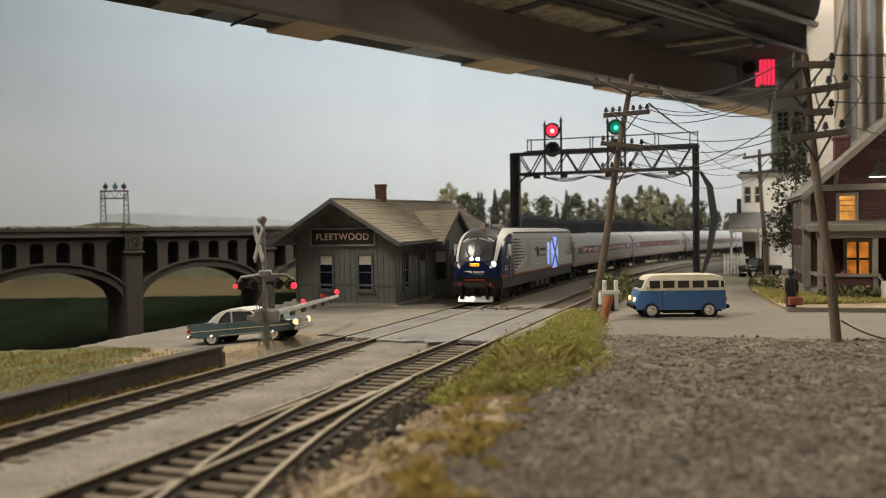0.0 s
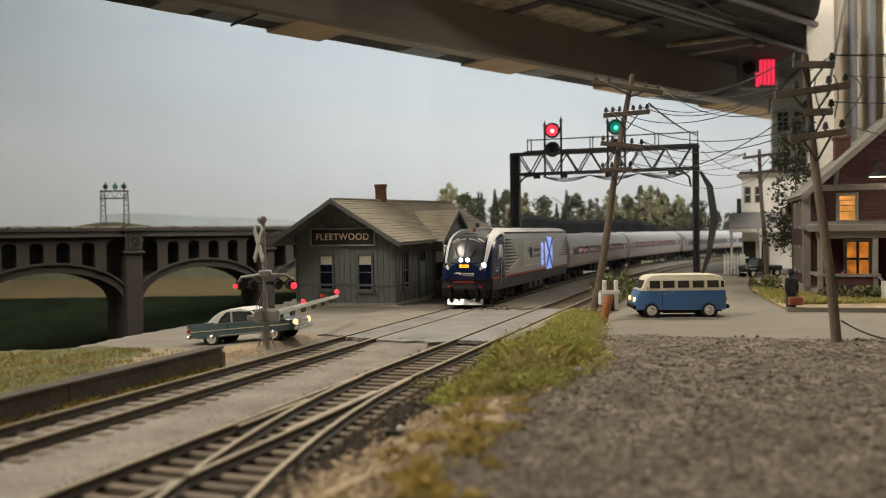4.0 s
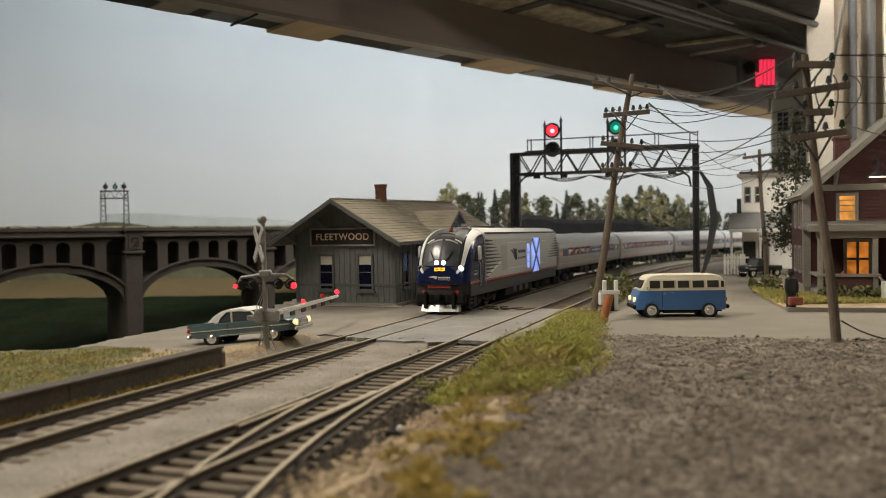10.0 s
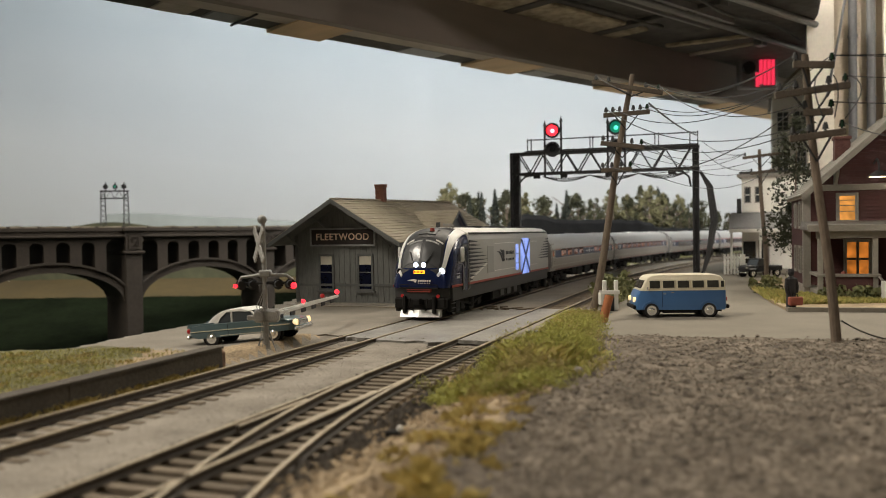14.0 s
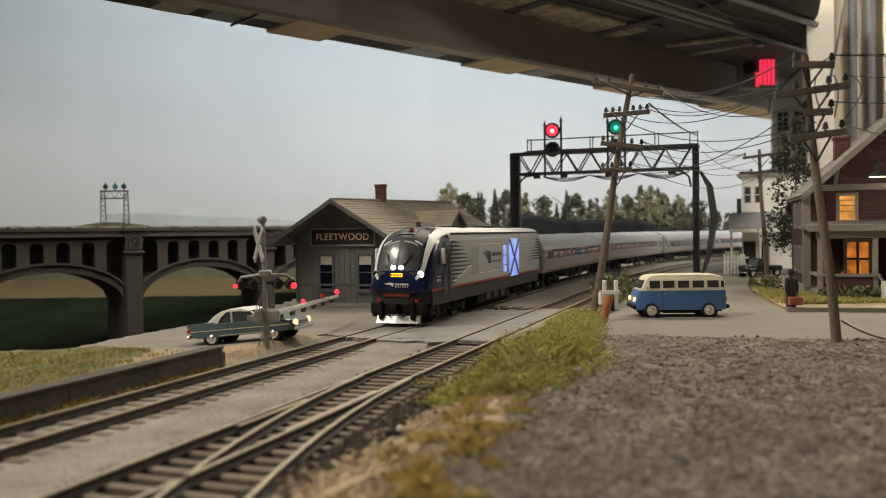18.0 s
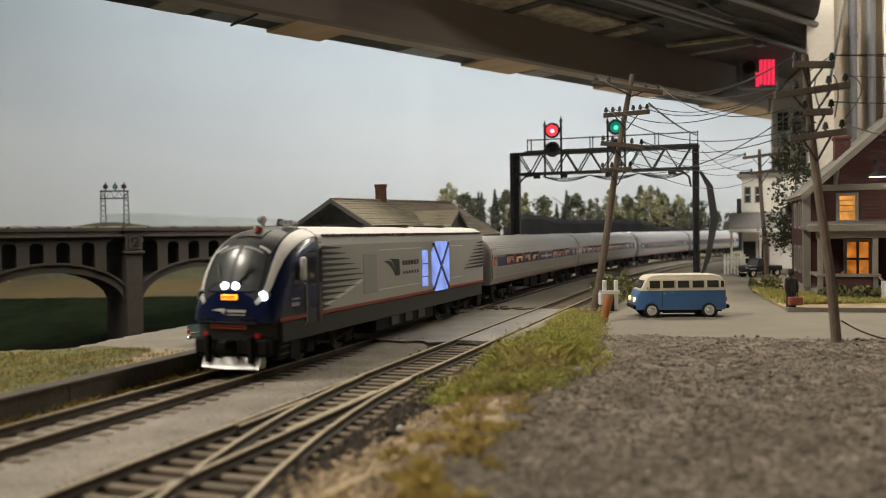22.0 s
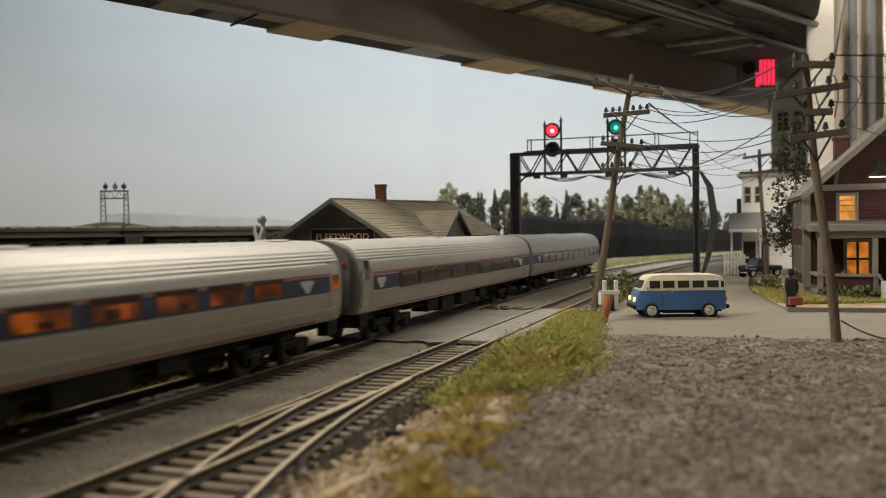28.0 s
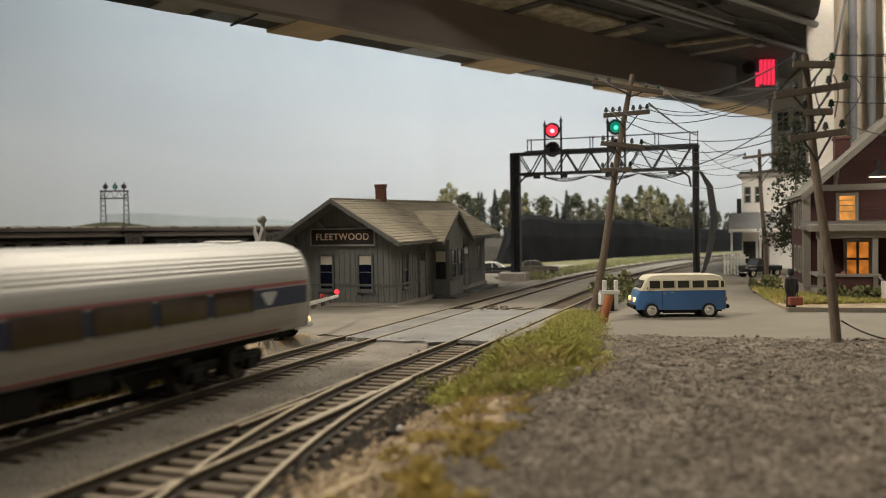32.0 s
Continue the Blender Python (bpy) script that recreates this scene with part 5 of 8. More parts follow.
    # bay window with its own gable
    yb, hb, pk = 7.2, 1.3, 5.5
    bay = part("bay", box(bmesh.new(), 0.0, 1.2, yb - hb, yb + hb, 0, 3.6), M["depot_grey"], o, "projecting track-side bay")
    sash(bay, yb - 0.65, 1.2, 2.9, 0.36, "x", 1.2, 1)
    sash(bay, yb + 0.65, 1.2, 2.9, 0.36, "x", 1.2, 1)
    bm = rect(bmesh.new(), 0.25, 0.95, yb - hb - 0.06, yb - hb, 1.1, 2.9, 0.1)
    part("bay_side_window", bm, M["depot_trim"], bay)
    part("bay_side_pane", box(bmesh.new(), 0.25, 0.95, yb - hb - 0.03, yb - hb - 0.01, 1.1, 2.9), M["glass_dark"], bay)
    part("bay_blind", box(bmesh.new(), 0.27, 0.93, yb - hb - 0.045, yb - hb - 0.032, 2.2, 2.88), M["blind"], bay, "half-drawn pale blind")
    gx = 1.4
    bm = bmesh.new()
    extr(bm, [(yb - 2.75, 3.6), (yb + 2.75, 3.6), (yb, pk - 0.15)], "x", gx - 0.45, gx - 0.3)
    part("bay_gable", bm, M["depot_grey"], o)
    # roof: front and rear overhang, hipped far end
    ov, side = 1.5, 0.95
    e = ze(0) - slope * side
    xl, xr = -W - side, side
    end = L + 1.1
    bm = bmesh.new()
    deck = [(xr, -ov, e), (xr, end, e), (-W / 2, end, zr), (-W / 2, -ov, zr), (xl, end, e), (xl, -ov, e)]
    v = [bm.verts.new(p) for p in deck]
    w = [bm.verts.new((p[0], p[1], p[2] - 0.16)) for p in deck]
    for q in ((0, 1, 2, 3), (3, 2, 4, 5)):
        bm.faces.new([v[k] for k in q])
        bm.faces.new([w[k] for k in q][::-1])
    for a, b in ((0, 1), (1, 2), (2, 4), (4, 5), (5, 3), (3, 0)):
        bm.faces.new((v[a], v[b], w[b], w[a]))
    part("roof_deck", bm, M["depot_trim"], o)
    courses(o, (xr + 0.04, -ov - 0.05, e), (xr + 0.04, end, e), (-W / 2, -ov - 0.05, zr), (-W / 2, end, zr), 17, M["shingle"], 1)
    courses(o, (xl - 0.04, -ov - 0.05, e), (xl - 0.04, end, e), (-W / 2, -ov - 0.05, zr), (-W / 2, end, zr), 17, M["shingle"], 2)
    # bay roof
    back = -W / 2 + (zr - pk) / slope + 0.25
    bx = 1.45
    for sy, sd in ((-1, 4), (1, 5)):
        courses(o, (bx, yb + sy * 3.0, 3.55), (bx - 0.5, yb + sy * 3.0, 3.55), (bx, yb, pk), (back, yb, pk), 11, M["shingle"], sd)
        bm = bmesh.new()
        extr(bm, [(yb + sy * 3.05, 3.35), (yb + sy * 3.05, 3.51), (yb, pk - 0.01), (yb, pk - 0.2)], "x", bx - 0.12, bx + 0.03)
        part("bargeboard", bm, M["depot_trim"], o)
    for sx, xa in ((1, xr), (-1, xl)):
        bm = bmesh.new()
        extr(bm, [(xa, e - 0.24), (xa, e + 0.02), (-W / 2, zr + 0.02), (-W / 2, zr - 0.24)], "y", -ov - 0.1, -ov)
        part("bargeboard", bm, M["depot_trim"], o)
    part("ridge_cap", box(bmesh.new(), -W / 2 - 0.12, -W / 2 + 0.12, -ov, end, zr + 0.02, zr + 0.08, 0.02), M["shingle"], o)
    for x in (-W + 0.3, -W / 2 - 1.2, -W / 2 + 1.2, -0.3):
        part("eave_bracket", tube(bmesh.new(), [(x, -0.02, ze(x) - 1.0), (x, -ov + 0.1, ze(x) - 0.3)], 0.06), M["depot_trim"], o)
    # chimney of courses
    ch = part("chimney", box(bmesh.new(), -W / 2 - 0.25, -W / 2 + 0.25, 5.15, 5.65, zr - 0.3, zr + 1.02), M["mortar"], o, "red brick chimney")
    for i in range(11):
        z = zr - 0.1 + i * 0.105
        k = 0.32 if i > 8 else 0.28
        for a in range(2):
            off = 0.0 if i % 2 else 0.08
            part("brick", box(bmesh.new(), -W / 2 - k + a * k + 0.005, -W / 2 - k + (a + 1) * k - 0.005, 5.4 - k, 5.4 - k + 0.06, z, z + 0.095), M["brick"], ch)
            part("brick", box(bmesh.new(), -W / 2 + k - 0.06, -W / 2 + k, 5.4 - k + a * k + 0.005 + off * 0, 5.4 - k + (a + 1) * k - 0.005, z, z + 0.095), M["brick"], ch)
    # name board
    sg = part("sign_board", box(bmesh.new(), -5.46, -1.18, -0.16, -0.06, 3.5, 4.55, 0.01), M["sign_dark"], o, "dark name board with pale frame")
    part("sign_frame", rect(bmesh.new(), -5.38, -1.26, -0.2, -0.08, 3.58, 4.47, 0.09), M["sign_rim"], sg)
    cu = bpy.data.curves.new("letters", "FONT")
    cu.body, cu.align_x, cu.align_y, cu.size, cu.extrude = "FLEETWOOD", "CENTER", "CENTER", 0.55 * S, 0.012 * S
    cu.space_character, cu.offset = 1.1, 0.006 * S
    cu.materials.append(M["gold"])
    tx = new("letters", cu)
    tx.matrix_basis = at(-3.32, -0.172, 4.02, rx=90)
    tx.parent = sg
    # kerb and turf before the gable
    part("kerb_slab", box(bmesh.new(), -W - 0.4, 0.5, -0.6, -0.1, -0.5, 0.02, 0.03), M["concrete"], o, "pale concrete kerb along the gable")
    bm = bmesh.new()
    extr(bm, [(-W - 0.2, -0.62), (-W + 1.5, -1.7), (-2.6, -2.4), (-0.4, -2.3), (0.4, -0.62)], "z", -0.5, -0.02)
    part("turf_strip", bm, M["soil_dark"], o, "trodden brown turf before the gable")
    # platform steps
    part("step", box(bmesh.new(), 0.1, 1.75, 5.5, 8.4, -0.3, -0.02, 0.02), M["depot_trim"], o)
    part("step", box(bmesh.new(), 0.1, 1.1, 10.5, 17.0, -0.5, -0.12, 0.02), M["depot_trim"], o)
    return o


depot()


# ---------- signal gantry ----------
def gantry():
    o = thing("signal_gantry", "black steel signal bridge spanning both tracks with two lit signals", "signal bridge", at(6.3, 70.9, -0.1, -18.5))
    G, L, T, Bz = M["gantry"], 14.8, 10.8, 9.1
    for x in (0, L):
        p = bmesh.new()
        wide = 0.31 if x == 0 else 0.17
        for dx in (-wide, wide):
            box(p, x + dx - 0.09, x + dx + 0.09, -0.32, 0.32, 0.0, T + 0.12)
        box(p, x - wide, x + wide, -0.05, 0.05, 0, T)
        part("post", p, G, o)
        for i in range(9):
            z = 0.6 + i * 1.1
            part("lacing", tube(bmesh.new(), [(x - wide, -0.34, z), (x + wide, -0.34, z + 0.9)], 0.045, 4), G, o)
    for y in (-0.55, 0.55):
        for z in (Bz, T):
            part("chord", box(bmesh.new(), -0.3, L + 0.3, y - 0.1, y + 0.1, z - 0.1, z + 0.1), G, o)
        n = 14
        for i in range(n):
            xa, xb = 0.35 + (L - 0.7) * i / n, 0.35 + (L - 0.7) * (i + 1) / n
            za, zb = (T, Bz) if i % 2 == 0 else (Bz, T)
            part("diagonal", tube(bmesh.new(), [(xa, y, za), (xb, y, zb)], 0.065, 4), G, o)
    for i in range(7):
        x = 0.4 + (L - 0.8) * i / 6
        for z in (Bz, T):
            part("cross_tie", box(bmesh.new(), x - 0.06, x + 0.06, -0.55, 0.55, z - 0.05, z + 0.05), G, o)
    part("walkway", box(bmesh.new(), 0.9, L + 0.1, -0.5, 0.5, T + 0.14, T + 0.22), G, o)
    for x in (0.98, 1.3, 6.32, 6.55, 11.6, 11.9, L - 0.45, L + 0.15):
        part("rail_post", box(bmesh.new(), x - 0.04, x + 0.04, 0.45, 0.53, T + 0.2, T + 1.35), G, o)
    for z in (T + 1.24, T + 0.3):
        part("handrail", tube(bmesh.new(), [(0.95, 0.49, z), (L + 0.2, 0.49, z)], 0.05, 5), G, o)
    for x in (0.0, L):
        s = 1 if x == 0 else -1
        part("knee_brace", tube(bmesh.new(), [(x + s * 0.35, -0.5, Bz - 1.5), (x + s * 0.5, -0.5, Bz - 0.7), (x + s * 1.0, -0.5, Bz - 0.25), (x + s * 1.9, -0.5, Bz - 0.12)], 0.09), G, o)

    def head(x, lit, color):
        for dx, zt in ((-0.66, 13.0), (0.72, 13.3)):
            m_ = bmesh.new()
            box(m_, x + dx - 0.08, x + dx + 0.08, -0.75, -0.61, Bz - 0.3, zt)
            cyl(m_, (x + dx, -0.68, zt), (x + dx, -0.68, zt + 0.15), 0.17, 0.12, 6)
            cyl(m_, (x + dx, -0.68, zt + 0.15), (x + dx, -0.68, zt + 0.5), 0.12, 0.01, 6)
            part("signal_mast", m_, G, o)
        for z, on in ((12.62, lit), (11.05, not lit)):
            d = part("signal_disc", cyl(bmesh.new(), (x, -0.82, z), (x, -0.66, z), 0.64, n=24), G, o, "round black signal face")
            part("lens", cyl(bmesh.new(), (x, -0.95, z), (x, -0.83, z), 0.45 if on else 0.22, n=18), M[color] if on else M["glass_dark"], d)
            if on:
                part("hot_spot", ball(bmesh.new(), (x + 0.04, -0.95, z - 0.06), 0.16, 10, 6), M[color + "_hot"], d, "bright bulb behind the lens")
            part("bracket", box(bmesh.new(), x - 0.66, x + 0.72, -0.66, -0.6, z - 0.06, z + 0.06), G, d)
            hood = bmesh.new()
            pts = [(x + 0.56 * math.cos(a), 0, z + 0.56 * math.sin(a)) for a in np.linspace(0.2, math.pi - 0.2, 9)]
            loft(hood, [[(p[0], -1.25, p[2]) for p in pts] + [(p[0], -1.25, p[2] - 0.05) for p in pts[::-1]], [(p[0], -0.8, p[2]) for p in pts] + [(p[0], -0.8, p[2] - 0.05) for p in pts[::-1]]])
            part("hood", hood, G, d)

    head(3.38, True, "redlamp")
    head(8.6, True, "greenlamp")
    for x in (2.0, 4.3, 8.0, 13.0):
        part("junction_box", box(bmesh.new(), x - 0.3, x + 0.3, -0.7, -0.55, Bz - 0.45, Bz - 0.15, 0.03), G, o)
    for k in range(3):
        sag = 0.35 + 0.2 * k
        pts = [(2.5 + 11.8 * t, -0.6, Bz - 0.3 - sag * abs(math.sin(t * math.pi * 3)) * 0.6) for t in np.linspace(0, 1, 28)]
        part("cable", tube(bmesh.new(), pts, 0.05, 4), M["wire"], o)
    for k in range(3):
        pts = [(L + 0.35, -0.3, Bz - 0.3), (L + 0.9 + 0.15 * k, -0.3, Bz - 1.5), (L + 1.2 + 0.2 * k, -0.3, 5), (L + 0.8 + 0.1 * k, -0.3, 2.0), (L + 0.35, -0.3, 0.3)]
        part("cable", tube(bmesh.new(), pts, 0.11, 6), M["wire"], o)
    bl = part("base_block", box(bmesh.new(), -1.4, 1.0, -0.9, 0.7, -0.2, 0.75, 0.12), M["concrete"], o, "pale concrete base block")
    part("base_block", box(bmesh.new(), L - 0.7, L + 0.7, -0.7, 0.7, -0.2, 0.4, 0.08), M["concrete"], o)


gantry()


# ---------- telegraph poles and wires ----------
M["arm_wood"] = mat("dark_crossarm_wood", (0.1, 0.08, 0.06), 0.9, vary=0.35, fine=14, coarse=1, bump=0.3)
def pole(foot, top, arms, r0, r1, label):
    o = thing("telegraph_pole", label, "telegraph pole", group="telegraph poles")
    foot, top = Vector(foot), Vector(top)
    rings = []
    for t in np.linspace(0, 1, 9):
        c, r = foot.lerp(top, t) + Vector((0.05 * math.sin(7 * t), 0, 0)), r0 + (r1 - r0) * t
        rings.append([c + Vector((r * math.cos(a), r * math.sin(a), 0)) for a in (2 * math.pi * k / 10 for k in range(10))])
    part("post", loft(bmesh.new(), rings), M["polewood"], o)
    tips = []
    for (xa, za), (xb, zb), pins in arms:
        y = foot.y - 0.25
        a, b = Vector((xa, y, za)), Vector((xb, y - 0.3, zb))
        d = (b - a)
        bm = bmesh.new()
        box(bm, 0, d.length, -0.09, 0.09, -0.12, 0.1, 0.02, Matrix.Translation(a) @ d.to_track_quat("X", "Z").to_matrix().to_4x4())
        part("crossarm", bm, M["arm_wood"], o)
        mid = foot.lerp(top, (za - foot.z) / (top.z - foot.z))
        for t in (0.22, 0.78):
            q = a.lerp(b, t)
            part("arm_brace", tube(bmesh.new(), [q, (mid.x, y, za - 0.75)], 0.04, 4), M["wire"], o)
        row = []
        for k in range(pins):
            t = 0.06 + 0.88 * k / max(1, pins - 1)
            if abs(t - 0.5) < 0.1:
                continue
            q = a.lerp(b, t)
            bm = bmesh.new()
            cyl(bm, q + Vector((0, 0, 0.08)), q + Vector((0, 0, 0.26)), 0.035, n=6)
            cyl(bm, q + Vector((0, 0, 0.16)), q + Vector((0, 0, 0.26)), 0.11, 0.08, 8)
            cyl(bm, q + Vector((0, 0, 0.26)), q + Vector((0, 0, 0.38)), 0.09, 0.05, 8)
            part("insulator", bm, M["insul"] if k == pins - 1 else M["wire"], o)
            row.append(q + Vector((0, 0, 0.3)))
        tips.append(row)
    return tips


P1 = pole((7.54, 41.58, -0.1), (9.6, 41.58, 11.9), (((7.55, 11.52), (11.0, 10.88), 6), ((8.1, 9.84), (10.35, 9.96), 7), ((7.95, 8.47), (10.05, 8.2), 5), ((7.95, 7.1), (9.45, 7.13), 4)), 0.21, 0.13, "leaning brown wooden telegraph pole with four crossarms")
P2 = pole((13.05, 27.37, 0.1), (12.0, 27.37, 9.8), (((11.53, 9.44), (12.75, 9.35), 3), ((10.93, 8.43), (13.25, 8.7), 5), ((11.85, 7.86), (12.7, 7.85), 2), ((11.4, 7.0), (13.1, 7.2), 4)), 0.17, 0.115, "tall brown telegraph pole beside the cross road")
P3 = pole((25.4, 64.8, 0.1), (24.87, 64.8, 10.3), (((23.5, 9.62), (26.4, 9.95), 3), ((24.05, 8.39), (25.9, 8.63), 3)), 0.19, 0.13, "far telegraph pole with two crossarms")


def wire(a, b, sag, r=0.02):
    a, b = Vector(a), Vector(b)
    pts = [a.lerp(b, t) - Vector((0, 0, 4 * sag * t * (1 - t))) for t in np.linspace(0, 1, 15)]
    solid("overhead_wire", tube(bmesh.new(), pts, r, 4), M["wire"], "thin sagging black overhead wire", "wire", group="overhead wires")


for i, (a, b, sg) in enumerate(((P1[0][-1], P2[1][0], 0.5), (P1[0][-2], P2[0][0], 0.8), (P1[1][-1], P2[1][1], 0.6), (P1[1][0], P2[3][0], 0.9), (P1[1][-2], P2[0][1], 1.1), (P1[2][-1], P3[1][0], 1.0), (P1[2][0], P3[0][0], 1.2), (P1[3][-1], P3[1][-1], 1.5), (P1[2][-1], P2[3][1], 0.7), (P1[0][0], P2[0][0], 1.3), (P1[1][1], P2[1][1], 1.0), (P1[3][0], P2[2][0], 1.2), (P1[0][-1], P2[2][0], 0.9), (P1[3][-1], P3[0][-1], 0.9), (P1[2][1], P3[0][0], 0.8))):
    wire(a, b, sg)
for a, b, sg in ((P2[0][-1], (25, 33, 11.6), 0.2), (P2[0][1], (25, 33, 11.3), 0.2), (P2[1][-1], (26, 36, 11.2), 0.3), (P2[2][-1], (26, 36, 9.8), 0.2), (P2[3][-1], (27, 45, 9.5), 0.5)):
    wire(a, b, sg)
wire((10.35, 41.2, 10.4), (20.4, 66.0, 11.6), 0.2, 0.045)
wire((20.8, 66.2, 11.2), P3[0][0], 0.5)
wire((20.8, 66.2, 10.4), P3[1][0], 0.6)
wire((13.1, 27.15, 1.0), (15.9, 27.3, 0.34), 0.28, 0.035)
for k in range(3):
    q, w = P2[1][-1], P2[3][-1]
    a, b, out = Vector(q) + Vector((-0.5 * k, -0.1, 0)), Vector(w) + Vector((-0.35 * k, -0.1, 0.1)), 0.45 - 0.3 * k
    pts = [a.lerp(b, t) + Vector((out * math.sin(math.pi * t ** 0.7), -0.12, 0)) for t in np.linspace(0, 1, 10)]
    solid("drop_wire", tube(bmesh.new(), pts, 0.02, 4), M["wire"], "short drop wire between two crossarms", "wire", group="drop wires")
# ---------- viaduct ----------
M["dry_ballast"] = mat("tan_ballast", (0.06, 0.048, 0.028), 0.95, vary=0.6, fine=5, coarse=0.8, bump=0.5)
VD = Vector((0.672, 0.74, 0))


def viaduct():
    o = thing("viaduct", "weathered brown concrete arch viaduct with open spandrels, darkened by painted shade", "viaduct", at(-35.4, 91.5, 0, math.degrees(math.atan2(VD.y, VD.x))))
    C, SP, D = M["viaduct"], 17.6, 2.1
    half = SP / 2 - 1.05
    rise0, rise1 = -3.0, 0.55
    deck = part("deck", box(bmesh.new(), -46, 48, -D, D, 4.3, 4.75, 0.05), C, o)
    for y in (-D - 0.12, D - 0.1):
        part("parapet", box(bmesh.new(), -46, 48, y, y + 0.24, 4.75, 5.15, 0.03), C, o)
        x = -45.0
        while x < 47:
            part("parapet_post", box(bmesh.new(), x - 0.14, x + 0.14, y - 0.03, y + 0.27, 4.75, 5.28), C, o)
            x += 2.93
    bm = bmesh.new()
    rows = []
    for x in np.linspace(-46, 48, 240):
        h = 5.3 + 0.12 * noise.noise((x * 1.7, 5, 0)) + 0.08 * noise.noise((x * 6, 2, 0))
        rows.append([(x, -D + 0.2, 4.8), (x, -D + 0.3, h - 0.1), (x, -D + 1.0, h), (x, D - 1.0, h), (x, D - 0.2, 4.8)])
    part("deck_ballast", loft(bm, rows), M["dry_ballast"], o, "tan ballast heaped along the deck")
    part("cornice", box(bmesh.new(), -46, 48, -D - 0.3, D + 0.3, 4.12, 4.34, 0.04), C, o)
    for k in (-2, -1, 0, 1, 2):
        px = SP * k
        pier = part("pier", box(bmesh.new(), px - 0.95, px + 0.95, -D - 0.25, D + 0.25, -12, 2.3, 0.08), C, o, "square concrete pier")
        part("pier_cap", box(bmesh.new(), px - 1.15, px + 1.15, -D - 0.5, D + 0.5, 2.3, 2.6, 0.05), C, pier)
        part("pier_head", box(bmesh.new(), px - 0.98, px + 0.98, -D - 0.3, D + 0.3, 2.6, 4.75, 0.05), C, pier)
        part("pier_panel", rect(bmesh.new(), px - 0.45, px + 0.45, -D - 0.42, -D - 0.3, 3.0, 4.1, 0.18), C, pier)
        for k_ in (-1, 1):
            part("pier_panel_bar", tube(bmesh.new(), [(px - 0.4, -D - 0.36, 3.05 if k_ > 0 else 4.05), (px + 0.4, -D - 0.36, 4.05 if k_ > 0 else 3.05)], 0.07, 4), C, pier)
        part("pier_coping", box(bmesh.new(), px - 1.2, px + 1.2, -D - 0.55, D + 0.55, 4.75, 5.2, 0.06), C, pier)
    for k in (-2, -1, 0, 1):
        cx = SP * (k + 0.5)
        n = 20
        zi = lambda u: rise0 + (rise1 - rise0) * math.sqrt(max(0, 1 - u * u))
        zo = lambda u: rise0 + 0.0 + (rise1 + 0.85 - rise0) * math.sqrt(max(0, 1 - (u * 0.93) ** 2))
        us = [math.sin(a) for a in np.linspace(-math.pi / 2, math.pi / 2, n)]
        poly = [(cx + half * u, zi(u)) for u in us] + [(cx + half * 1.02 * u, zo(u)) for u in us[::-1]]
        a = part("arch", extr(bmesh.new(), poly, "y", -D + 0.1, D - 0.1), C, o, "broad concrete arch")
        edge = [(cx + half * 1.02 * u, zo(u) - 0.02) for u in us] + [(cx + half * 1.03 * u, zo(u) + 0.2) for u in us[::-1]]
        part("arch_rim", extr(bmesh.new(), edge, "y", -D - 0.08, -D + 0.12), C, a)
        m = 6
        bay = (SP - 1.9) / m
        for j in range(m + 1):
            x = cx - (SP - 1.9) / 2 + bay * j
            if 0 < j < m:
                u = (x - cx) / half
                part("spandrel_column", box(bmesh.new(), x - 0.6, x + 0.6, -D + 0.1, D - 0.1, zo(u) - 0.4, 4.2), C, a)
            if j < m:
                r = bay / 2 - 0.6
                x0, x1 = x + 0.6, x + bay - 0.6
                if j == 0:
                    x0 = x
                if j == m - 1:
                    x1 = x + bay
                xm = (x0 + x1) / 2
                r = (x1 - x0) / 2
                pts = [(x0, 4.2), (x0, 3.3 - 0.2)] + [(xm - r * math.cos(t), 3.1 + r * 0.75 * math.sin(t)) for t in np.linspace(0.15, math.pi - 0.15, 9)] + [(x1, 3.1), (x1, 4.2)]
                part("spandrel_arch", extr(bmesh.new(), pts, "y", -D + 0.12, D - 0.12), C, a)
    return o


viaduct()


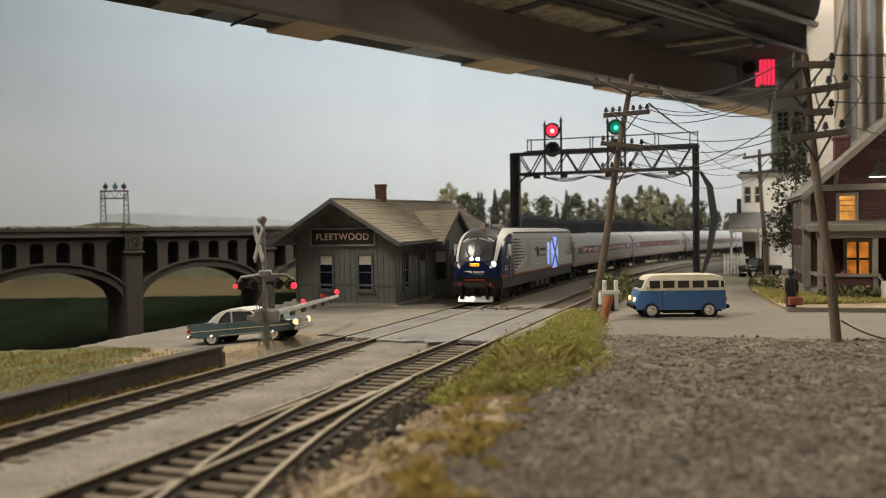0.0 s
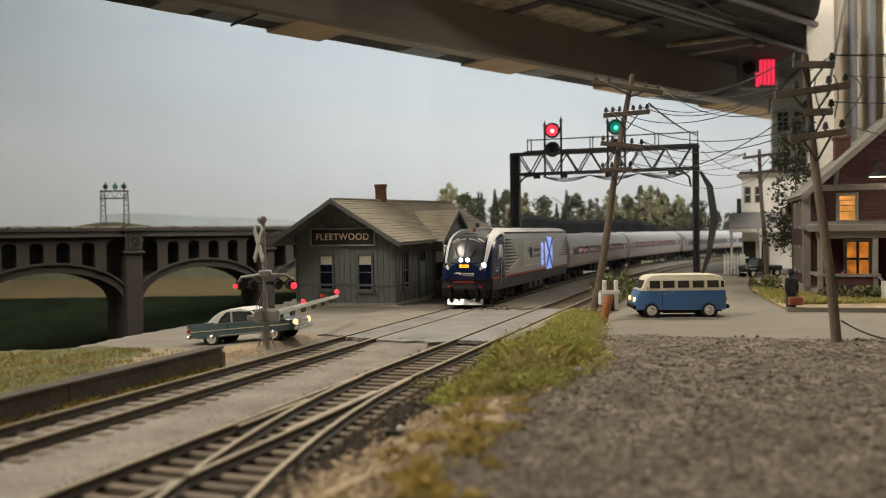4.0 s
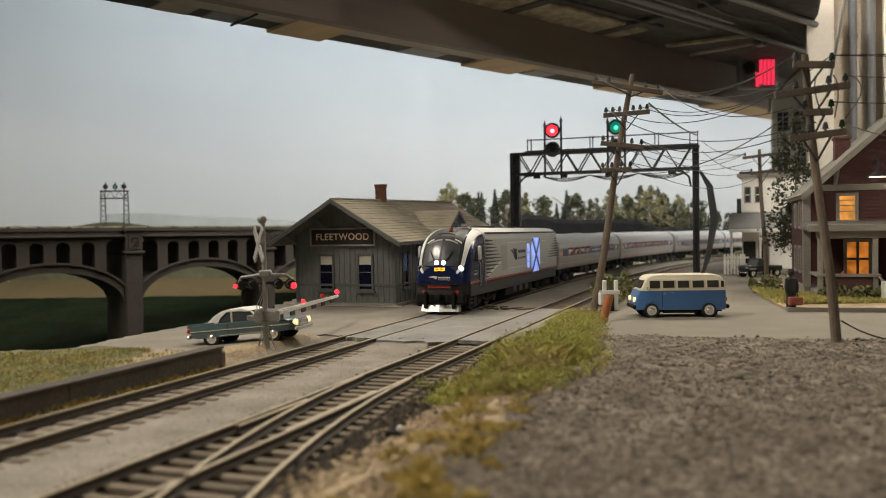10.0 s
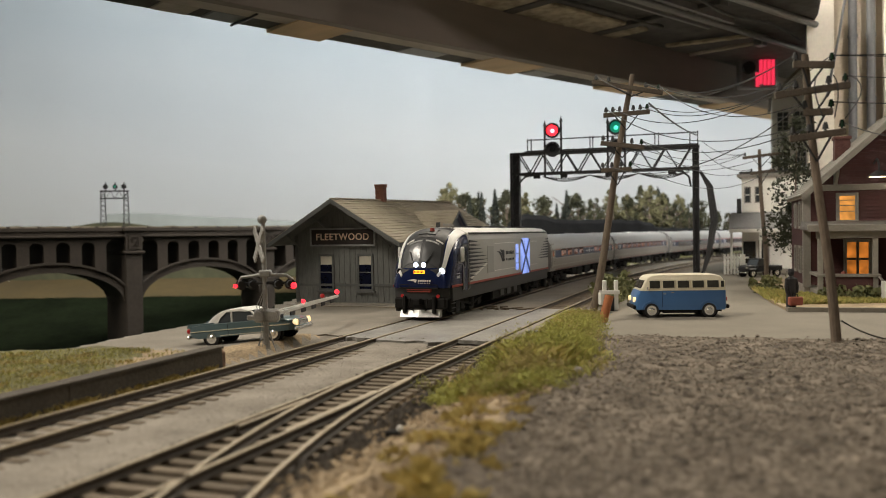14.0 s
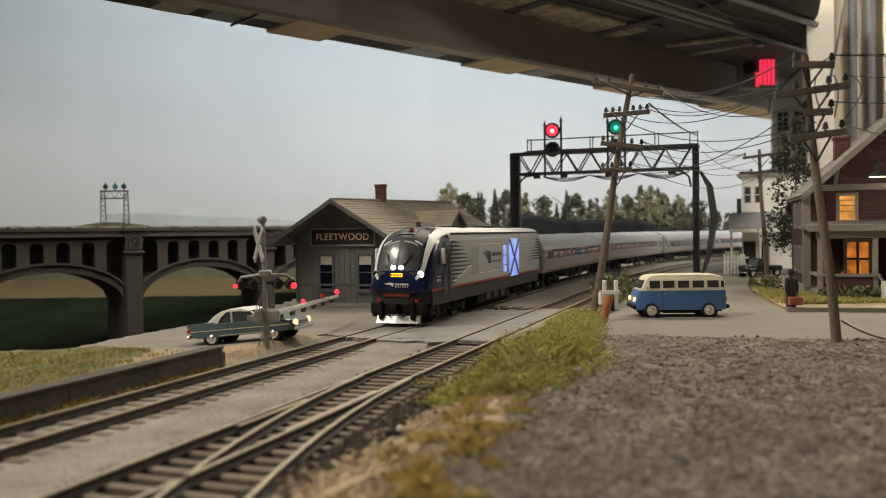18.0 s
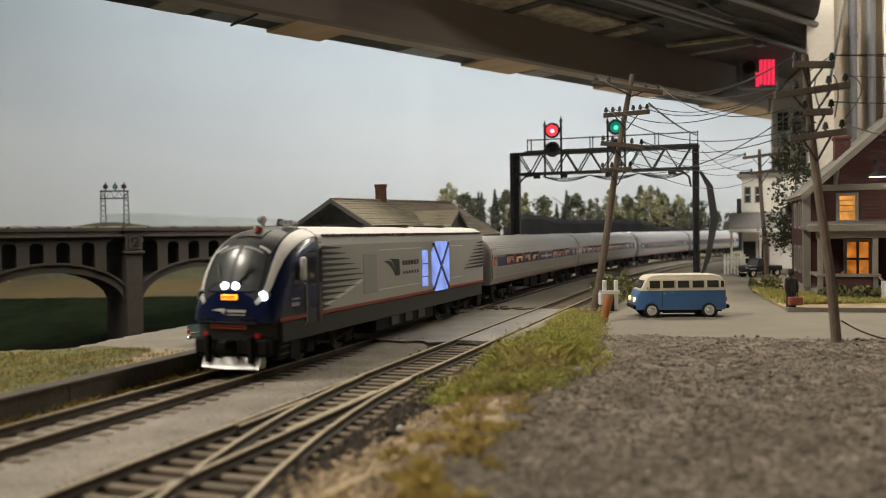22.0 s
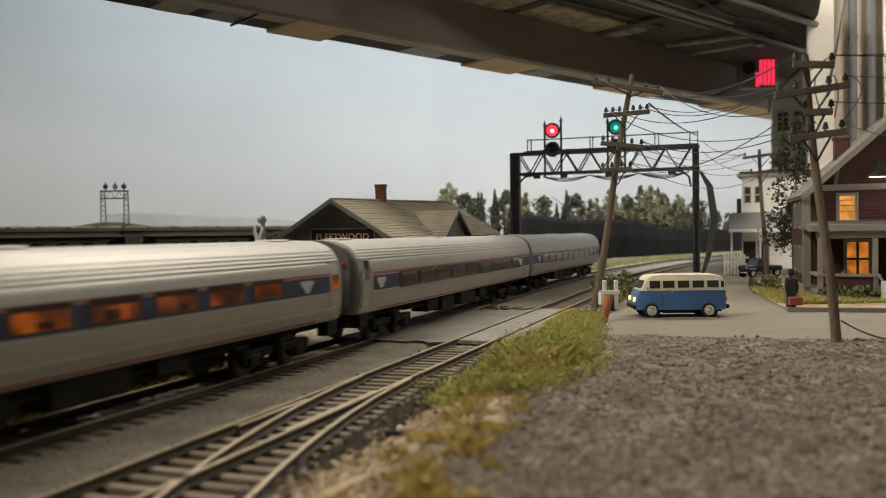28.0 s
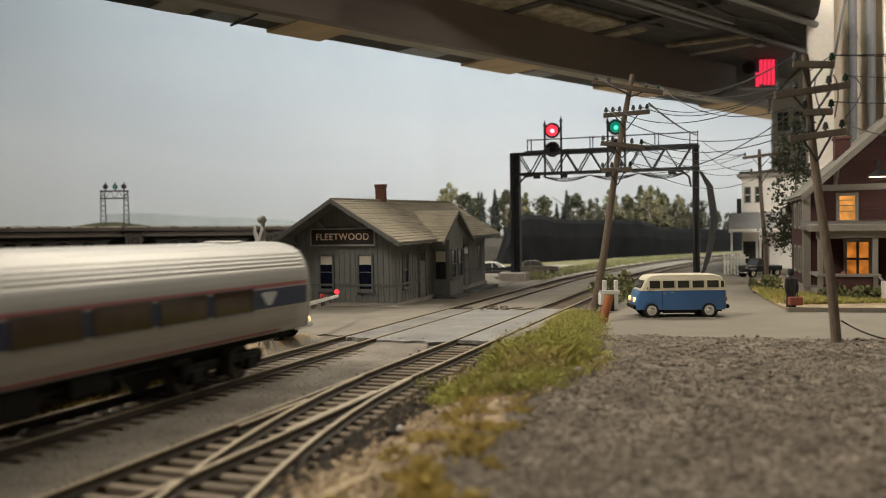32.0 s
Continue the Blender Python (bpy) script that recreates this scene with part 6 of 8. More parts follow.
def far_tower():
    o = thing("far_signal_bridge", "small black lattice signal bridge standing on the viaduct", "signal bridge", at(-36.5, 92.0, 5.15, 5))
    G = M["gantry"]
    for x in (-1.25, 1.25):
        for dx, top in ((-0.32, 0.2), (0.32, 0.2)):
            part("leg", tube(bmesh.new(), [(x + dx, 0, -0.1), (x + math.copysign(top, dx), 0, 4.1)], 0.06, 5), G, o)
        for i in range(7):
            z = i * 0.56
            part("lacing", tube(bmesh.new(), [(x - 0.3, 0, z), (x + 0.28, 0, z + 0.5)], 0.03, 4), G, o)
            part("lacing", tube(bmesh.new(), [(x + 0.3, 0, z), (x - 0.28, 0, z + 0.5)], 0.03, 4), G, o)
    for z in (3.3, 4.1):
        part("beam", box(bmesh.new(), -1.55, 1.55, -0.12, 0.12, z - 0.07, z + 0.07), G, o)
    for i in range(6):
        x = -1.4 + i * 0.47
        part("lacing", tube(bmesh.new(), [(x, 0, 3.3 if i % 2 else 4.1), (x + 0.47, 0, 4.1 if i % 2 else 3.3)], 0.035, 4), G, o)
    for x in (-0.95, 0.1, 1.05):
        h = part("signal_head", cyl(bmesh.new(), (x, -0.16, 4.6), (x, 0.06, 4.6), 0.27, n=12), G, o)
        part("signal_stem", box(bmesh.new(), x - 0.05, x + 0.05, -0.05, 0.05, 4.1, 5.1), G, o)
        part("lens", cyl(bmesh.new(), (x, -0.22, 4.6), (x, -0.16, 4.6), 0.09, n=8), M["greenlamp"] if x == 0.1 else M["glass_dark"], h)


far_tower()


# ---------- retaining wall ----------
M["stained_brick"] = mat("stained_wall_end", (0.22, 0.13, 0.085), 0.9, vary=0.5, fine=9, coarse=2, bump=0.6)
def retaining_wall():
    o = thing("retaining_wall", "low dark concrete retaining wall beside the main track", "wall", kind="structure")
    for a, b in ((4, 9.9), (9.93, 16.2), (16.23, 22.7)):
        bm = bmesh.new()
        rows = []
        for i in range(6):
            s = a + (b - a) * i / 5
            z = 0.36 + 0.06 * (s - 13) / 10
            rows.append([(*track(s, l)[:2], zz) for l, zz in ((-1.58, -0.35), (-1.62, z), (-2.0, z), (-2.1, -0.35))])
        loft(bm, rows)
        part("wall_section", bm, M["dark_concrete"], o)
        bm = bmesh.new()
        loft(bm, [[(*track(s, l)[:2], zz + 0.36 + 0.06 * (s - 13) / 10) for l, zz in ((-1.54, 0.0), (-1.54, 0.07), (-2.06, 0.07), (-2.06, 0.0))] for s in (a, b)])
        part("coping", bm, M["dark_concrete"], o)
    part("rusty_end", box(bmesh.new(), -0.12, 0.1, -0.22, 0.24, -0.4, 0.33, 0.09), M["stained_brick"], o, "rust-stained broken wall end", m=at(*track(22.85, -1.8)[:2], 0, -20))


retaining_wall()


# ---------- crossing signal and gate ----------
def crossing_signal():
    o = thing("crossing_signal", "silver level crossing signal with red lamps and a lowered gate", "crossing signal", at(-6.46, 29.95, -0.1))
    A = M["signal_grey"]
    M["crossbuck"] = mat("weathered_white", (0.36, 0.35, 0.33), 0.7, vary=0.35, fine=9, coarse=2, bump=0.05)
    part("mast", cyl(bmesh.new(), (0, 0, 0), (-0.06, 0, 4.6), 0.1, 0.075, 10), A, o)
    part("base", cyl(bmesh.new(), (0, 0, -0.1), (0, 0, 0.14), 0.2, 0.13, 12), A, o)
    part("bell", ball(bmesh.new(), (-0.08, -0.05, 4.75), 0.17, 12, 8), A, o, smooth=True)
    b = Matrix.Translation((-0.2, -0.14, 3.85)) @ Euler((0, 0, radians(-62))).to_matrix().to_4x4()
    for ang in (45, -45):
        m = b @ Euler((0, radians(ang), 0)).to_matrix().to_4x4()
        bl = part("crossbuck_blade", box(bmesh.new(), -0.82, 0.82, -0.03, 0.03, -0.14, 0.14, 0.01, m), M["crossbuck"], o, "weathered white crossbuck blade")
    part("lamp_arm", tube(bmesh.new(), [(-0.95, -0.05, 2.5), (-0.85, -0.1, 2.66), (-0.4, -0.12, 2.72), (0, -0.1, 2.8), (0.4, -0.12, 2.74), (0.78, -0.1, 2.72), (0.98, -0.05, 2.56)], 0.06, 7), A, o, "silver bowed lamp arm")
    part("arm_clamp", box(bmesh.new(), -0.22, 0.22, -0.2, 0.12, 2.66, 2.92, 0.05), A, o)
    part("cross_tube", tube(bmesh.new(), [(-1.0, 0.0, 2.44), (1.0, 0.0, 2.44)], 0.06, 6), M["black"], o)
    for x, lit in ((-0.92, True), (-0.5, False), (0.42, False), (0.86, True)):
        d = part("lamp_housing", cyl(bmesh.new(), (x - 0.05, 0.2, 2.4), (x + 0.05, -0.15, 2.4), 0.14, n=14), M["black"], o, "black lamp housing")
        part("lamp_target", cyl(bmesh.new(), (x + 0.03, -0.02, 2.4), (x + 0.045, -0.05, 2.4), 0.2, n=16), M["black"], d)
        part("lamp_hood", cyl(bmesh.new(), (x + 0.04, -0.15, 2.42), (x + 0.12, -0.34, 2.42), 0.13, 0.12, 12), M["black"], d)
        part("red_lens", ball(bmesh.new(), (x + (0.2 if x > 0 else -0.12), -0.26, 2.36), (0.12 if x > 0 else 0.08) if lit else 0.06, 10, 6), M["redlamp"] if lit else M["glass_dark"], d, "lit red lens" if lit else "unlit lens")
    m_ = part("gate_mechanism", box(bmesh.new(), -0.42, 0.48, -0.2, 0.2, 1.02, 1.5, 0.07), A, o, "grey gate motor box")
    for x in (-0.22, 0.28):
        part("drum", cyl(bmesh.new(), (x, -0.3, 1.25), (x, -0.18, 1.25), 0.18, n=14), A, m_)
    part("counterweight", box(bmesh.new(), -0.7, -0.2, -0.05, 0.05, 1.1, 1.28, 0.03), A, o)
    for k in range(4):
        pts = [(-0.02 + 0.03 * k, -0.12, 2.3), (-0.3 + 0.1 * k, -0.2, 1.6), (-0.1 + 0.06 * k, -0.22, 0.9), (-0.25 + 0.14 * k, -0.2, 0.02)]
        part("cable", tube(bmesh.new(), pts, 0.018, 4), A, o)
    for dx in (-0.28, 0.32):
        part("stay", tube(bmesh.new(), [(0, 0, 0.9), (dx * 1.2, -0.2, 0.0)], 0.035, 4), A, o)
    tip = Vector((1.45, 9.1, 1.27))
    root = Vector((0.15, 0.1, 1.25))
    d = (tip - root)
    side = Vector((0.11, -0.02, 0))
    g = part("gate_arm", tube(bmesh.new(), [root, tip], 0.05, 4), M["white"], o, "red and white gate arm")
    part("gate_rail", tube(bmesh.new(), [root + side + Vector((0, 0, 0.16)), root.lerp(tip, 0.8) + Vector((0, 0, 0.06))], 0.03, 4), M["white"], o)
    n = 13
    for i in range(n):
        p, q = root.lerp(tip, (i + 0.05) / n), root.lerp(tip, (i + 0.95) / n)
        bm = bmesh.new()
        box(bm, 0, (q - p).length, -0.03, 0.03, -0.065, 0.065, 0.0, Matrix.Translation(p) @ (q - p).to_track_quat("X", "Z").to_matrix().to_4x4())
        part("gate_band", bm, M["white"], g)
        if i % 2:
            part("hanging_tab", box(bmesh.new(), 0.05, (q - p).length - 0.05, -0.02, 0.02, -0.24, -0.07, 0.0, Matrix.Translation(p) @ (q - p).to_track_quat("X", "Z").to_matrix().to_4x4()), M["black"], g, "black tab under the arm")
    for t, mm in ((0.42, "redlamp"), (0.72, "redlamp_dim"), (0.98, "redlamp")):
        p = root.lerp(tip, t)
        part("gate_lamp", ball(bmesh.new(), p + Vector((0, 0, 0.2)), 0.07 + 0.05 * t, 10, 6), M[mm], o, "red gate lamp")
    return o


crossing_signal()


# ---------- road vehicles ----------
def wheel(owner, x, y, r, w, sgn):
    t = part("wheel", cyl(bmesh.new(), (x, y - w / 2, r), (x, y + w / 2, r), r, n=22), M["tyre"], owner, "black tyre with chrome hub")
    yo = y + sgn * w / 2
    part("rim", cyl(bmesh.new(), (x, yo - sgn * 0.02, r), (x, yo + sgn * 0.02, r), r * 0.7, n=18), M["chrome"], t)
    part("hub_cap", cyl(bmesh.new(), (x, yo + sgn * 0.02, r), (x, yo + sgn * 0.06, r), r * 0.42, r * 0.22, 14), M["chrome"], t)
    part("wheel_well", cyl(bmesh.new(), (x, y - sgn * w / 2, r + 0.04), (x, yo - sgn * 0.05, r + 0.04), r * 1.3, n=22), M["under"], owner)


def side_shell(bm, profile, half, tuck, steps=((0.0, 1.0), (0.55, 1.0), (0.8, 0.985), (0.93, 0.95), (1.0, 0.88))):
    """A closed body from a side outline (x, z), rounded towards its flanks."""
    cx = sum(p[0] for p in profile) / len(profile)
    cz = sum(p[1] for p in profile) / len(profile)
    rows = []
    for f, k in [(-f, k) for f, k in steps[::-1]] + [(f, k) for f, k in steps[1:]]:
        rows.append([(cx + (x - cx) * k, half * f * (1 - tuck(z)), cz + (z - cz) * (k if z > cz else 1)) for x, z in profile])
    return loft(bm, rows)


def bus():
    o = thing("minibus", "blue and cream vintage minibus with a row of side windows", "minibus", at(10.43, 36.85, 0.245, 178) @ Matrix.Scale(0.94, 4))
    k = 1.0
    P = lambda pts: [(x * k, z * k) for x, z in pts]
    half = 0.87 * k
    low = P([(-2.08, 0.34), (-2.12, 0.55), (-2.1, 1.26), (1.92, 1.26), (2.06, 1.02), (2.12, 0.66), (2.08, 0.36)])
    up = P([(-2.09, 1.26), (-2.06, 1.45), (-1.99, 1.76), (-1.86, 1.91), (-1.6, 1.98), (1.15, 1.98), (1.45, 1.93), (1.62, 1.82), (1.82, 1.42), (1.9, 1.26)])
    tuck = lambda z: 0.16 * (max(0.0, z - 1.27) / 0.73) ** 1.5
    st = ((0.0, 1.0), (0.6, 1.0), (0.85, 0.99), (0.96, 0.965), (1.0, 0.93))
    part("lower_body", side_shell(bmesh.new(), low, half, lambda z: 0.0, st), M["bus_blue"], o, "blue lower body", smooth=True)
    part("upper_body", side_shell(bmesh.new(), up, half * 0.985, tuck, st), M["cream"], o, "cream upper body", smooth=True)
    part("roof_hatch", box(bmesh.new(), -1.2 * k, 0.5 * k, -0.45, 0.45, 1.97 * k, 2.0 * k, 0.02), M["cream"], o)
    part("belt_line", box(bmesh.new(), -2.05 * k, 1.9 * k, -half * 1.003, half * 1.003, 1.245 * k, 1.275 * k, 0.01), M["cream"], o)
    for sy in (1, -1):
        def pane(x0, x1, z0, z1, name="window"):
            ys = [sy * half * 0.985 * (1 - tuck(z * k)) for z in (z0, z1)]
            def quad(e, off):
                return [(x0 * k - e, ys[0] + sy * off, z0 * k - e), (x1 * k + e, ys[0] + sy * off, z0 * k - e), (x1 * k + e, ys[1] + sy * off, z1 * k + e), (x0 * k - e, ys[1] + sy * off, z1 * k + e)]
            bm = bmesh.new()
            loft(bm, [quad(0.035, -0.02), quad(0.035, 0.012)])
            w = part(name, bm, M["cream"], o)
            bm = bmesh.new()
            loft(bm, [quad(0.0, 0.005), quad(0.0, 0.02)])
            part("pane", bm, M["glass_bus"], w)
        for i in range(4):
            x0 = -1.72 + i * 0.68
            pane(x0, x0 + 0.52, 1.38, 1.7)
        pane(0.98, 1.46, 1.36, 1.7)
        pane(-1.97, -1.83, 1.4, 1.68)
        part("door_seam", box(bmesh.new(), 0.88 * k, 0.895 * k, *sorted((sy * half, sy * (half + 0.008))), 0.5 * k, 1.24 * k), M["under"], o)
        part("door_handle", box(bmesh.new(), 0.72 * k, 0.86 * k, *sorted((sy * half, sy * (half + 0.03))), 1.08 * k, 1.12 * k), M["chrome"], o)
        part("door_handle", box(bmesh.new(), 0.35 * k, 0.5 * k, *sorted((sy * half, sy * (half + 0.02))), 1.14 * k, 1.17 * k), M["chrome"], o)
        part("sill_shadow", box(bmesh.new(), -0.75 * k, 0.85 * k, *sorted((sy * 0.4, sy * half * 0.97)), 0.2 * k, 0.44 * k, 0.03), M["under"], o)
        part("headlight", cyl(bmesh.new(), (2.02 * k, sy * 0.55, 0.82 * k), (2.17 * k, sy * 0.55, 0.82 * k), 0.12, n=14), M["warm_soft"], o, "round headlight")
        for x in (1.38, -1.27):
            wheel(o, x * k, sy * (half - 0.08), 0.33 * k, 0.2, sy)
            bm = bmesh.new()
            pts = [(x * k + 0.47 * k * math.cos(a), 0.34 * k + 0.44 * k * math.sin(a)) for a in np.linspace(0.1, math.pi - 0.1, 14)]
            inn = [(x * k + 0.42 * k * math.cos(a), 0.34 * k + 0.39 * k * math.sin(a)) for a in np.linspace(0.1, math.pi - 0.1, 14)]
            extr(bm, pts + inn[::-1], "y", *sorted((sy * half * 0.99, sy * (half + 0.02))))
            part("wheel_arch", bm, M["bus_blue"], o)
        part("tail_light", box(bmesh.new(), -2.15 * k, -2.08 * k, sy * 0.68 - 0.05, sy * 0.68 + 0.05, 0.75 * k, 0.92 * k, 0.02), M["red"], o)
        part("mirror", box(bmesh.new(), 1.55 * k, 1.62 * k, *sorted((sy * half, sy * (half + 0.14))), 1.3 * k, 1.42 * k, 0.02), M["chrome"], o)
    for y0, y1 in ((-0.72, -0.03), (0.03, 0.72)):
        bm = bmesh.new()
        q = lambda e: [(1.85 * k + e, y0, 1.36 * k), (1.85 * k + e, y1, 1.36 * k), (1.68 * k + e, y1 * 0.93, 1.72 * k), (1.68 * k + e, y0 * 0.93, 1.72 * k)]
        loft(bm, [q(-0.02), q(0.03)])
        part("windscreen", bm, M["glass_bus"], o)
    for x in (2.16, -2.16):
        part("bumper", box(bmesh.new(), x * k - 0.07, x * k + 0.07, -0.82, 0.82, 0.4 * k, 0.58 * k, 0.04), M["under"], o, "dark bumper")
    part("chassis", box(bmesh.new(), -1.9 * k, 1.9 * k, -0.7, 0.7, 0.25 * k, 0.45 * k), M["under"], o)


M["glass_bus"] = mat("pale_window_glass", (0.045, 0.043, 0.036), 0.12, vary=0.3, fine=6, coarse=2, bump=0.0)
M["warm_soft"] = lamp_mat("warm_headlight", (1.0, 0.75, 0.4), 0.9)
bus()


def saloon(name, label, m, body, roof, k=1.0, lights=True, glow=False):
    o = thing(name, label, "car", m)
    P = lambda pts: [(x * k, z * k) for x, z in pts]
    half = 0.93 * k
    low = P([(-2.55, 0.45), (-2.62, 0.62), (-2.6, 0.92), (-2.2, 0.98), (-1.2, 0.97), (0.9, 0.97), (2.2, 0.93), (2.5, 0.84), (2.55, 0.6), (2.5, 0.4), (-2.3, 0.36)])
    cab = P([(-1.55, 0.97), (-1.15, 1.34), (-0.8, 1.46), (0.15, 1.46), (0.5, 1.36), (0.98, 0.97)])
    part("body", side_shell(bmesh.new(), low, half, lambda z: 0.0), M[body], o, "two-door body with tail fins", smooth=True)
    part("cabin_glass", side_shell(bmesh.new(), cab, half * 0.86, lambda z: 0.14 * (z / k - 0.97)), M["glass_car"], o, smooth=True)
    part("roof", side_shell(bmesh.new(), P([(-1.75, 0.97), (-1.4, 1.27), (-1.0, 1.47), (-0.6, 1.54), (0.1, 1.54), (0.52, 1.41), (0.42, 1.37), (0.05, 1.43), (-0.7, 1.43), (-1.0, 1.22), (-1.2, 0.97)]), half * 0.885, lambda z: 0.1 * max(0.0, z / k - 0.97)), M[roof], o, "pale roof sweeping down to the boot", smooth=True)
    for sy in (1, -1):
        for xa, xb, za, zb in ((0.95, 0.45, 0.97, 1.4), (-0.45, -0.45, 0.97, 1.44)):
            part("pillar", tube(bmesh.new(), [(xa * k, sy * half * 0.85, za * k), (xb * k, sy * half * 0.8, zb * k)], 0.045, 5), M[roof], o)
        part("chrome_strip", box(bmesh.new(), -2.45 * k, 2.35 * k, *sorted((sy * half * 0.99, sy * (half + 0.015))), 0.66 * k, 0.7 * k), M["chrome"], o)
        part("door_seam", box(bmesh.new(), -0.62 * k, -0.6 * k, *sorted((sy * half * 0.99, sy * (half + 0.01))), 0.45 * k, 0.95 * k), M["under"], o)
        part("sill_strip", box(bmesh.new(), -1.0 * k, 1.1 * k, *sorted((sy * half * 0.99, sy * (half + 0.012))), 0.42 * k, 0.45 * k), M["chrome"], o)
        bm = bmesh.new()
        extr(bm, P([(-2.62, 0.85), (-2.56, 1.02), (-1.3, 1.02), (-1.3, 0.95)]), "y", *sorted((sy * half * 0.82, sy * half * 0.97)))
        part("tail_fin", bm, M[body], o)
        part("tail_light", ball(bmesh.new(), (-2.6 * k, sy * half * 0.8, 0.72 * k), 0.12 * k, 8, 6), M["redlamp_dim"], o)
        part("headlight", cyl(bmesh.new(), (2.4 * k, sy * half * 0.74, 0.72 * k), (2.58 * k, sy * half * 0.74, 0.72 * k), 0.13 * k, n=12), M["warm_soft"] if glow else M["chrome"], o)
        for x in (-1.45, 1.5):
            wheel(o, x * k, sy * (half - 0.12), 0.34 * k, 0.2, sy)
    for x in (-2.62, 2.56):
        part("bumper", box(bmesh.new(), x * k - 0.08, x * k + 0.08, -half * 0.95, half * 0.95, 0.36 * k, 0.52 * k, 0.05), M["chrome"], o, "chrome bumper")
    part("grille", box(bmesh.new(), 2.48 * k, 2.57 * k, -half * 0.6, half * 0.6, 0.55 * k, 0.8 * k, 0.03), M["chrome"], o)
    return o


saloon("vintage_car", "teal 1950s car with a white roof waiting at the gate", at(-7.5, 32.1, -0.03, -13.5, ry=-5.5), "car_teal", "white", 0.87, glow=True)
saloon("parked_car", "black parked car with a pale roof behind the depot", at(4.2, 77.5, -0.1, 175), "black", "white", 0.92)
saloon("parked_car", "brown parked car behind the gantry base", at(8.9, 80.5, -0.1, -8), "brown_car", "brown_car", 0.92) if M.setdefault("brown_car", mat("brown_car", (0.1, 0.08, 0.065), 0.4, vary=0.1, bump=0.01)) else None


def pickup():
    o = thing("pickup_truck", "old black pickup truck parked by the white store", "pickup truck", at(25.3, 66.0, 0.26, 200) @ Matrix.Scale(0.8, 4))
    k = 0.95
    part("hood", box(bmesh.new(), 0.9 * k, 2.2 * k, -0.6, 0.6, 0.55, 1.15, 0.12), M["black"], o)
    part("cab", box(bmesh.new(), -0.5 * k, 1.0 * k, -0.75, 0.75, 0.5, 1.2, 0.1), M["black"], o)
    bm = bmesh.new()
    extr(bm, [(-0.5, 1.15), (-0.42, 1.72), (0.6, 1.72), (0.9, 1.15)], "y", -0.7, 0.7)
    part("cab_glass", bm, M["glass_car"], o)
    part("cab_roof", box(bmesh.new(), -0.5, 0.68, -0.72, 0.72, 1.7, 1.82, 0.06), M["black"], o)
    for x, xt in ((-0.46, -0.42), (0.88, 0.62)):
        for y in (-0.7, 0.7):
            part("cab_post", tube(bmesh.new(), [(x, y, 1.15), (xt, y, 1.72)], 0.05, 5), M["black"], o)
    part("bed", box(bmesh.new(), -2.3 * k, -0.5 * k, -0.8, 0.8, 0.6, 1.1, 0.06), M["black"], o)
    for sy in (1, -1):
        part("fender", box(bmesh.new(), 1.0, 2.0, *sorted((sy * 0.55, sy * 0.85)), 0.55, 0.9, 0.12), M["black"], o)
        part("headlight", ball(bmesh.new(), (2.1, sy * 0.62, 0.95), 0.12, 8, 6), M["chrome"], o)
        for x in (1.45, -1.5):
            wheel(o, x, sy * 0.72, 0.36, 0.2, sy)
    part("bumper", box(bmesh.new(), 2.15, 2.3, -0.8, 0.8, 0.4, 0.52, 0.03), M["chrome"], o)


pickup()


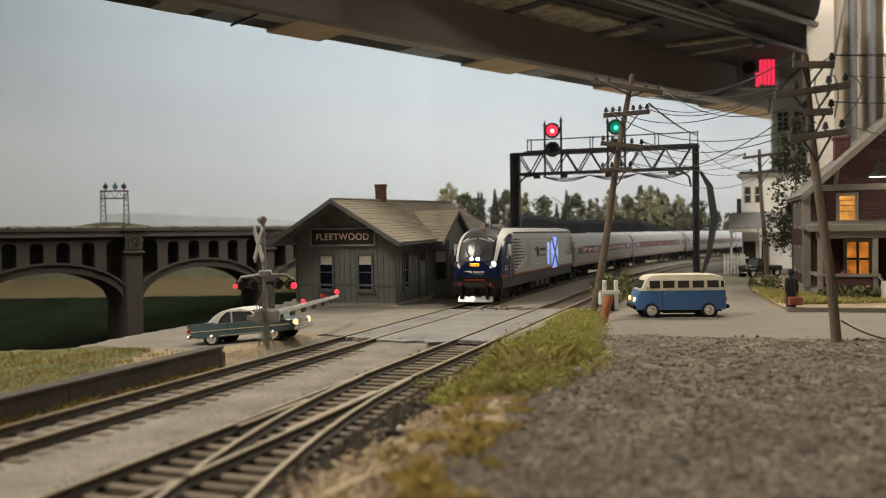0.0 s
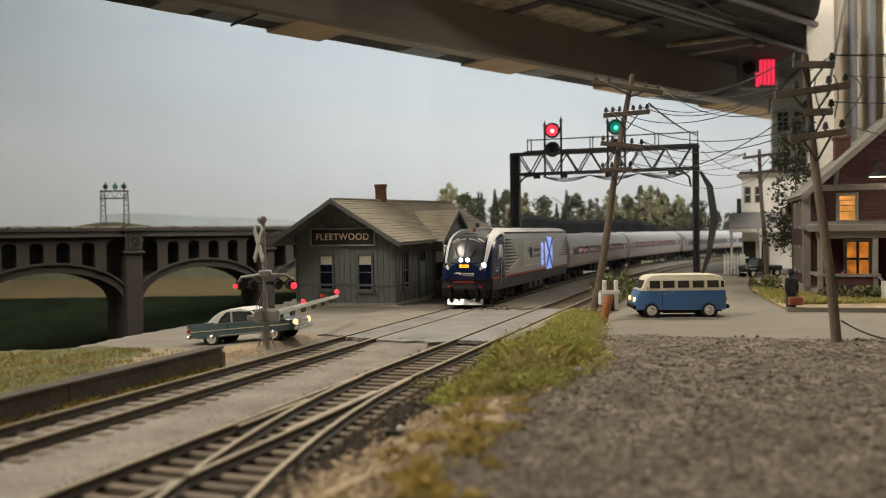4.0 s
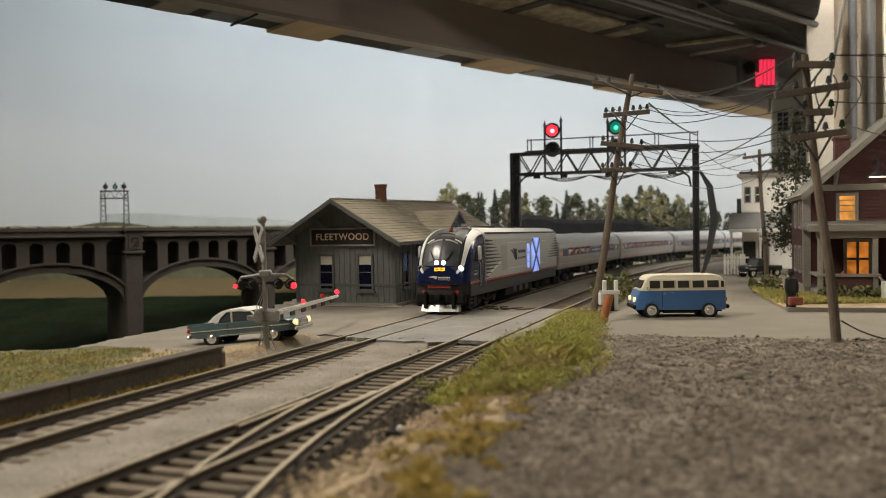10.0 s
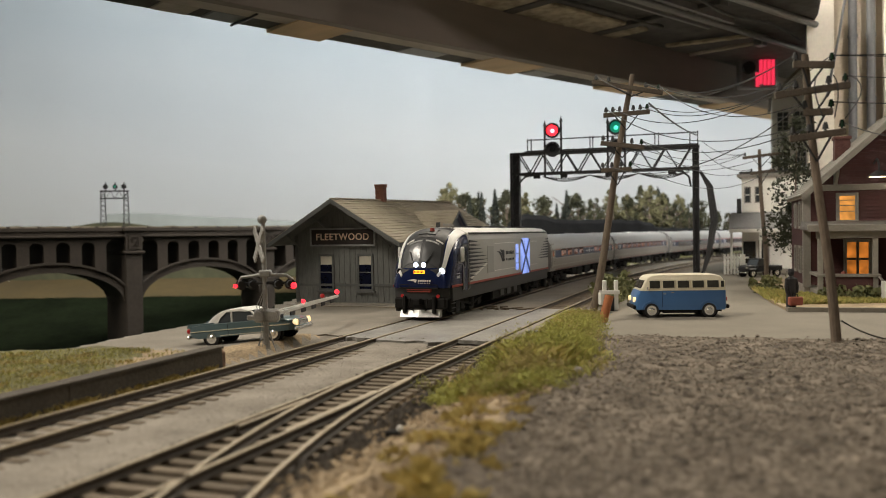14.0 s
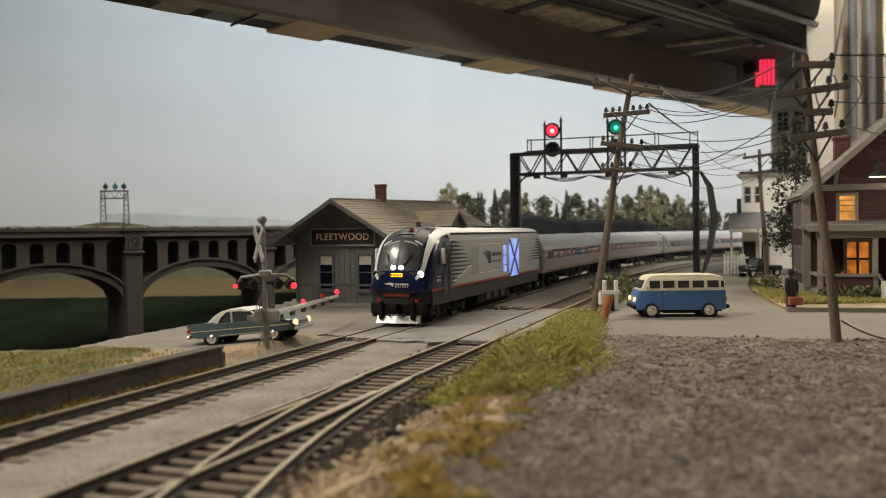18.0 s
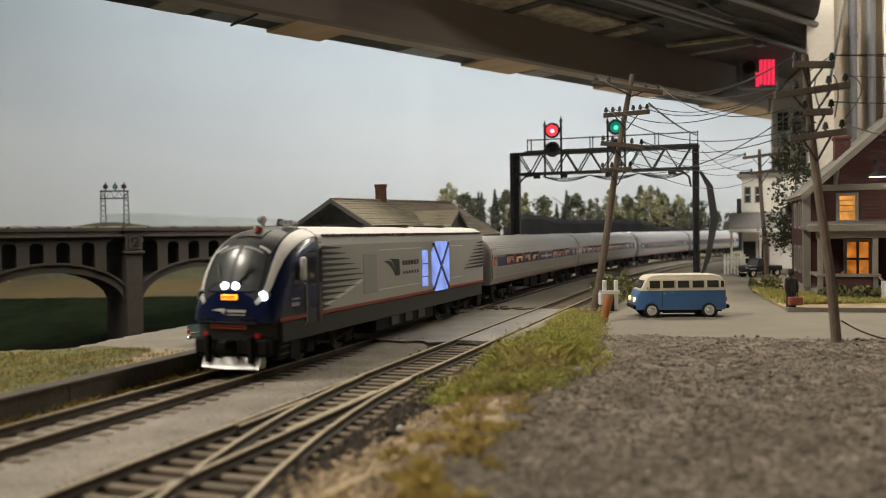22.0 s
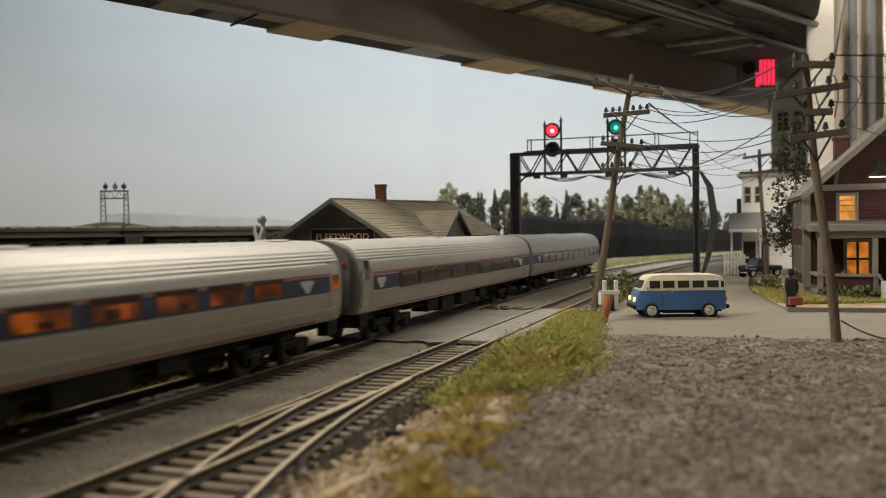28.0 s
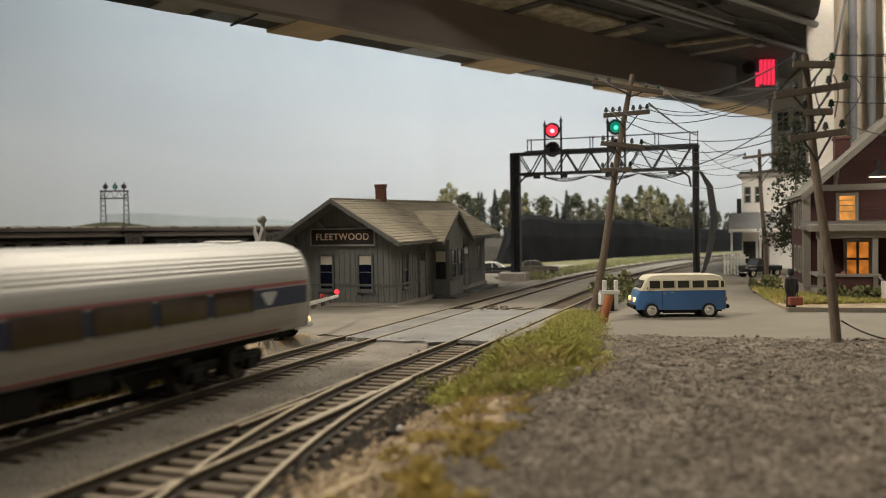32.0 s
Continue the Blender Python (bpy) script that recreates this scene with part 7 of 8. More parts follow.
# ---------- red house ----------
def house():
    hx, hy, hz = 20.62, 47.0, 0.3
    o = thing("red_house", "dark red clapboard house with stone-grey trim, porch and lit windows", "house", at(hx, hy, hz, -17))
    W, L, E, sl = 10.4, 6.4, 5.7, 0.91
    PK = E + sl * W / 2
    R, T = M["house_red"], M["house_trim"]
    zt = lambda x: E + sl * min(x, W - x)
    bm = bmesh.new()
    extr(bm, [(0, 0), (W, 0), (W, E), (W / 2, PK), (0, E)], "y", 0.05, 0.3)
    part("front_wall", bm, R, o)
    part("side_wall", box(bmesh.new(), 0.05, 0.3, 0.3, L, 0, E), R, o)
    part("side_wall", box(bmesh.new(), W - 0.3, W - 0.05, 0.3, L, 0, E), R, o)
    part("rear_wall", box(bmesh.new(), 0.3, W - 0.3, L - 0.3, L, 0, E), R, o)
    part("foundation", box(bmesh.new(), -0.05, W + 0.05, 0, L, -0.3, 0.55, 0.03), M["concrete"], o)
    z, i = 0.55, 0
    while z < PK - 0.3:
        x0 = max(0.0, (z + 0.2 - E) / sl) + 0.02
        bm = bmesh.new()
        extr(bm, [(-0.075, z), (0.05, z), (0.05, z + 0.2), (-0.0, z + 0.2)], "x", x0, W - x0)
        part("clapboard", bm, R, o)
        if z < E - 0.1:
            bm = bmesh.new()
            extr(bm, [(-0.045, z), (0.05, z), (0.05, z + 0.2), (-0.005, z + 0.2)], "y", 0.05, L)
            part("clapboard", bm, R, o)
        z += 0.2
    for x in (0.0,):
        part("corner_board", box(bmesh.new(), -0.09, 0.3, -0.1, 0.06, 0.4, E + 0.2, 0.01), T, o)
        part("corner_board", box(bmesh.new(), -0.1, 0.05, -0.09, 0.3, 0.4, E, 0.01), T, o)
    part("gable_belt", box(bmesh.new(), 0.6, W, -0.12, 0.05, 5.85, 6.2, 0.02), T, o)

    def lit(x0, x1, z0, z1, m_, bars, y=0.0):
        w = part("window", rect(bmesh.new(), x0, x1, y - 0.18, y + 0.02, z0, z1, 0.17), T, o, "lit window in a pale frame")
        part("pane", box(bmesh.new(), x0, x1, y - 0.115, y - 0.085, z0, z1), M[m_], w)
        part("window_sill", box(bmesh.new(), x0 - 0.25, x1 + 0.25, y - 0.26, y - 0.1, z0 - 0.27, z0 - 0.17, 0.02), T, w)
        for f in bars:
            part("blind_slat", box(bmesh.new(), x0, x1, y - 0.14, y - 0.115, z0 + (z1 - z0) * f - 0.02, z0 + (z1 - z0) * f + 0.02), T, w)
        return w
    lit(1.78, 2.58, 4.2, 5.55, "lit_yellow", (0.36, 0.6, 0.82))
    w = lit(2.15, 3.25, 1.15, 2.95, "lit_amber", ())
    part("mullion", box(bmesh.new(), 2.63, 2.77, -0.15, -0.116, 1.15, 2.95), M["tie"], w)
    part("mullion", box(bmesh.new(), 2.15, 3.25, -0.14, -0.116, 1.95, 2.08), M["tie"], w)
    lit(6.0, 6.9, 4.2, 5.6, "glass_dark", ())
    for y, zz in ((1.2, 3.9), (3.4, 3.9), (1.2, 1.3), (3.4, 1.3)):
        bm = rect(bmesh.new(), -0.12, 0.05, y, y + 0.8, zz, zz + 1.3, 0.15, "x")
        w = part("side_window", bm, T, o)
        part("pane", box(bmesh.new(), -0.06, -0.02, y, y + 0.8, zz, zz + 1.3), M["glass_dark"], w)
    # main roof
    ov = 1.0
    xa, za = -0.25, E - sl * 0.25
    for sgn in (1, -1):
        X = (lambda x: x) if sgn == 1 else (lambda x: W - x)
        bm = bmesh.new()
        extr(bm, [(X(xa), za - 0.05), (X(xa), za + 0.12), (W / 2, PK + 0.12), (W / 2, PK - 0.05)], "y", -ov + 0.06, L + 0.6)
        part("roof_deck", bm, M["tie"], o)
        courses(o, (X(xa) - 0.05 * sgn, -ov, za + 0.12), (X(xa) - 0.05 * sgn, L + 0.6, za + 0.12), (W / 2, -ov, PK + 0.12), (W / 2, L + 0.6, PK + 0.12), 26, M["roof_grey"], 20 + sgn)
        bm = bmesh.new()
        extr(bm, [(X(xa - 0.02), za - 0.22), (X(xa - 0.02), za + 0.12), (W / 2, PK + 0.12), (W / 2, PK - 0.22)], "y", -ov - 0.06, -ov + 0.06)
        part("bargeboard", bm, T, o)
    for x in (1.6, 5.4):
        part("knee_bracket", tube(bmesh.new(), [(x, 0, zt(x) - 0.9), (x, -ov + 0.1, zt(x) - 0.2)], 0.11, 4), T, o)
        part("knee_bracket", box(bmesh.new(), x - 0.1, x + 0.1, -0.14, 0, zt(x) - 1.3, zt(x) - 0.3), T, o)
    # porch
    py = -3.0
    part("porch_floor", box(bmesh.new(), 0.25, W, py, 0, 0.2, 0.4, 0.02), T, o)
    part("porch_roof", box(bmesh.new(), -0.25, W + 1, py - 0.4, 0, 3.66, 3.9, 0.03), M["porch_tin"], o)
    bm = bmesh.new()
    extr(bm, [(py - 0.4, 3.9), (0, 4.15), (0, 3.9)], "x", -0.2, W + 1)
    part("porch_roof_slope", bm, M["porch_tin"], o)
    part("porch_fascia", box(bmesh.new(), -0.28, W + 1, py - 0.46, py - 0.4, 3.58, 3.92, 0.01), T, o)
    part("porch_beam", box(bmesh.new(), 0.2, W, py - 0.1, py + 0.15, 3.2, 3.62, 0.02), T, o)
    for x in (0.41, 3.05, 6.2, 9.8):
        part("porch_post", box(bmesh.new(), x - 0.13, x + 0.13, py - 0.1, py + 0.16, 0.2, 3.25, 0.02), T, o)
    part("porch_rail", box(bmesh.new(), 0.2, 3.3, py - 0.22, py + 0.2, 1.16, 1.32, 0.02), T, o)
    part("porch_rail", box(bmesh.new(), 0.22, 0.6, py, 0, 1.16, 1.32, 0.02), T, o)
    z = 0.15
    while z < 1.1:
        bm = bmesh.new()
        extr(bm, [(py - 0.1, z), (py, z), (py, z + 0.19), (py - 0.06, z + 0.19)], "x", 0.5, 3.0)
        part("porch_board", bm, R, o)
        z += 0.19
    part("porch_wall", box(bmesh.new(), 0.5, 3.0, py, py + 0.12, 0.1, 1.16), R, o)
    part("door", box(bmesh.new(), 5.0, 6.0, -0.1, 0.0, 0.4, 2.7, 0.02), M["tie"], o, "dark front door")
    for i in range(4):
        part("porch_step", box(bmesh.new(), 3.4, 5.4, py - 0.3 * (i + 1), py - 0.3 * i, -0.1, 0.3 - 0.09 * i, 0.02), M["house_trim"], o)
    part("newel", box(bmesh.new(), 3.15, 3.45, py - 1.1, py - 0.8, -0.1, 1.0, 0.03), M["white"], o, "white newel post")
    part("step_rail", tube(bmesh.new(), [(3.3, py - 0.95, 0.9), (3.2, py - 0.1, 1.2)], 0.07, 5), T, o)
    # chimney
    ch = part("chimney", box(bmesh.new(), 2.1, 2.92, 3.4, 4.2, E + 1.0, 9.1), M["brick_dark"], o, "dark red brick chimney")
    for i in range(24):
        zz = E + 1.2 + i * 0.085
        if zz > 9.05:
            break
        for a in range(4):
            d = 0.12 if i % 2 else 0.0
            part("brick", box(bmesh.new(), 2.07 + a * 0.22 + 0.008, 2.07 + (a + 1) * 0.22 - 0.008, 3.36, 3.42, zz, zz + 0.075), M["brick_dark"], ch)
    part("chimney_cap", box(bmesh.new(), 2.02, 3.0, 3.3, 4.3, 9.05, 9.25, 0.03), M["brick_dark"], ch)
    # gooseneck lamp
    lx = 3.55
    g = part("gable_lamp", tube(bmesh.new(), [(lx, 0, 7.3), (lx, -0.9, 7.5), (lx, -1.35, 7.2), (lx, -1.4, 6.75)], 0.06), M["gantry"], o, "lit gooseneck lamp")
    part("lamp_shade", cyl(bmesh.new(), (lx, -1.4, 6.85), (lx, -1.4, 6.5), 0.15, 0.62, 16), M["gantry"], g)
    part("lamp_bulb", cyl(bmesh.new(), (lx, -1.4, 6.47), (lx, -1.4, 6.5), 0.5, n=14), M["warm"], g)


M["porch_tin"] = mat("dark_porch_roof", (0.13, 0.122, 0.11), 0.8, vary=0.25, fine=8, coarse=1, bump=0.2)
M["brick_dark"] = mat("dark_red_brick", (0.085, 0.034, 0.027), 0.9, vary=0.3, fine=10, coarse=2, bump=0.3, rand=0.5)
house()


# ---------- white store, mill, grain elevator ----------
def store():
    o = thing("white_store", "white two-storey wooden store with a tin awning", "shop building", at(25.85, 71.3, 0.3, -25))
    Wt = M["whitewash"]
    part("wall", box(bmesh.new(), 0, 5.5, 0, 12, 0, 8.2), Wt, o)
    part("cornice", box(bmesh.new(), -0.35, 5.8, -0.3, 12.2, 8.2, 8.5, 0.05), M["house_trim"], o)
    part("roof", box(bmesh.new(), -0.2, 5.7, -0.15, 12, 8.5, 8.7, 0.05), M["skirt"], o)
    for x in (0.3, 1.15):
        w = part("window", rect(bmesh.new(), x, x + 0.36, -0.1, 0.0, 6.1, 7.3, 0.09), M["house_trim"], o)
        part("pane", box(bmesh.new(), x, x + 0.36, -0.05, -0.02, 6.1, 7.3), M["glass_car"], w)
        part("sash_bar", box(bmesh.new(), x, x + 0.36, -0.07, -0.05, 6.66, 6.74), M["whitewash"], w)
    bm = bmesh.new()
    extr(bm, [(-1.7, 3.75), (-1.7, 3.9), (0, 5.2), (0, 5.0)], "x", -0.9, 5.6)
    part("awning", bm, M["awning"], o, "grey tin awning")
    part("awning_fascia", box(bmesh.new(), -0.9, 5.6, -1.75, -1.6, 3.5, 3.78, 0.02), Wt, o)
    for x in (-0.7, 1.6, 4.0):
        part("awning_post", box(bmesh.new(), x - 0.08, x + 0.08, -1.7, -1.54, 0, 3.8), Wt, o)
    d = part("door", box(bmesh.new(), 1.3, 2.2, -0.1, 0, 0.5, 2.8, 0.02), M["house_trim"], o, "glazed shop door")
    part("pane", box(bmesh.new(), 1.5, 2.0, -0.14, -0.1, 1.0, 2.5), M["glass_dark"], d)
    w = part("shop_window", box(bmesh.new(), 0.1, 1.1, -0.08, 0, 0.8, 2.7, 0.02), M["glass_dark"], o)
    part("porch_deck", box(bmesh.new(), -1.0, 5.5, -1.9, 0, 0, 0.4, 0.02), M["house_trim"], o)
    for i in range(7):
        part("picket", box(bmesh.new(), -1.3 + i * 0.26, -1.14 + i * 0.26, -2.0, -1.92, -0.2, 1.65), Wt, o)
    part("picket_rail", box(bmesh.new(), -1.3, 0.7, -1.92, -1.86, 1.3, 1.45), Wt, o)
    part("side_shutter", box(bmesh.new(), -0.4, -0.05, -0.1, 0.2, 4.9, 6.4, 0.02), M["skirt"], o)


M["awning"] = mat("tin_awning", (0.34, 0.34, 0.34), 0.6, 0.2, vary=0.15, fine=6, coarse=0.6, bump=0.1)
store()


def mill():
    o = thing("white_mill", "tall white mill with a gable roof and paned windows", "mill building", at(33.6, 84.0, 0.3, -21))
    Wt = M["whitewash"]
    bm = bmesh.new()
    extr(bm, [(0, 0), (9, 0), (9, 15.6), (2.6, 19.6), (0.0, 17.0)], "y", 0, 10)
    part("wall", bm, Wt, o)
    for pts in (((-0.35, 16.7), (-0.35, 16.95), (2.6, 19.95), (2.6, 19.6)), ((9.3, 15.4), (9.3, 15.7), (2.6, 19.95), (2.6, 19.6))):
        part("roof", extr(bmesh.new(), list(pts), "y", -0.4, 10), M["house_trim"], o)
    for x in (0.5, 2.1):
        for z in (13.6, 9.5):
            w = part("window", rect(bmesh.new(), x, x + 1.0, -0.12, 0, z, z + 1.9, 0.12), M["white"], o)
            part("pane", box(bmesh.new(), x, x + 1.0, -0.05, -0.01, z, z + 1.9), M["glass_car"], w)
            for k in (1, 2, 3):
                part("glazing_bar", box(bmesh.new(), x, x + 1.0, -0.09, -0.05, z + 0.475 * k - 0.03, z + 0.475 * k + 0.03), M["white"], w)
            part("glazing_bar", box(bmesh.new(), x + 0.46, x + 0.54, -0.09, -0.05, z, z + 1.9), M["white"], w)
            part("sill", box(bmesh.new(), x - 0.2, x + 1.2, -0.25, 0, z - 0.3, z - 0.12), M["white"], w)


mill()


def elevator():
    o = thing("grain_elevator", "tall cream grain elevator with grey downpipes", "grain elevator", at(33.2, 75.0, 0.3, -23))
    part("tower", box(bmesh.new(), 0, 2.2, 0, 6, 0, 40, 0.05), M["elevator"], o, "cream outer tower")
    part("main_wall", box(bmesh.new(), 2.2, 16, 0.8, 9, 0, 40, 0.05), M["elevator_tan"], o, "tan main wall")
    part("annex", box(bmesh.new(), 6.1, 16, -0.9, 0.8, 0, 24.0, 0.05), M["elevator"], o, "cream annex")
    part("annex_cap", box(bmesh.new(), 5.9, 16, -1.1, 0.8, 24.0, 24.5, 0.05), M["rust"], o)
    for x, r in ((3.7, 0.36), (5.15, 0.36)):
        p = part("downpipe", cyl(bmesh.new(), (x, 0.1, 11), (x, 0.1, 40), r, n=14), M["pipe"], o, "grey downpipe")
        for z in (15.0, 20.6, 27):
            part("pipe_band", cyl(bmesh.new(), (x, 0.1, z), (x, 0.1, z + 0.3), r + 0.07, n=14), M["pipe"], p)
    part("ladder_pipe", tube(bmesh.new(), [(1.6, -0.3, 15.5), (2.6, -0.3, 21), (3.4, -0.3, 26)], 0.11, 6), M["pipe"], o)


elevator()


# ---------- hanging counter ----------
def counter():
    o = thing("led_counter", "small grey device with a lit red display under the deck", "electronic display", at(36.1, 92, 21.3))
    part("case", box(bmesh.new(), -2.9, 1.3, -0.2, 1.2, -1.6, 2.4, 0.2), M["conduit"], o)
    part("lens", cyl(bmesh.new(), (-2.0, -0.6, 0.6), (-2.0, -0.2, 0.6), 0.7, n=14), M["glass_car"], o)
    for x in (-0.62, -0.17, 0.28, 0.73):
        part("lit_bar", box(bmesh.new(), x - 0.16, x + 0.16, -0.35, -0.2, -1.3 if x > -0.3 else -1.2, 1.5, 0.03), M["red_display"], o, "lit red bar")
    part("lit_bar", box(bmesh.new(), -1.2, -0.85, -0.35, -0.2, -1.5, 0.1, 0.03), M["red_display"], o)
    part("hanger", tube(bmesh.new(), [(-1, 0.4, 2.3), (-1, 0.4, 8)], 0.15, 5), M["conduit"], o)


M["red_display"] = lamp_mat("red_display", (1.0, 0.04, 0.1), 0.9)
counter()


# ---------- coal bank, far trees ----------
BANK_X, BANK_Y = (5, 12.4, 16.9, 27.2, 37.9, 48.8, 62), (102, 109, 114, 125, 136, 148, 160)


def bank_foot(x):
    return float(np.interp(x, BANK_X, BANK_Y))


def bank():
    bm = bmesh.new()
    top = [(7, 0.2), (8.8, 5.4), (11, 6.5), (14, 6.3), (17.5, 5.7), (25.5, 5.85), (33, 5.6), (35.5, 4.6), (49, 4.1), (62, 4.0)]
    rows = []
    for x in np.linspace(6.5, 62, 90):
        z = float(np.interp(x, [p[0] for p in top], [p[1] for p in top]))
        n = 0.3 * noise.noise((x * 0.6, 1, 0)) + 0.15 * noise.noise((x * 2, 4, 0))
        y0 = bank_foot(x)
        rows.append([(x, y0, -1), (x, y0 + 0.6 + n, z * 0.55), (x, y0 + 1.6 + n, max(0.1, z * 0.9 + n)), (x, y0 + 3, max(0.2, z + n)), (x, y0 + 6, z), (x, y0 + 7, -1)])
    loft(bm, rows)
    solid("coal_bank", bm, M["coal"], "long black coal bank behind the line", "embankment", kind="structure")


bank()


def clump_mesh(name, seed, h, spread, leaves, size, kind="round", lobe_count=14):
    """A crown of many small uneven leaf clumps with gaps."""
    rng = np.random.default_rng(seed)
    v, f = [], []
    lobes = []
    for i in range(lobe_count):
        t = 0.22 + 0.76 * (i + rng.random()) / lobe_count
        lean = (1 - 0.75 * t) * 0.62 * spread
        lobes.append((rng.uniform(-1, 1) * lean, rng.uniform(-1, 1) * lean, t * h, rng.uniform(0.1, 0.26) * spread * (1.25 - 0.7 * t)))
    for _ in range(leaves):
        if kind == "cone":
            t = rng.random() ** 0.8
            r = (1 - t) * spread * 0.5 * rng.uniform(0.3, 1.0)
            a = rng.uniform(0, 6.283)
            c = np.array((r * math.cos(a), r * math.sin(a), h * (0.12 + 0.88 * t)))
        else:
            lx, ly, lz, lr = lobes[rng.integers(lobe_count)]
            d = rng.normal(size=3)
            d /= np.linalg.norm(d)
            c = np.array((lx, ly, lz)) + d * lr * rng.uniform(0.35, 1.15) * np.array((1, 1, 1.1))
        u = rng.normal(size=3)
        u /= np.linalg.norm(u)
        w = np.cross(u, rng.normal(size=3))
        w /= np.linalg.norm(w)
        s = size * rng.uniform(0.6, 1.4)
        b = len(v)
        v += [c + u * s, c + w * s * 0.8, c - u * s, c - w * s * 0.7 + u * s * 0.3]
        f.append((b, b + 1, b + 2, b + 3))
    me = bpy.data.meshes.new(name)
    me.from_pydata([tuple(p * S) for p in v], [], f)
    return me


def trunk_bm(h, r, seed, limbs=4):
    rng = random.Random(seed)
    bm = bmesh.new()
    pts = [(0.1 * h * 0.1 * math.sin(3 * t + seed), 0.05 * math.cos(2 * t), h * t) for t in np.linspace(0, 1, 6)]
    n = 7
    rings = [[(p[0] + r * (1 - 0.75 * i / 5) * math.cos(2 * math.pi * k / n), p[1] + r * (1 - 0.75 * i / 5) * math.sin(2 * math.pi * k / n), p[2]) for k in range(n)] for i, p in enumerate(pts)]
    loft(bm, rings)
    for _ in range(limbs):
        z = h * rng.uniform(0.35, 0.8)
        a, L = rng.uniform(0, 6.28), h * rng.uniform(0.2, 0.38)
        tube(bm, [(0, 0, z), (L * 0.5 * math.cos(a), L * 0.5 * math.sin(a), z + L * 0.5), (L * math.cos(a), L * math.sin(a), z + L * 0.8)], r * 0.3, 5)
    return bm


def far_trees():
    rng = random.Random(11)
    kinds = []
    for i, (h, w, kind, mm, lab) in enumerate(((6.5, 3.6, "round", "leaf_far", "green broadleaf backdrop tree"), (5.5, 4.2, "round", "leaf_far", "green broadleaf backdrop tree"), (7.5, 2.9, "round", "leaf_far", "tall green backdrop tree"), (6.0, 3.0, "round", "leaf_bright", "pale olive backdrop tree"), (8.0, 2.6, "cone", "leaf_pine", "dark pointed backdrop conifer"))):
        me = clump_mesh("crown", 30 + i, h, w, 1100, 0.16, kind)
        me.materials.append(M[mm])
        t = thing("far_tree", lab + " behind the coal bank", "tree", at(0, 118, 2.5), group="backdrop trees")
        part("trunk", trunk_bm(h * 0.85, 0.22, i), M["polewood"], t)
        c = new("crown", me)
        c.parent = t
        kinds.append(t)
    spots = []
    x = -4.0
    while x < 58:
        for row in range(2):
            spots.append((x + rng.uniform(-0.7, 0.7), min(159, max(122, bank_foot(x) + 9) + 4.5 * row + rng.uniform(-1, 1)), row))
        x += 1.7
    first = {}
    for x, y, row in spots:
        u = 784 + 1460 * x / y
        tall = 4.06 + y / 1460 * float(np.interp(u, (740, 770, 800, 840, 870, 930, 1000, 1060, 1120, 1180, 1250, 1310, 1400), (22, 40, 88, 70, 92, 62, 72, 56, 80, 66, 52, 28, 22)))
        k = rng.choices(range(5), (4, 3, 4, 4, 3))[0]
        if 845 < u < 890:
            k = 4
        src = kinds[k]
        hk = (6.5, 5.5, 7.5, 6.0, 8.0)[k]
        base = 2.6 if row == 0 else 3.2
        sc = (tall - base) / hk * rng.uniform(0.6, 1.12)
        m = at(x, y, base - 0.2, rng.uniform(0, 360)) @ Matrix.Scale(sc, 4)
        if k not in first:
            src.matrix_basis = m
            first[k] = src
        else:
            t = copy_thing(src, m)
            t.matrix_basis = m


far_trees()


M["ridge_brown"] = mat("brown_ridge", (0.032, 0.028, 0.02), 0.95, vary=0.4, fine=2, coarse=0.3, bump=0.2)


def far_ridge():
    bm = bmesh.new()
    rows = []
    for x in np.linspace(-14, 66, 60):
        n, y = 0.5 * noise.noise((x * 0.25, 7, 0)), max(118, bank_foot(x) + 7.2)
        rows.append([(x, y, -1), (x, y + 1, 2.0 + n), (x, y + 4, 3.2 + n), (x, y + 9, 3.6 + n), (x, y + 10, -1)])
    loft(bm, rows)
    solid("far_ridge", bm, M["ridge_brown"], "low wooded ridge under the backdrop trees", "hill", kind="structure")


far_ridge()


def house_tree():
    t = thing("street_tree", "sparse dark-leaved tree beside the red house", "tree", at(25.9, 60.5, 0.2))
    part("trunk", trunk_bm(9.5, 0.16, 4, 0), M["polewood"], t)
    me = clump_mesh("crown", 77, 12.0, 4.6, 1800, 0.14, lobe_count=40)
    me.materials.append(M["leaf"])
    c = new("crown", me)
    c.parent = t
    me = clump_mesh("crown", 78, 6.5, 4.0, 900, 0.15, lobe_count=16)
    me.materials.append(M["leaf"])
    c = new("lower_crown", me)
    c.parent = t


house_tree()


M["leaf_shrub"] = mat("shrub_leaves", (0.11, 0.13, 0.045), 0.85, vary=0.45, fine=3, coarse=0.8, bump=0.0, rand=0.9, per_island=True, rgb2=(0.2, 0.2, 0.09))


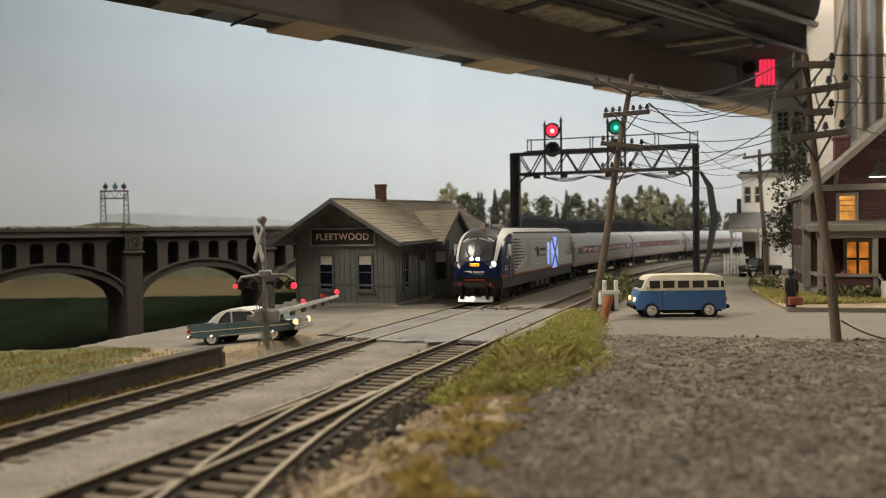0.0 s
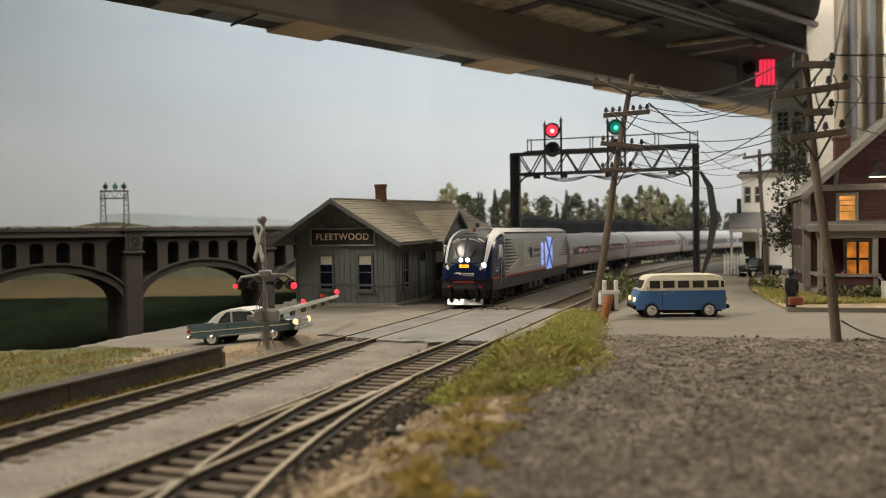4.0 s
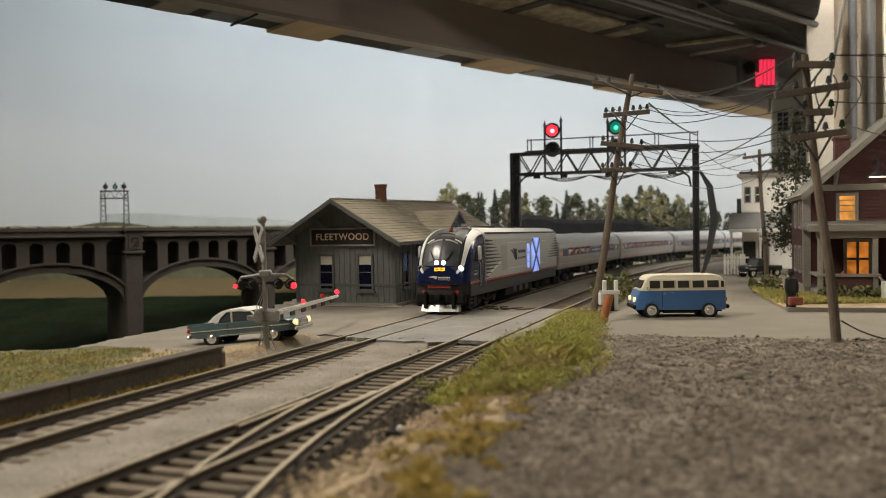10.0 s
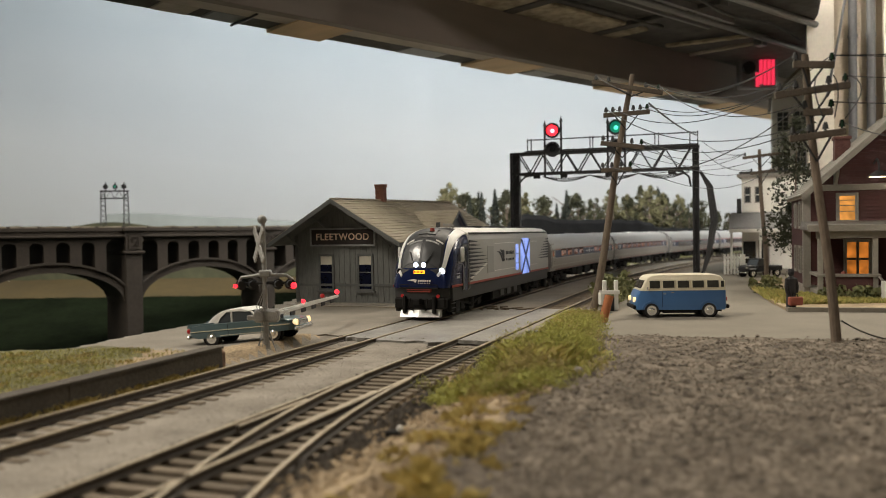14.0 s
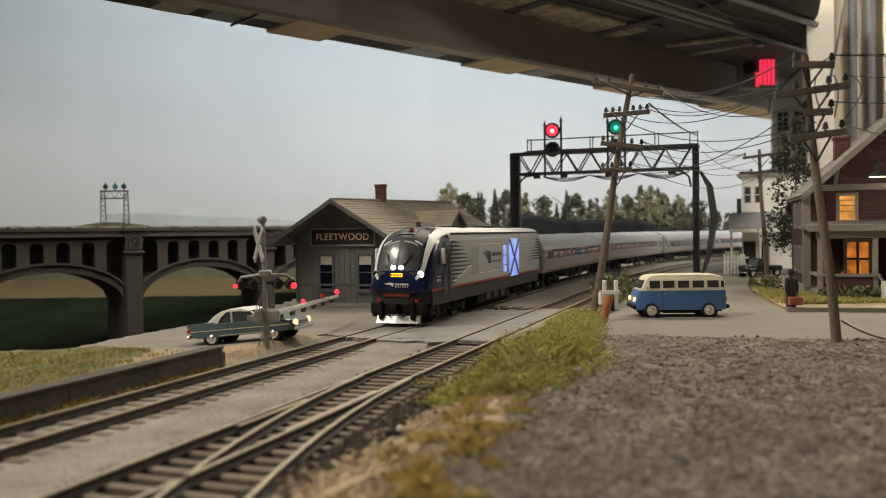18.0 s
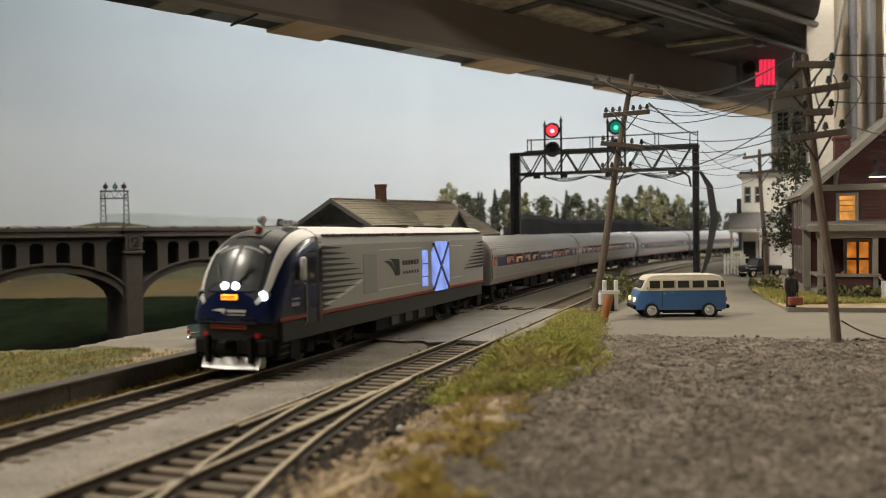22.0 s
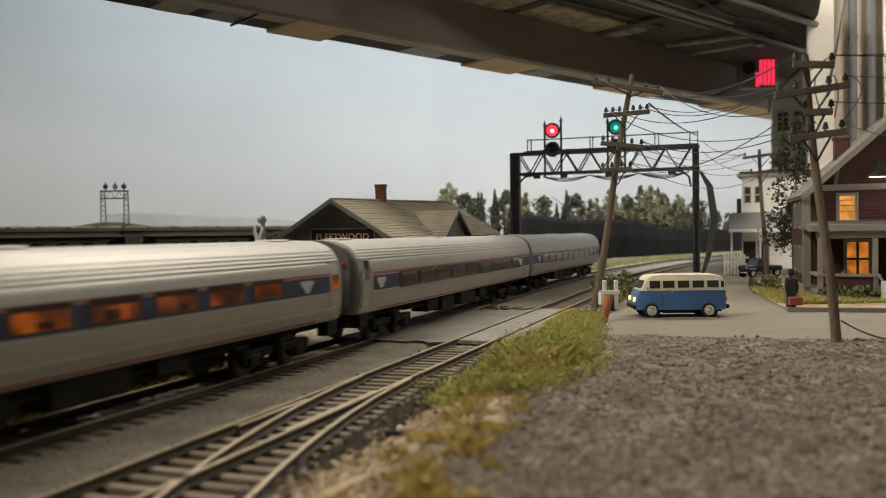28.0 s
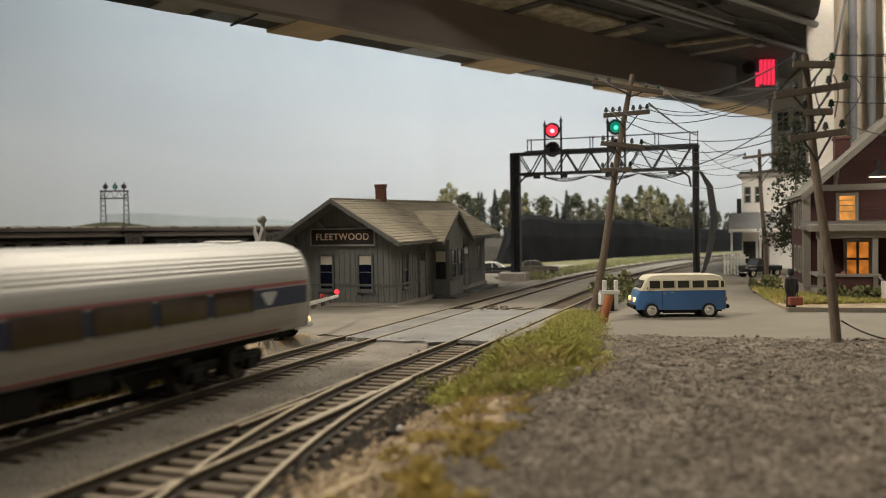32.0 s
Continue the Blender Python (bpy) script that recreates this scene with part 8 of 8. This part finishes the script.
# ---------- grass, weeds, hedges ----------
def blades(name, spots, material, label, seed=1):
    """Spots are (x, y, z, height, lean); each gives a thin bent blade."""
    rng = np.random.default_rng(seed)
    n = len(spots)
    p = np.array([s[:3] for s in spots])
    h = np.array([s[3] for s in spots])[:, None]
    wid = np.array([s[4] for s in spots])[:, None]
    a = rng.uniform(0, 6.283, n)
    side = np.stack([np.cos(a), np.sin(a), np.zeros(n)], 1)
    b = rng.uniform(0, 6.283, n)
    lean = np.stack([np.cos(b), np.sin(b), np.zeros(n)], 1) * rng.uniform(0.1, 1.1, (n, 1))
    up = np.array([[0, 0, 1.0]])
    v = np.stack([p - side * wid, p + side * wid, p + up * h * 0.55 + lean * h * 0.3 + side * wid * 0.7, p + up * h * 0.9 + lean * h * 0.95], 1)
    f = np.arange(n * 4).reshape(n, 4)
    me = bpy.data.meshes.new(name)
    me.from_pydata((v.reshape(-1, 3) * S).tolist(), [], f.tolist())
    me.materials.append(material)
    return tagged(new(name, me), label, "grass", kind="stuff")


def gz(x, y):
    return zone(x, y)[1]


def greenery():
    rng = random.Random(21)
    tall, dry, low = [], [], []
    # the weed strip between siding and gravel
    while len(tall) < 34000:
        s = rng.uniform(19.2, 42)
        mid = float(np.interp(s, (17.5, 20, 24, 30, 36, 42), (8.3, 8.5, 8.6, 7.7, 7.0, 6.7)))
        wid = float(np.interp(s, (17.5, 19, 24, 30, 42), (0.9, 1.4, 1.5, 1.3, 0.7)))
        l = rng.gauss(mid, wid * 0.5)
        if l < 5.95:
            continue
        x, y, _ = track(s, l)
        d = noise.noise((x * 0.9, y * 0.9, 5))
        if d < -0.22 and rng.random() < 0.75:
            continue
        h = (0.3 + 0.34 * rng.random()) * float(np.interp(s, (17, 19, 21, 26, 30, 42), (0.4, 0.6, 1.0, 1.0, 0.8, 0.8))) * (1.15 + 0.9 * d) * max(0.35, 1 - abs(l - mid) / (wid * 1.7))
        row = (x, y, gz(x, y) - 0.03, h, rng.uniform(0.006, 0.014))
        (dry if rng.random() < (0.12 + 0.4 * (noise.noise((x * 0.5, y * 0.5, 9)) > 0.2) + (0.3 if s > 34 else 0)) else tall).append(row)
    # dry turf in the foreground
    n = 0
    while n < 8000:
        s, l = rng.uniform(8.5, 20), rng.uniform(7.2, 11.0)
        x, y, _ = track(s, l)
        lim = float(np.interp(s, (8, 12, 16, 20), (10.9, 10.6, 10.0, 9.3)))
        d = noise.noise((x * 1.3, y * 1.3, 2)) + 0.7 * noise.noise((x * 4, y * 4, 6))
        if l > lim + d * 0.6 or d < 0.14 or l < 8.3 + 0.13 * max(0, 14 - s):
            continue
        n += 1
        dry.append((x, y, gz(x, y) - 0.02, rng.uniform(0.06, 0.15) * (1 + d), rng.uniform(0.008, 0.018)))
    # lawn by the left road, and tufts along the wall
    n = 0
    while n < 15000:
        x, y = rng.uniform(-16, -8.4), rng.uniform(16, 29)
        s, l = side_of(x, y)
        if l > -2.2 or y > 28.2 + 0.18 * (x + 10) or x > -9.9 + 1.2 * noise.noise((x, y, 1)) and rng.random() < 0.85:
            continue
        if zone(x, y)[0] == "valley":
            continue
        d = noise.noise((x * 0.9, y * 0.9, 4))
        n += 1
        (dry if d > 0.1 else low).append((x, y, gz(x, y) - 0.02, rng.uniform(0.04, 0.13) * (1 + 0.6 * d), rng.uniform(0.008, 0.018)))
    for k in range(60):
        s = rng.uniform(10, 22)
        x0, y0, _ = track(s, -1.5)
        for j in range(45):
            x, y = x0 + rng.gauss(0, 0.18), y0 + rng.gauss(0, 0.18)
            dry.append((x, y, -0.25, rng.uniform(0.1, 0.3), 0.02))
    # verge before the coal bank, and along the road
    verge, n = [], 0
    while n < 9000:
        s, l = rng.uniform(70, 135), rng.uniform(-6.5, -2.2)
        if rng.random() < 0.12:
            s, l = rng.uniform(46, 66), rng.uniform(6.4, 7.6)
        x, y, _ = track(s, l)
        n += 1
        verge.append((x, y, -0.15, rng.uniform(0.15, 0.5), 0.05))
    # garden in front of the house
    n = 0
    while n < 9000:
        u = rng.random()
        x = 18.2 + rng.gauss(0, 0.8) + 5.5 * (1 - u) * rng.random()
        y = 40.2 + 12 * u * rng.random()
        if x < 16.0 + 0.27 * (y - 39.8) or y < ROAD_FAR(x) + 0.35:
            continue
        n += 1
        (low if rng.random() < 0.7 else dry).append((x, y, 0.34, rng.uniform(0.12, 0.42) * (1.1 if x < 19 else 0.6), 0.022))
    blades("weeds", tall, M["blade"], "green and straw weeds beside the siding", 1)
    blades("dry_turf", dry, M["blade_dry"], "yellow dry grass tufts on brown soil", 2)
    blades("verge", verge, M["leaf_shrub"], "olive grass verge along the main track", 4)
    blades("lawn", low, M["blade"], "mixed green lawn grass", 3)


greenery()


def weed_clumps():
    """Foam-like leafy tufts along the weed strip."""
    rng = np.random.default_rng(41)
    heaps = {"turf": ([], []), "turf_brown": ([], [])}
    for i in range(760):
        s = 18.6 + 22.4 * rng.random() ** 1.2
        mid = float(np.interp(s, (18, 20, 24, 30, 36, 42), (8.4, 8.6, 8.6, 7.8, 7.3, 7.0)))
        x, y, _ = track(s, mid + rng.normal() * float(np.interp(s, (18, 24, 32, 42), (0.6, 0.75, 0.5, 0.3))))
        z = gz(x, y)
        lush = noise.noise((x * 0.75, y * 0.55, 17)) + 0.35 * noise.noise((x * 2.2, y * 2.2, 3))
        if lush < -0.28:
            continue
        R = rng.uniform(0.14, 0.4) * (0.75 + 1.3 * max(0.0, lush + 0.15)) * float(np.interp(s, (18, 20, 22, 27, 30), (0.7, 1.2, 1.5, 1.4, 1.2)))
        brown = noise.noise((x * 0.5, y * 0.4, 40)) + (0.12 if s > 27 else -0.12) + 0.2 * rng.normal() > 0.08
        v, f = heaps["turf_brown" if brown else "turf"]
        c = np.array((x, y, z + R * 0.3))
        n = int(min(700, 80 + 1500 * R * R))
        d = rng.normal(size=(n, 3))
        d /= np.linalg.norm(d, axis=1)[:, None]
        p = c + d * np.array((R, R, R * 0.95)) * rng.uniform(0.45, 1.12, (n, 1))
        for q in p[p[:, 2] > z - 0.05]:
            a, b_ = rng.normal(size=3), rng.normal(size=3)
            a *= 0.026 / np.linalg.norm(a)
            b_ *= 0.026 / np.linalg.norm(b_)
            k = len(v)
            v += [q + a, q + b_, q - a, q - b_]
            f.append((k, k + 1, k + 2, k + 3))
    for key, lab in (("turf", "crumbly green tufts among the weeds"), ("turf_brown", "crumbly brown tufts among the weeds")):
        v, f = heaps[key]
        me = bpy.data.meshes.new("weed_tufts")
        me.from_pydata([tuple(q * S) for q in v], [], f)
        me.materials.append(M[key])
        tagged(new("weed_tufts", me), lab, "weeds", kind="stuff")


M["turf_brown"] = mat("brown_turf", (0.24, 0.19, 0.065), 0.9, vary=0.4, fine=2, coarse=0.5, bump=0.0, rand=0.9, per_island=True, rgb2=(0.44, 0.36, 0.15))
M["turf"] = mat("foam_turf", (0.26, 0.255, 0.05), 0.9, vary=0.4, fine=2, coarse=0.5, bump=0.0, rand=0.9, per_island=True, rgb2=(0.46, 0.46, 0.13))
weed_clumps()


def hedge(x, y, z, w, d, h, seed, label="low leafy green shrub in the garden"):
    me = clump_mesh("foliage", seed, h, w, 260, 0.13)
    me.materials.append(M["leaf_shrub"])
    o = thing("shrub", label, "shrub", at(x, y, z - 0.15), group="garden shrubs")
    f = new("foliage", me)
    f.parent = o
    part("stem", trunk_bm(h * 0.6, 0.07, seed, 3), M["polewood"], o)


for i, (x, y, w, h) in enumerate(((20.0, 52.0, 2.0, 0.6), (19.6, 49.0, 1.8, 0.55), (22.2, 55.5, 2.0, 0.6), (20.6, 43.3, 1.6, 0.8), (21.8, 43.0, 1.6, 0.75), (22.7, 42.8, 1.3, 0.7), (24.6, 42.3, 1.6, 0.7), (8.6, 43.5, 2.0, 1.6), (9.6, 45.5, 2.4, 1.5), (26.6, 58.5, 2.0, 1.3))):
    hedge(x, y, 0.3, w, w, h, 200 + i)

# ---------- small things ----------
def kerb():
    o = thing("kerb", "pale kerb along the house lot", "kerb", kind="structure")
    n = 16
    for i in range(n):
        x0, x1 = 15.8 + 24 * i / n, 15.8 + 24 * (i + 1) / n - 0.04
        bm = bmesh.new()
        pts = [(x0, ROAD_FAR(x0) + 0.2), (x1, ROAD_FAR(x1) + 0.2), (x1, ROAD_FAR(x1) + 0.5), (x0, ROAD_FAR(x0) + 0.5)]
        extr(bm, pts, "z", 0.1, 0.44)
        part("kerbstone", bm, M["road"], o)
    bm = bmesh.new()
    pts = [(15.9, ROAD_FAR(15.9) + 0.52), (39.8, ROAD_FAR(39.8) + 0.52), (45, 60), (23.6, 61), (21.0, 56), (17.0, 43)]
    extr(bm, pts, "z", 0.1, 0.36)
    part("lot", bm, M["soil"], o)


kerb()


def figurine():
    bm = bmesh.new()
    for sx in (-0.14, 0.14):
        cyl(bm, (sx, 0, 0), (sx * 0.8, 0, 0.85), 0.12, 0.13, 8)
        box(bm, sx - 0.1, sx + 0.1, -0.2, 0.1, 0, 0.09, 0.02)
    loft(bm, [[(0.27 * k * math.cos(a), 0.17 * k * math.sin(a), z) for a in np.linspace(0, 5.5, 8)] for z, k in ((0.75, 1.05), (1.1, 0.95), (1.4, 1.1), (1.52, 0.5))])
    for sx in (-1, 1):
        tube(bm, [(sx * 0.27, 0, 1.42), (sx * 0.33, -0.03, 1.05), (sx * 0.28, -0.06, 0.75)], 0.075, 6)
    ball(bm, (0, 0, 1.65), 0.14, 10, 7)
    cyl(bm, (0, 0, 1.72), (0, 0, 1.74), 0.22, n=12)
    cyl(bm, (0, 0, 1.74), (0, 0, 1.86), 0.14, 0.12, 10)
    solid("figurine", bm, M["figure"], "small dark model figurine wearing a hat on the kerb", "figurine", at(16.15, 38.3, 0.32, 20))
    o = thing("suitcase", "red brown suitcase held at the kerb", "suitcase", at(16.2, 37.95, 0.52, 5))
    part("case", box(bmesh.new(), -0.33, 0.33, -0.12, 0.12, 0, 0.4, 0.05), M["suitcase"], o)
    part("handle", tube(bmesh.new(), [(-0.12, 0, 0.39), (-0.1, 0, 0.49), (0.1, 0, 0.49), (0.12, 0, 0.39)], 0.03, 5), M["black"], o)
    bm = bmesh.new()
    cyl(bm, (0, 0, 0), (0, 0, 0.7), 0.24, 0.2, 9)
    ball(bm, (0, 0, 0.85), 0.15, 9, 6)
    solid("figurine", bm, M["suitcase"], "seated red model figurine on the porch", "figurine", at(22.0, 45.3, 0.7))


figurine()


def fence_stub():
    o = thing("white_stile", "small white wooden cattle-guard fence beside the pole", "fence", at(8.3, 41.3, 0.05, 6))
    Wt = M["white"]
    for x in (-0.25, 0.35):
        part("upright", box(bmesh.new(), x - 0.1, x + 0.1, -0.08, 0.08, 0, 1.55, 0.03), Wt, o)
    part("cross_rail", box(bmesh.new(), -0.55, 0.5, -0.14, -0.06, 0.85, 1.05, 0.02), Wt, o)
    part("side_board", box(bmesh.new(), -0.6, -0.4, -0.5, -0.1, 0.35, 0.95, 0.02), Wt, o)
    part("box_body", box(bmesh.new(), -0.15, 0.25, -0.06, 0.5, 0, 0.75, 0.03), M["black"], o)
    p = solid("rusty_post", cyl(bmesh.new(), (0, 0, 0), (0.35, 0.1, 1.25), 0.19, n=12), M["rust"], "leaning orange rusty pipe post in the weeds", "post", at(6.75, 35.2, 0.05))
    s = thing("relay_case", "small grey trackside case by the siding", "relay case", at(*track(31.5, 6.6)[:2], -0.2, -20))
    part("case", box(bmesh.new(), -0.25, 0.25, -0.15, 0.15, 0, 0.35, 0.03), M["skirt"], s)
    part("case_lid", box(bmesh.new(), -0.28, 0.28, -0.18, 0.18, 0.35, 0.4, 0.02), M["skirt"], s)
    sw = thing("switch_stand", "low switch stand with a pale target by the turnout", "switch stand", at(*track(15.6, 7.6)[:2], -0.25, -20))
    part("stand", box(bmesh.new(), -0.2, 0.2, -0.12, 0.12, 0, 0.25, 0.03), M["under"], sw)
    part("target", ball(bmesh.new(), (0.1, 0, 0.3), 0.07, 8, 6), M["white"], sw)
    pl = thing("depot_apron", "pale sandy parking apron beside the depot", "pavement", kind="structure")
    bm = bmesh.new()
    extr(bm, [(2.0, 60), (4.6, 63), (8.5, 84), (-3, 84), (1.5, 68)], "z", -0.2, -0.08)
    part("apron", bm, M["road"], pl)


fence_stub()
rngp = random.Random(8)
for i in range(9):
    bm = bmesh.new()
    r = rngp.uniform(0.12, 0.24)
    ball(bm, (0, 0, r * 0.5), r, 7, 5, 0.75)
    s, l = rngp.uniform(18, 34), rngp.uniform(7.5, 10.2)
    x, y, _ = track(s, l)
    solid("pale_rock", bm, M["concrete"], "pale rounded rock among the weeds", "rock", at(x, y, gz(x, y), rngp.uniform(0, 180)), group="pale rocks")
motions()
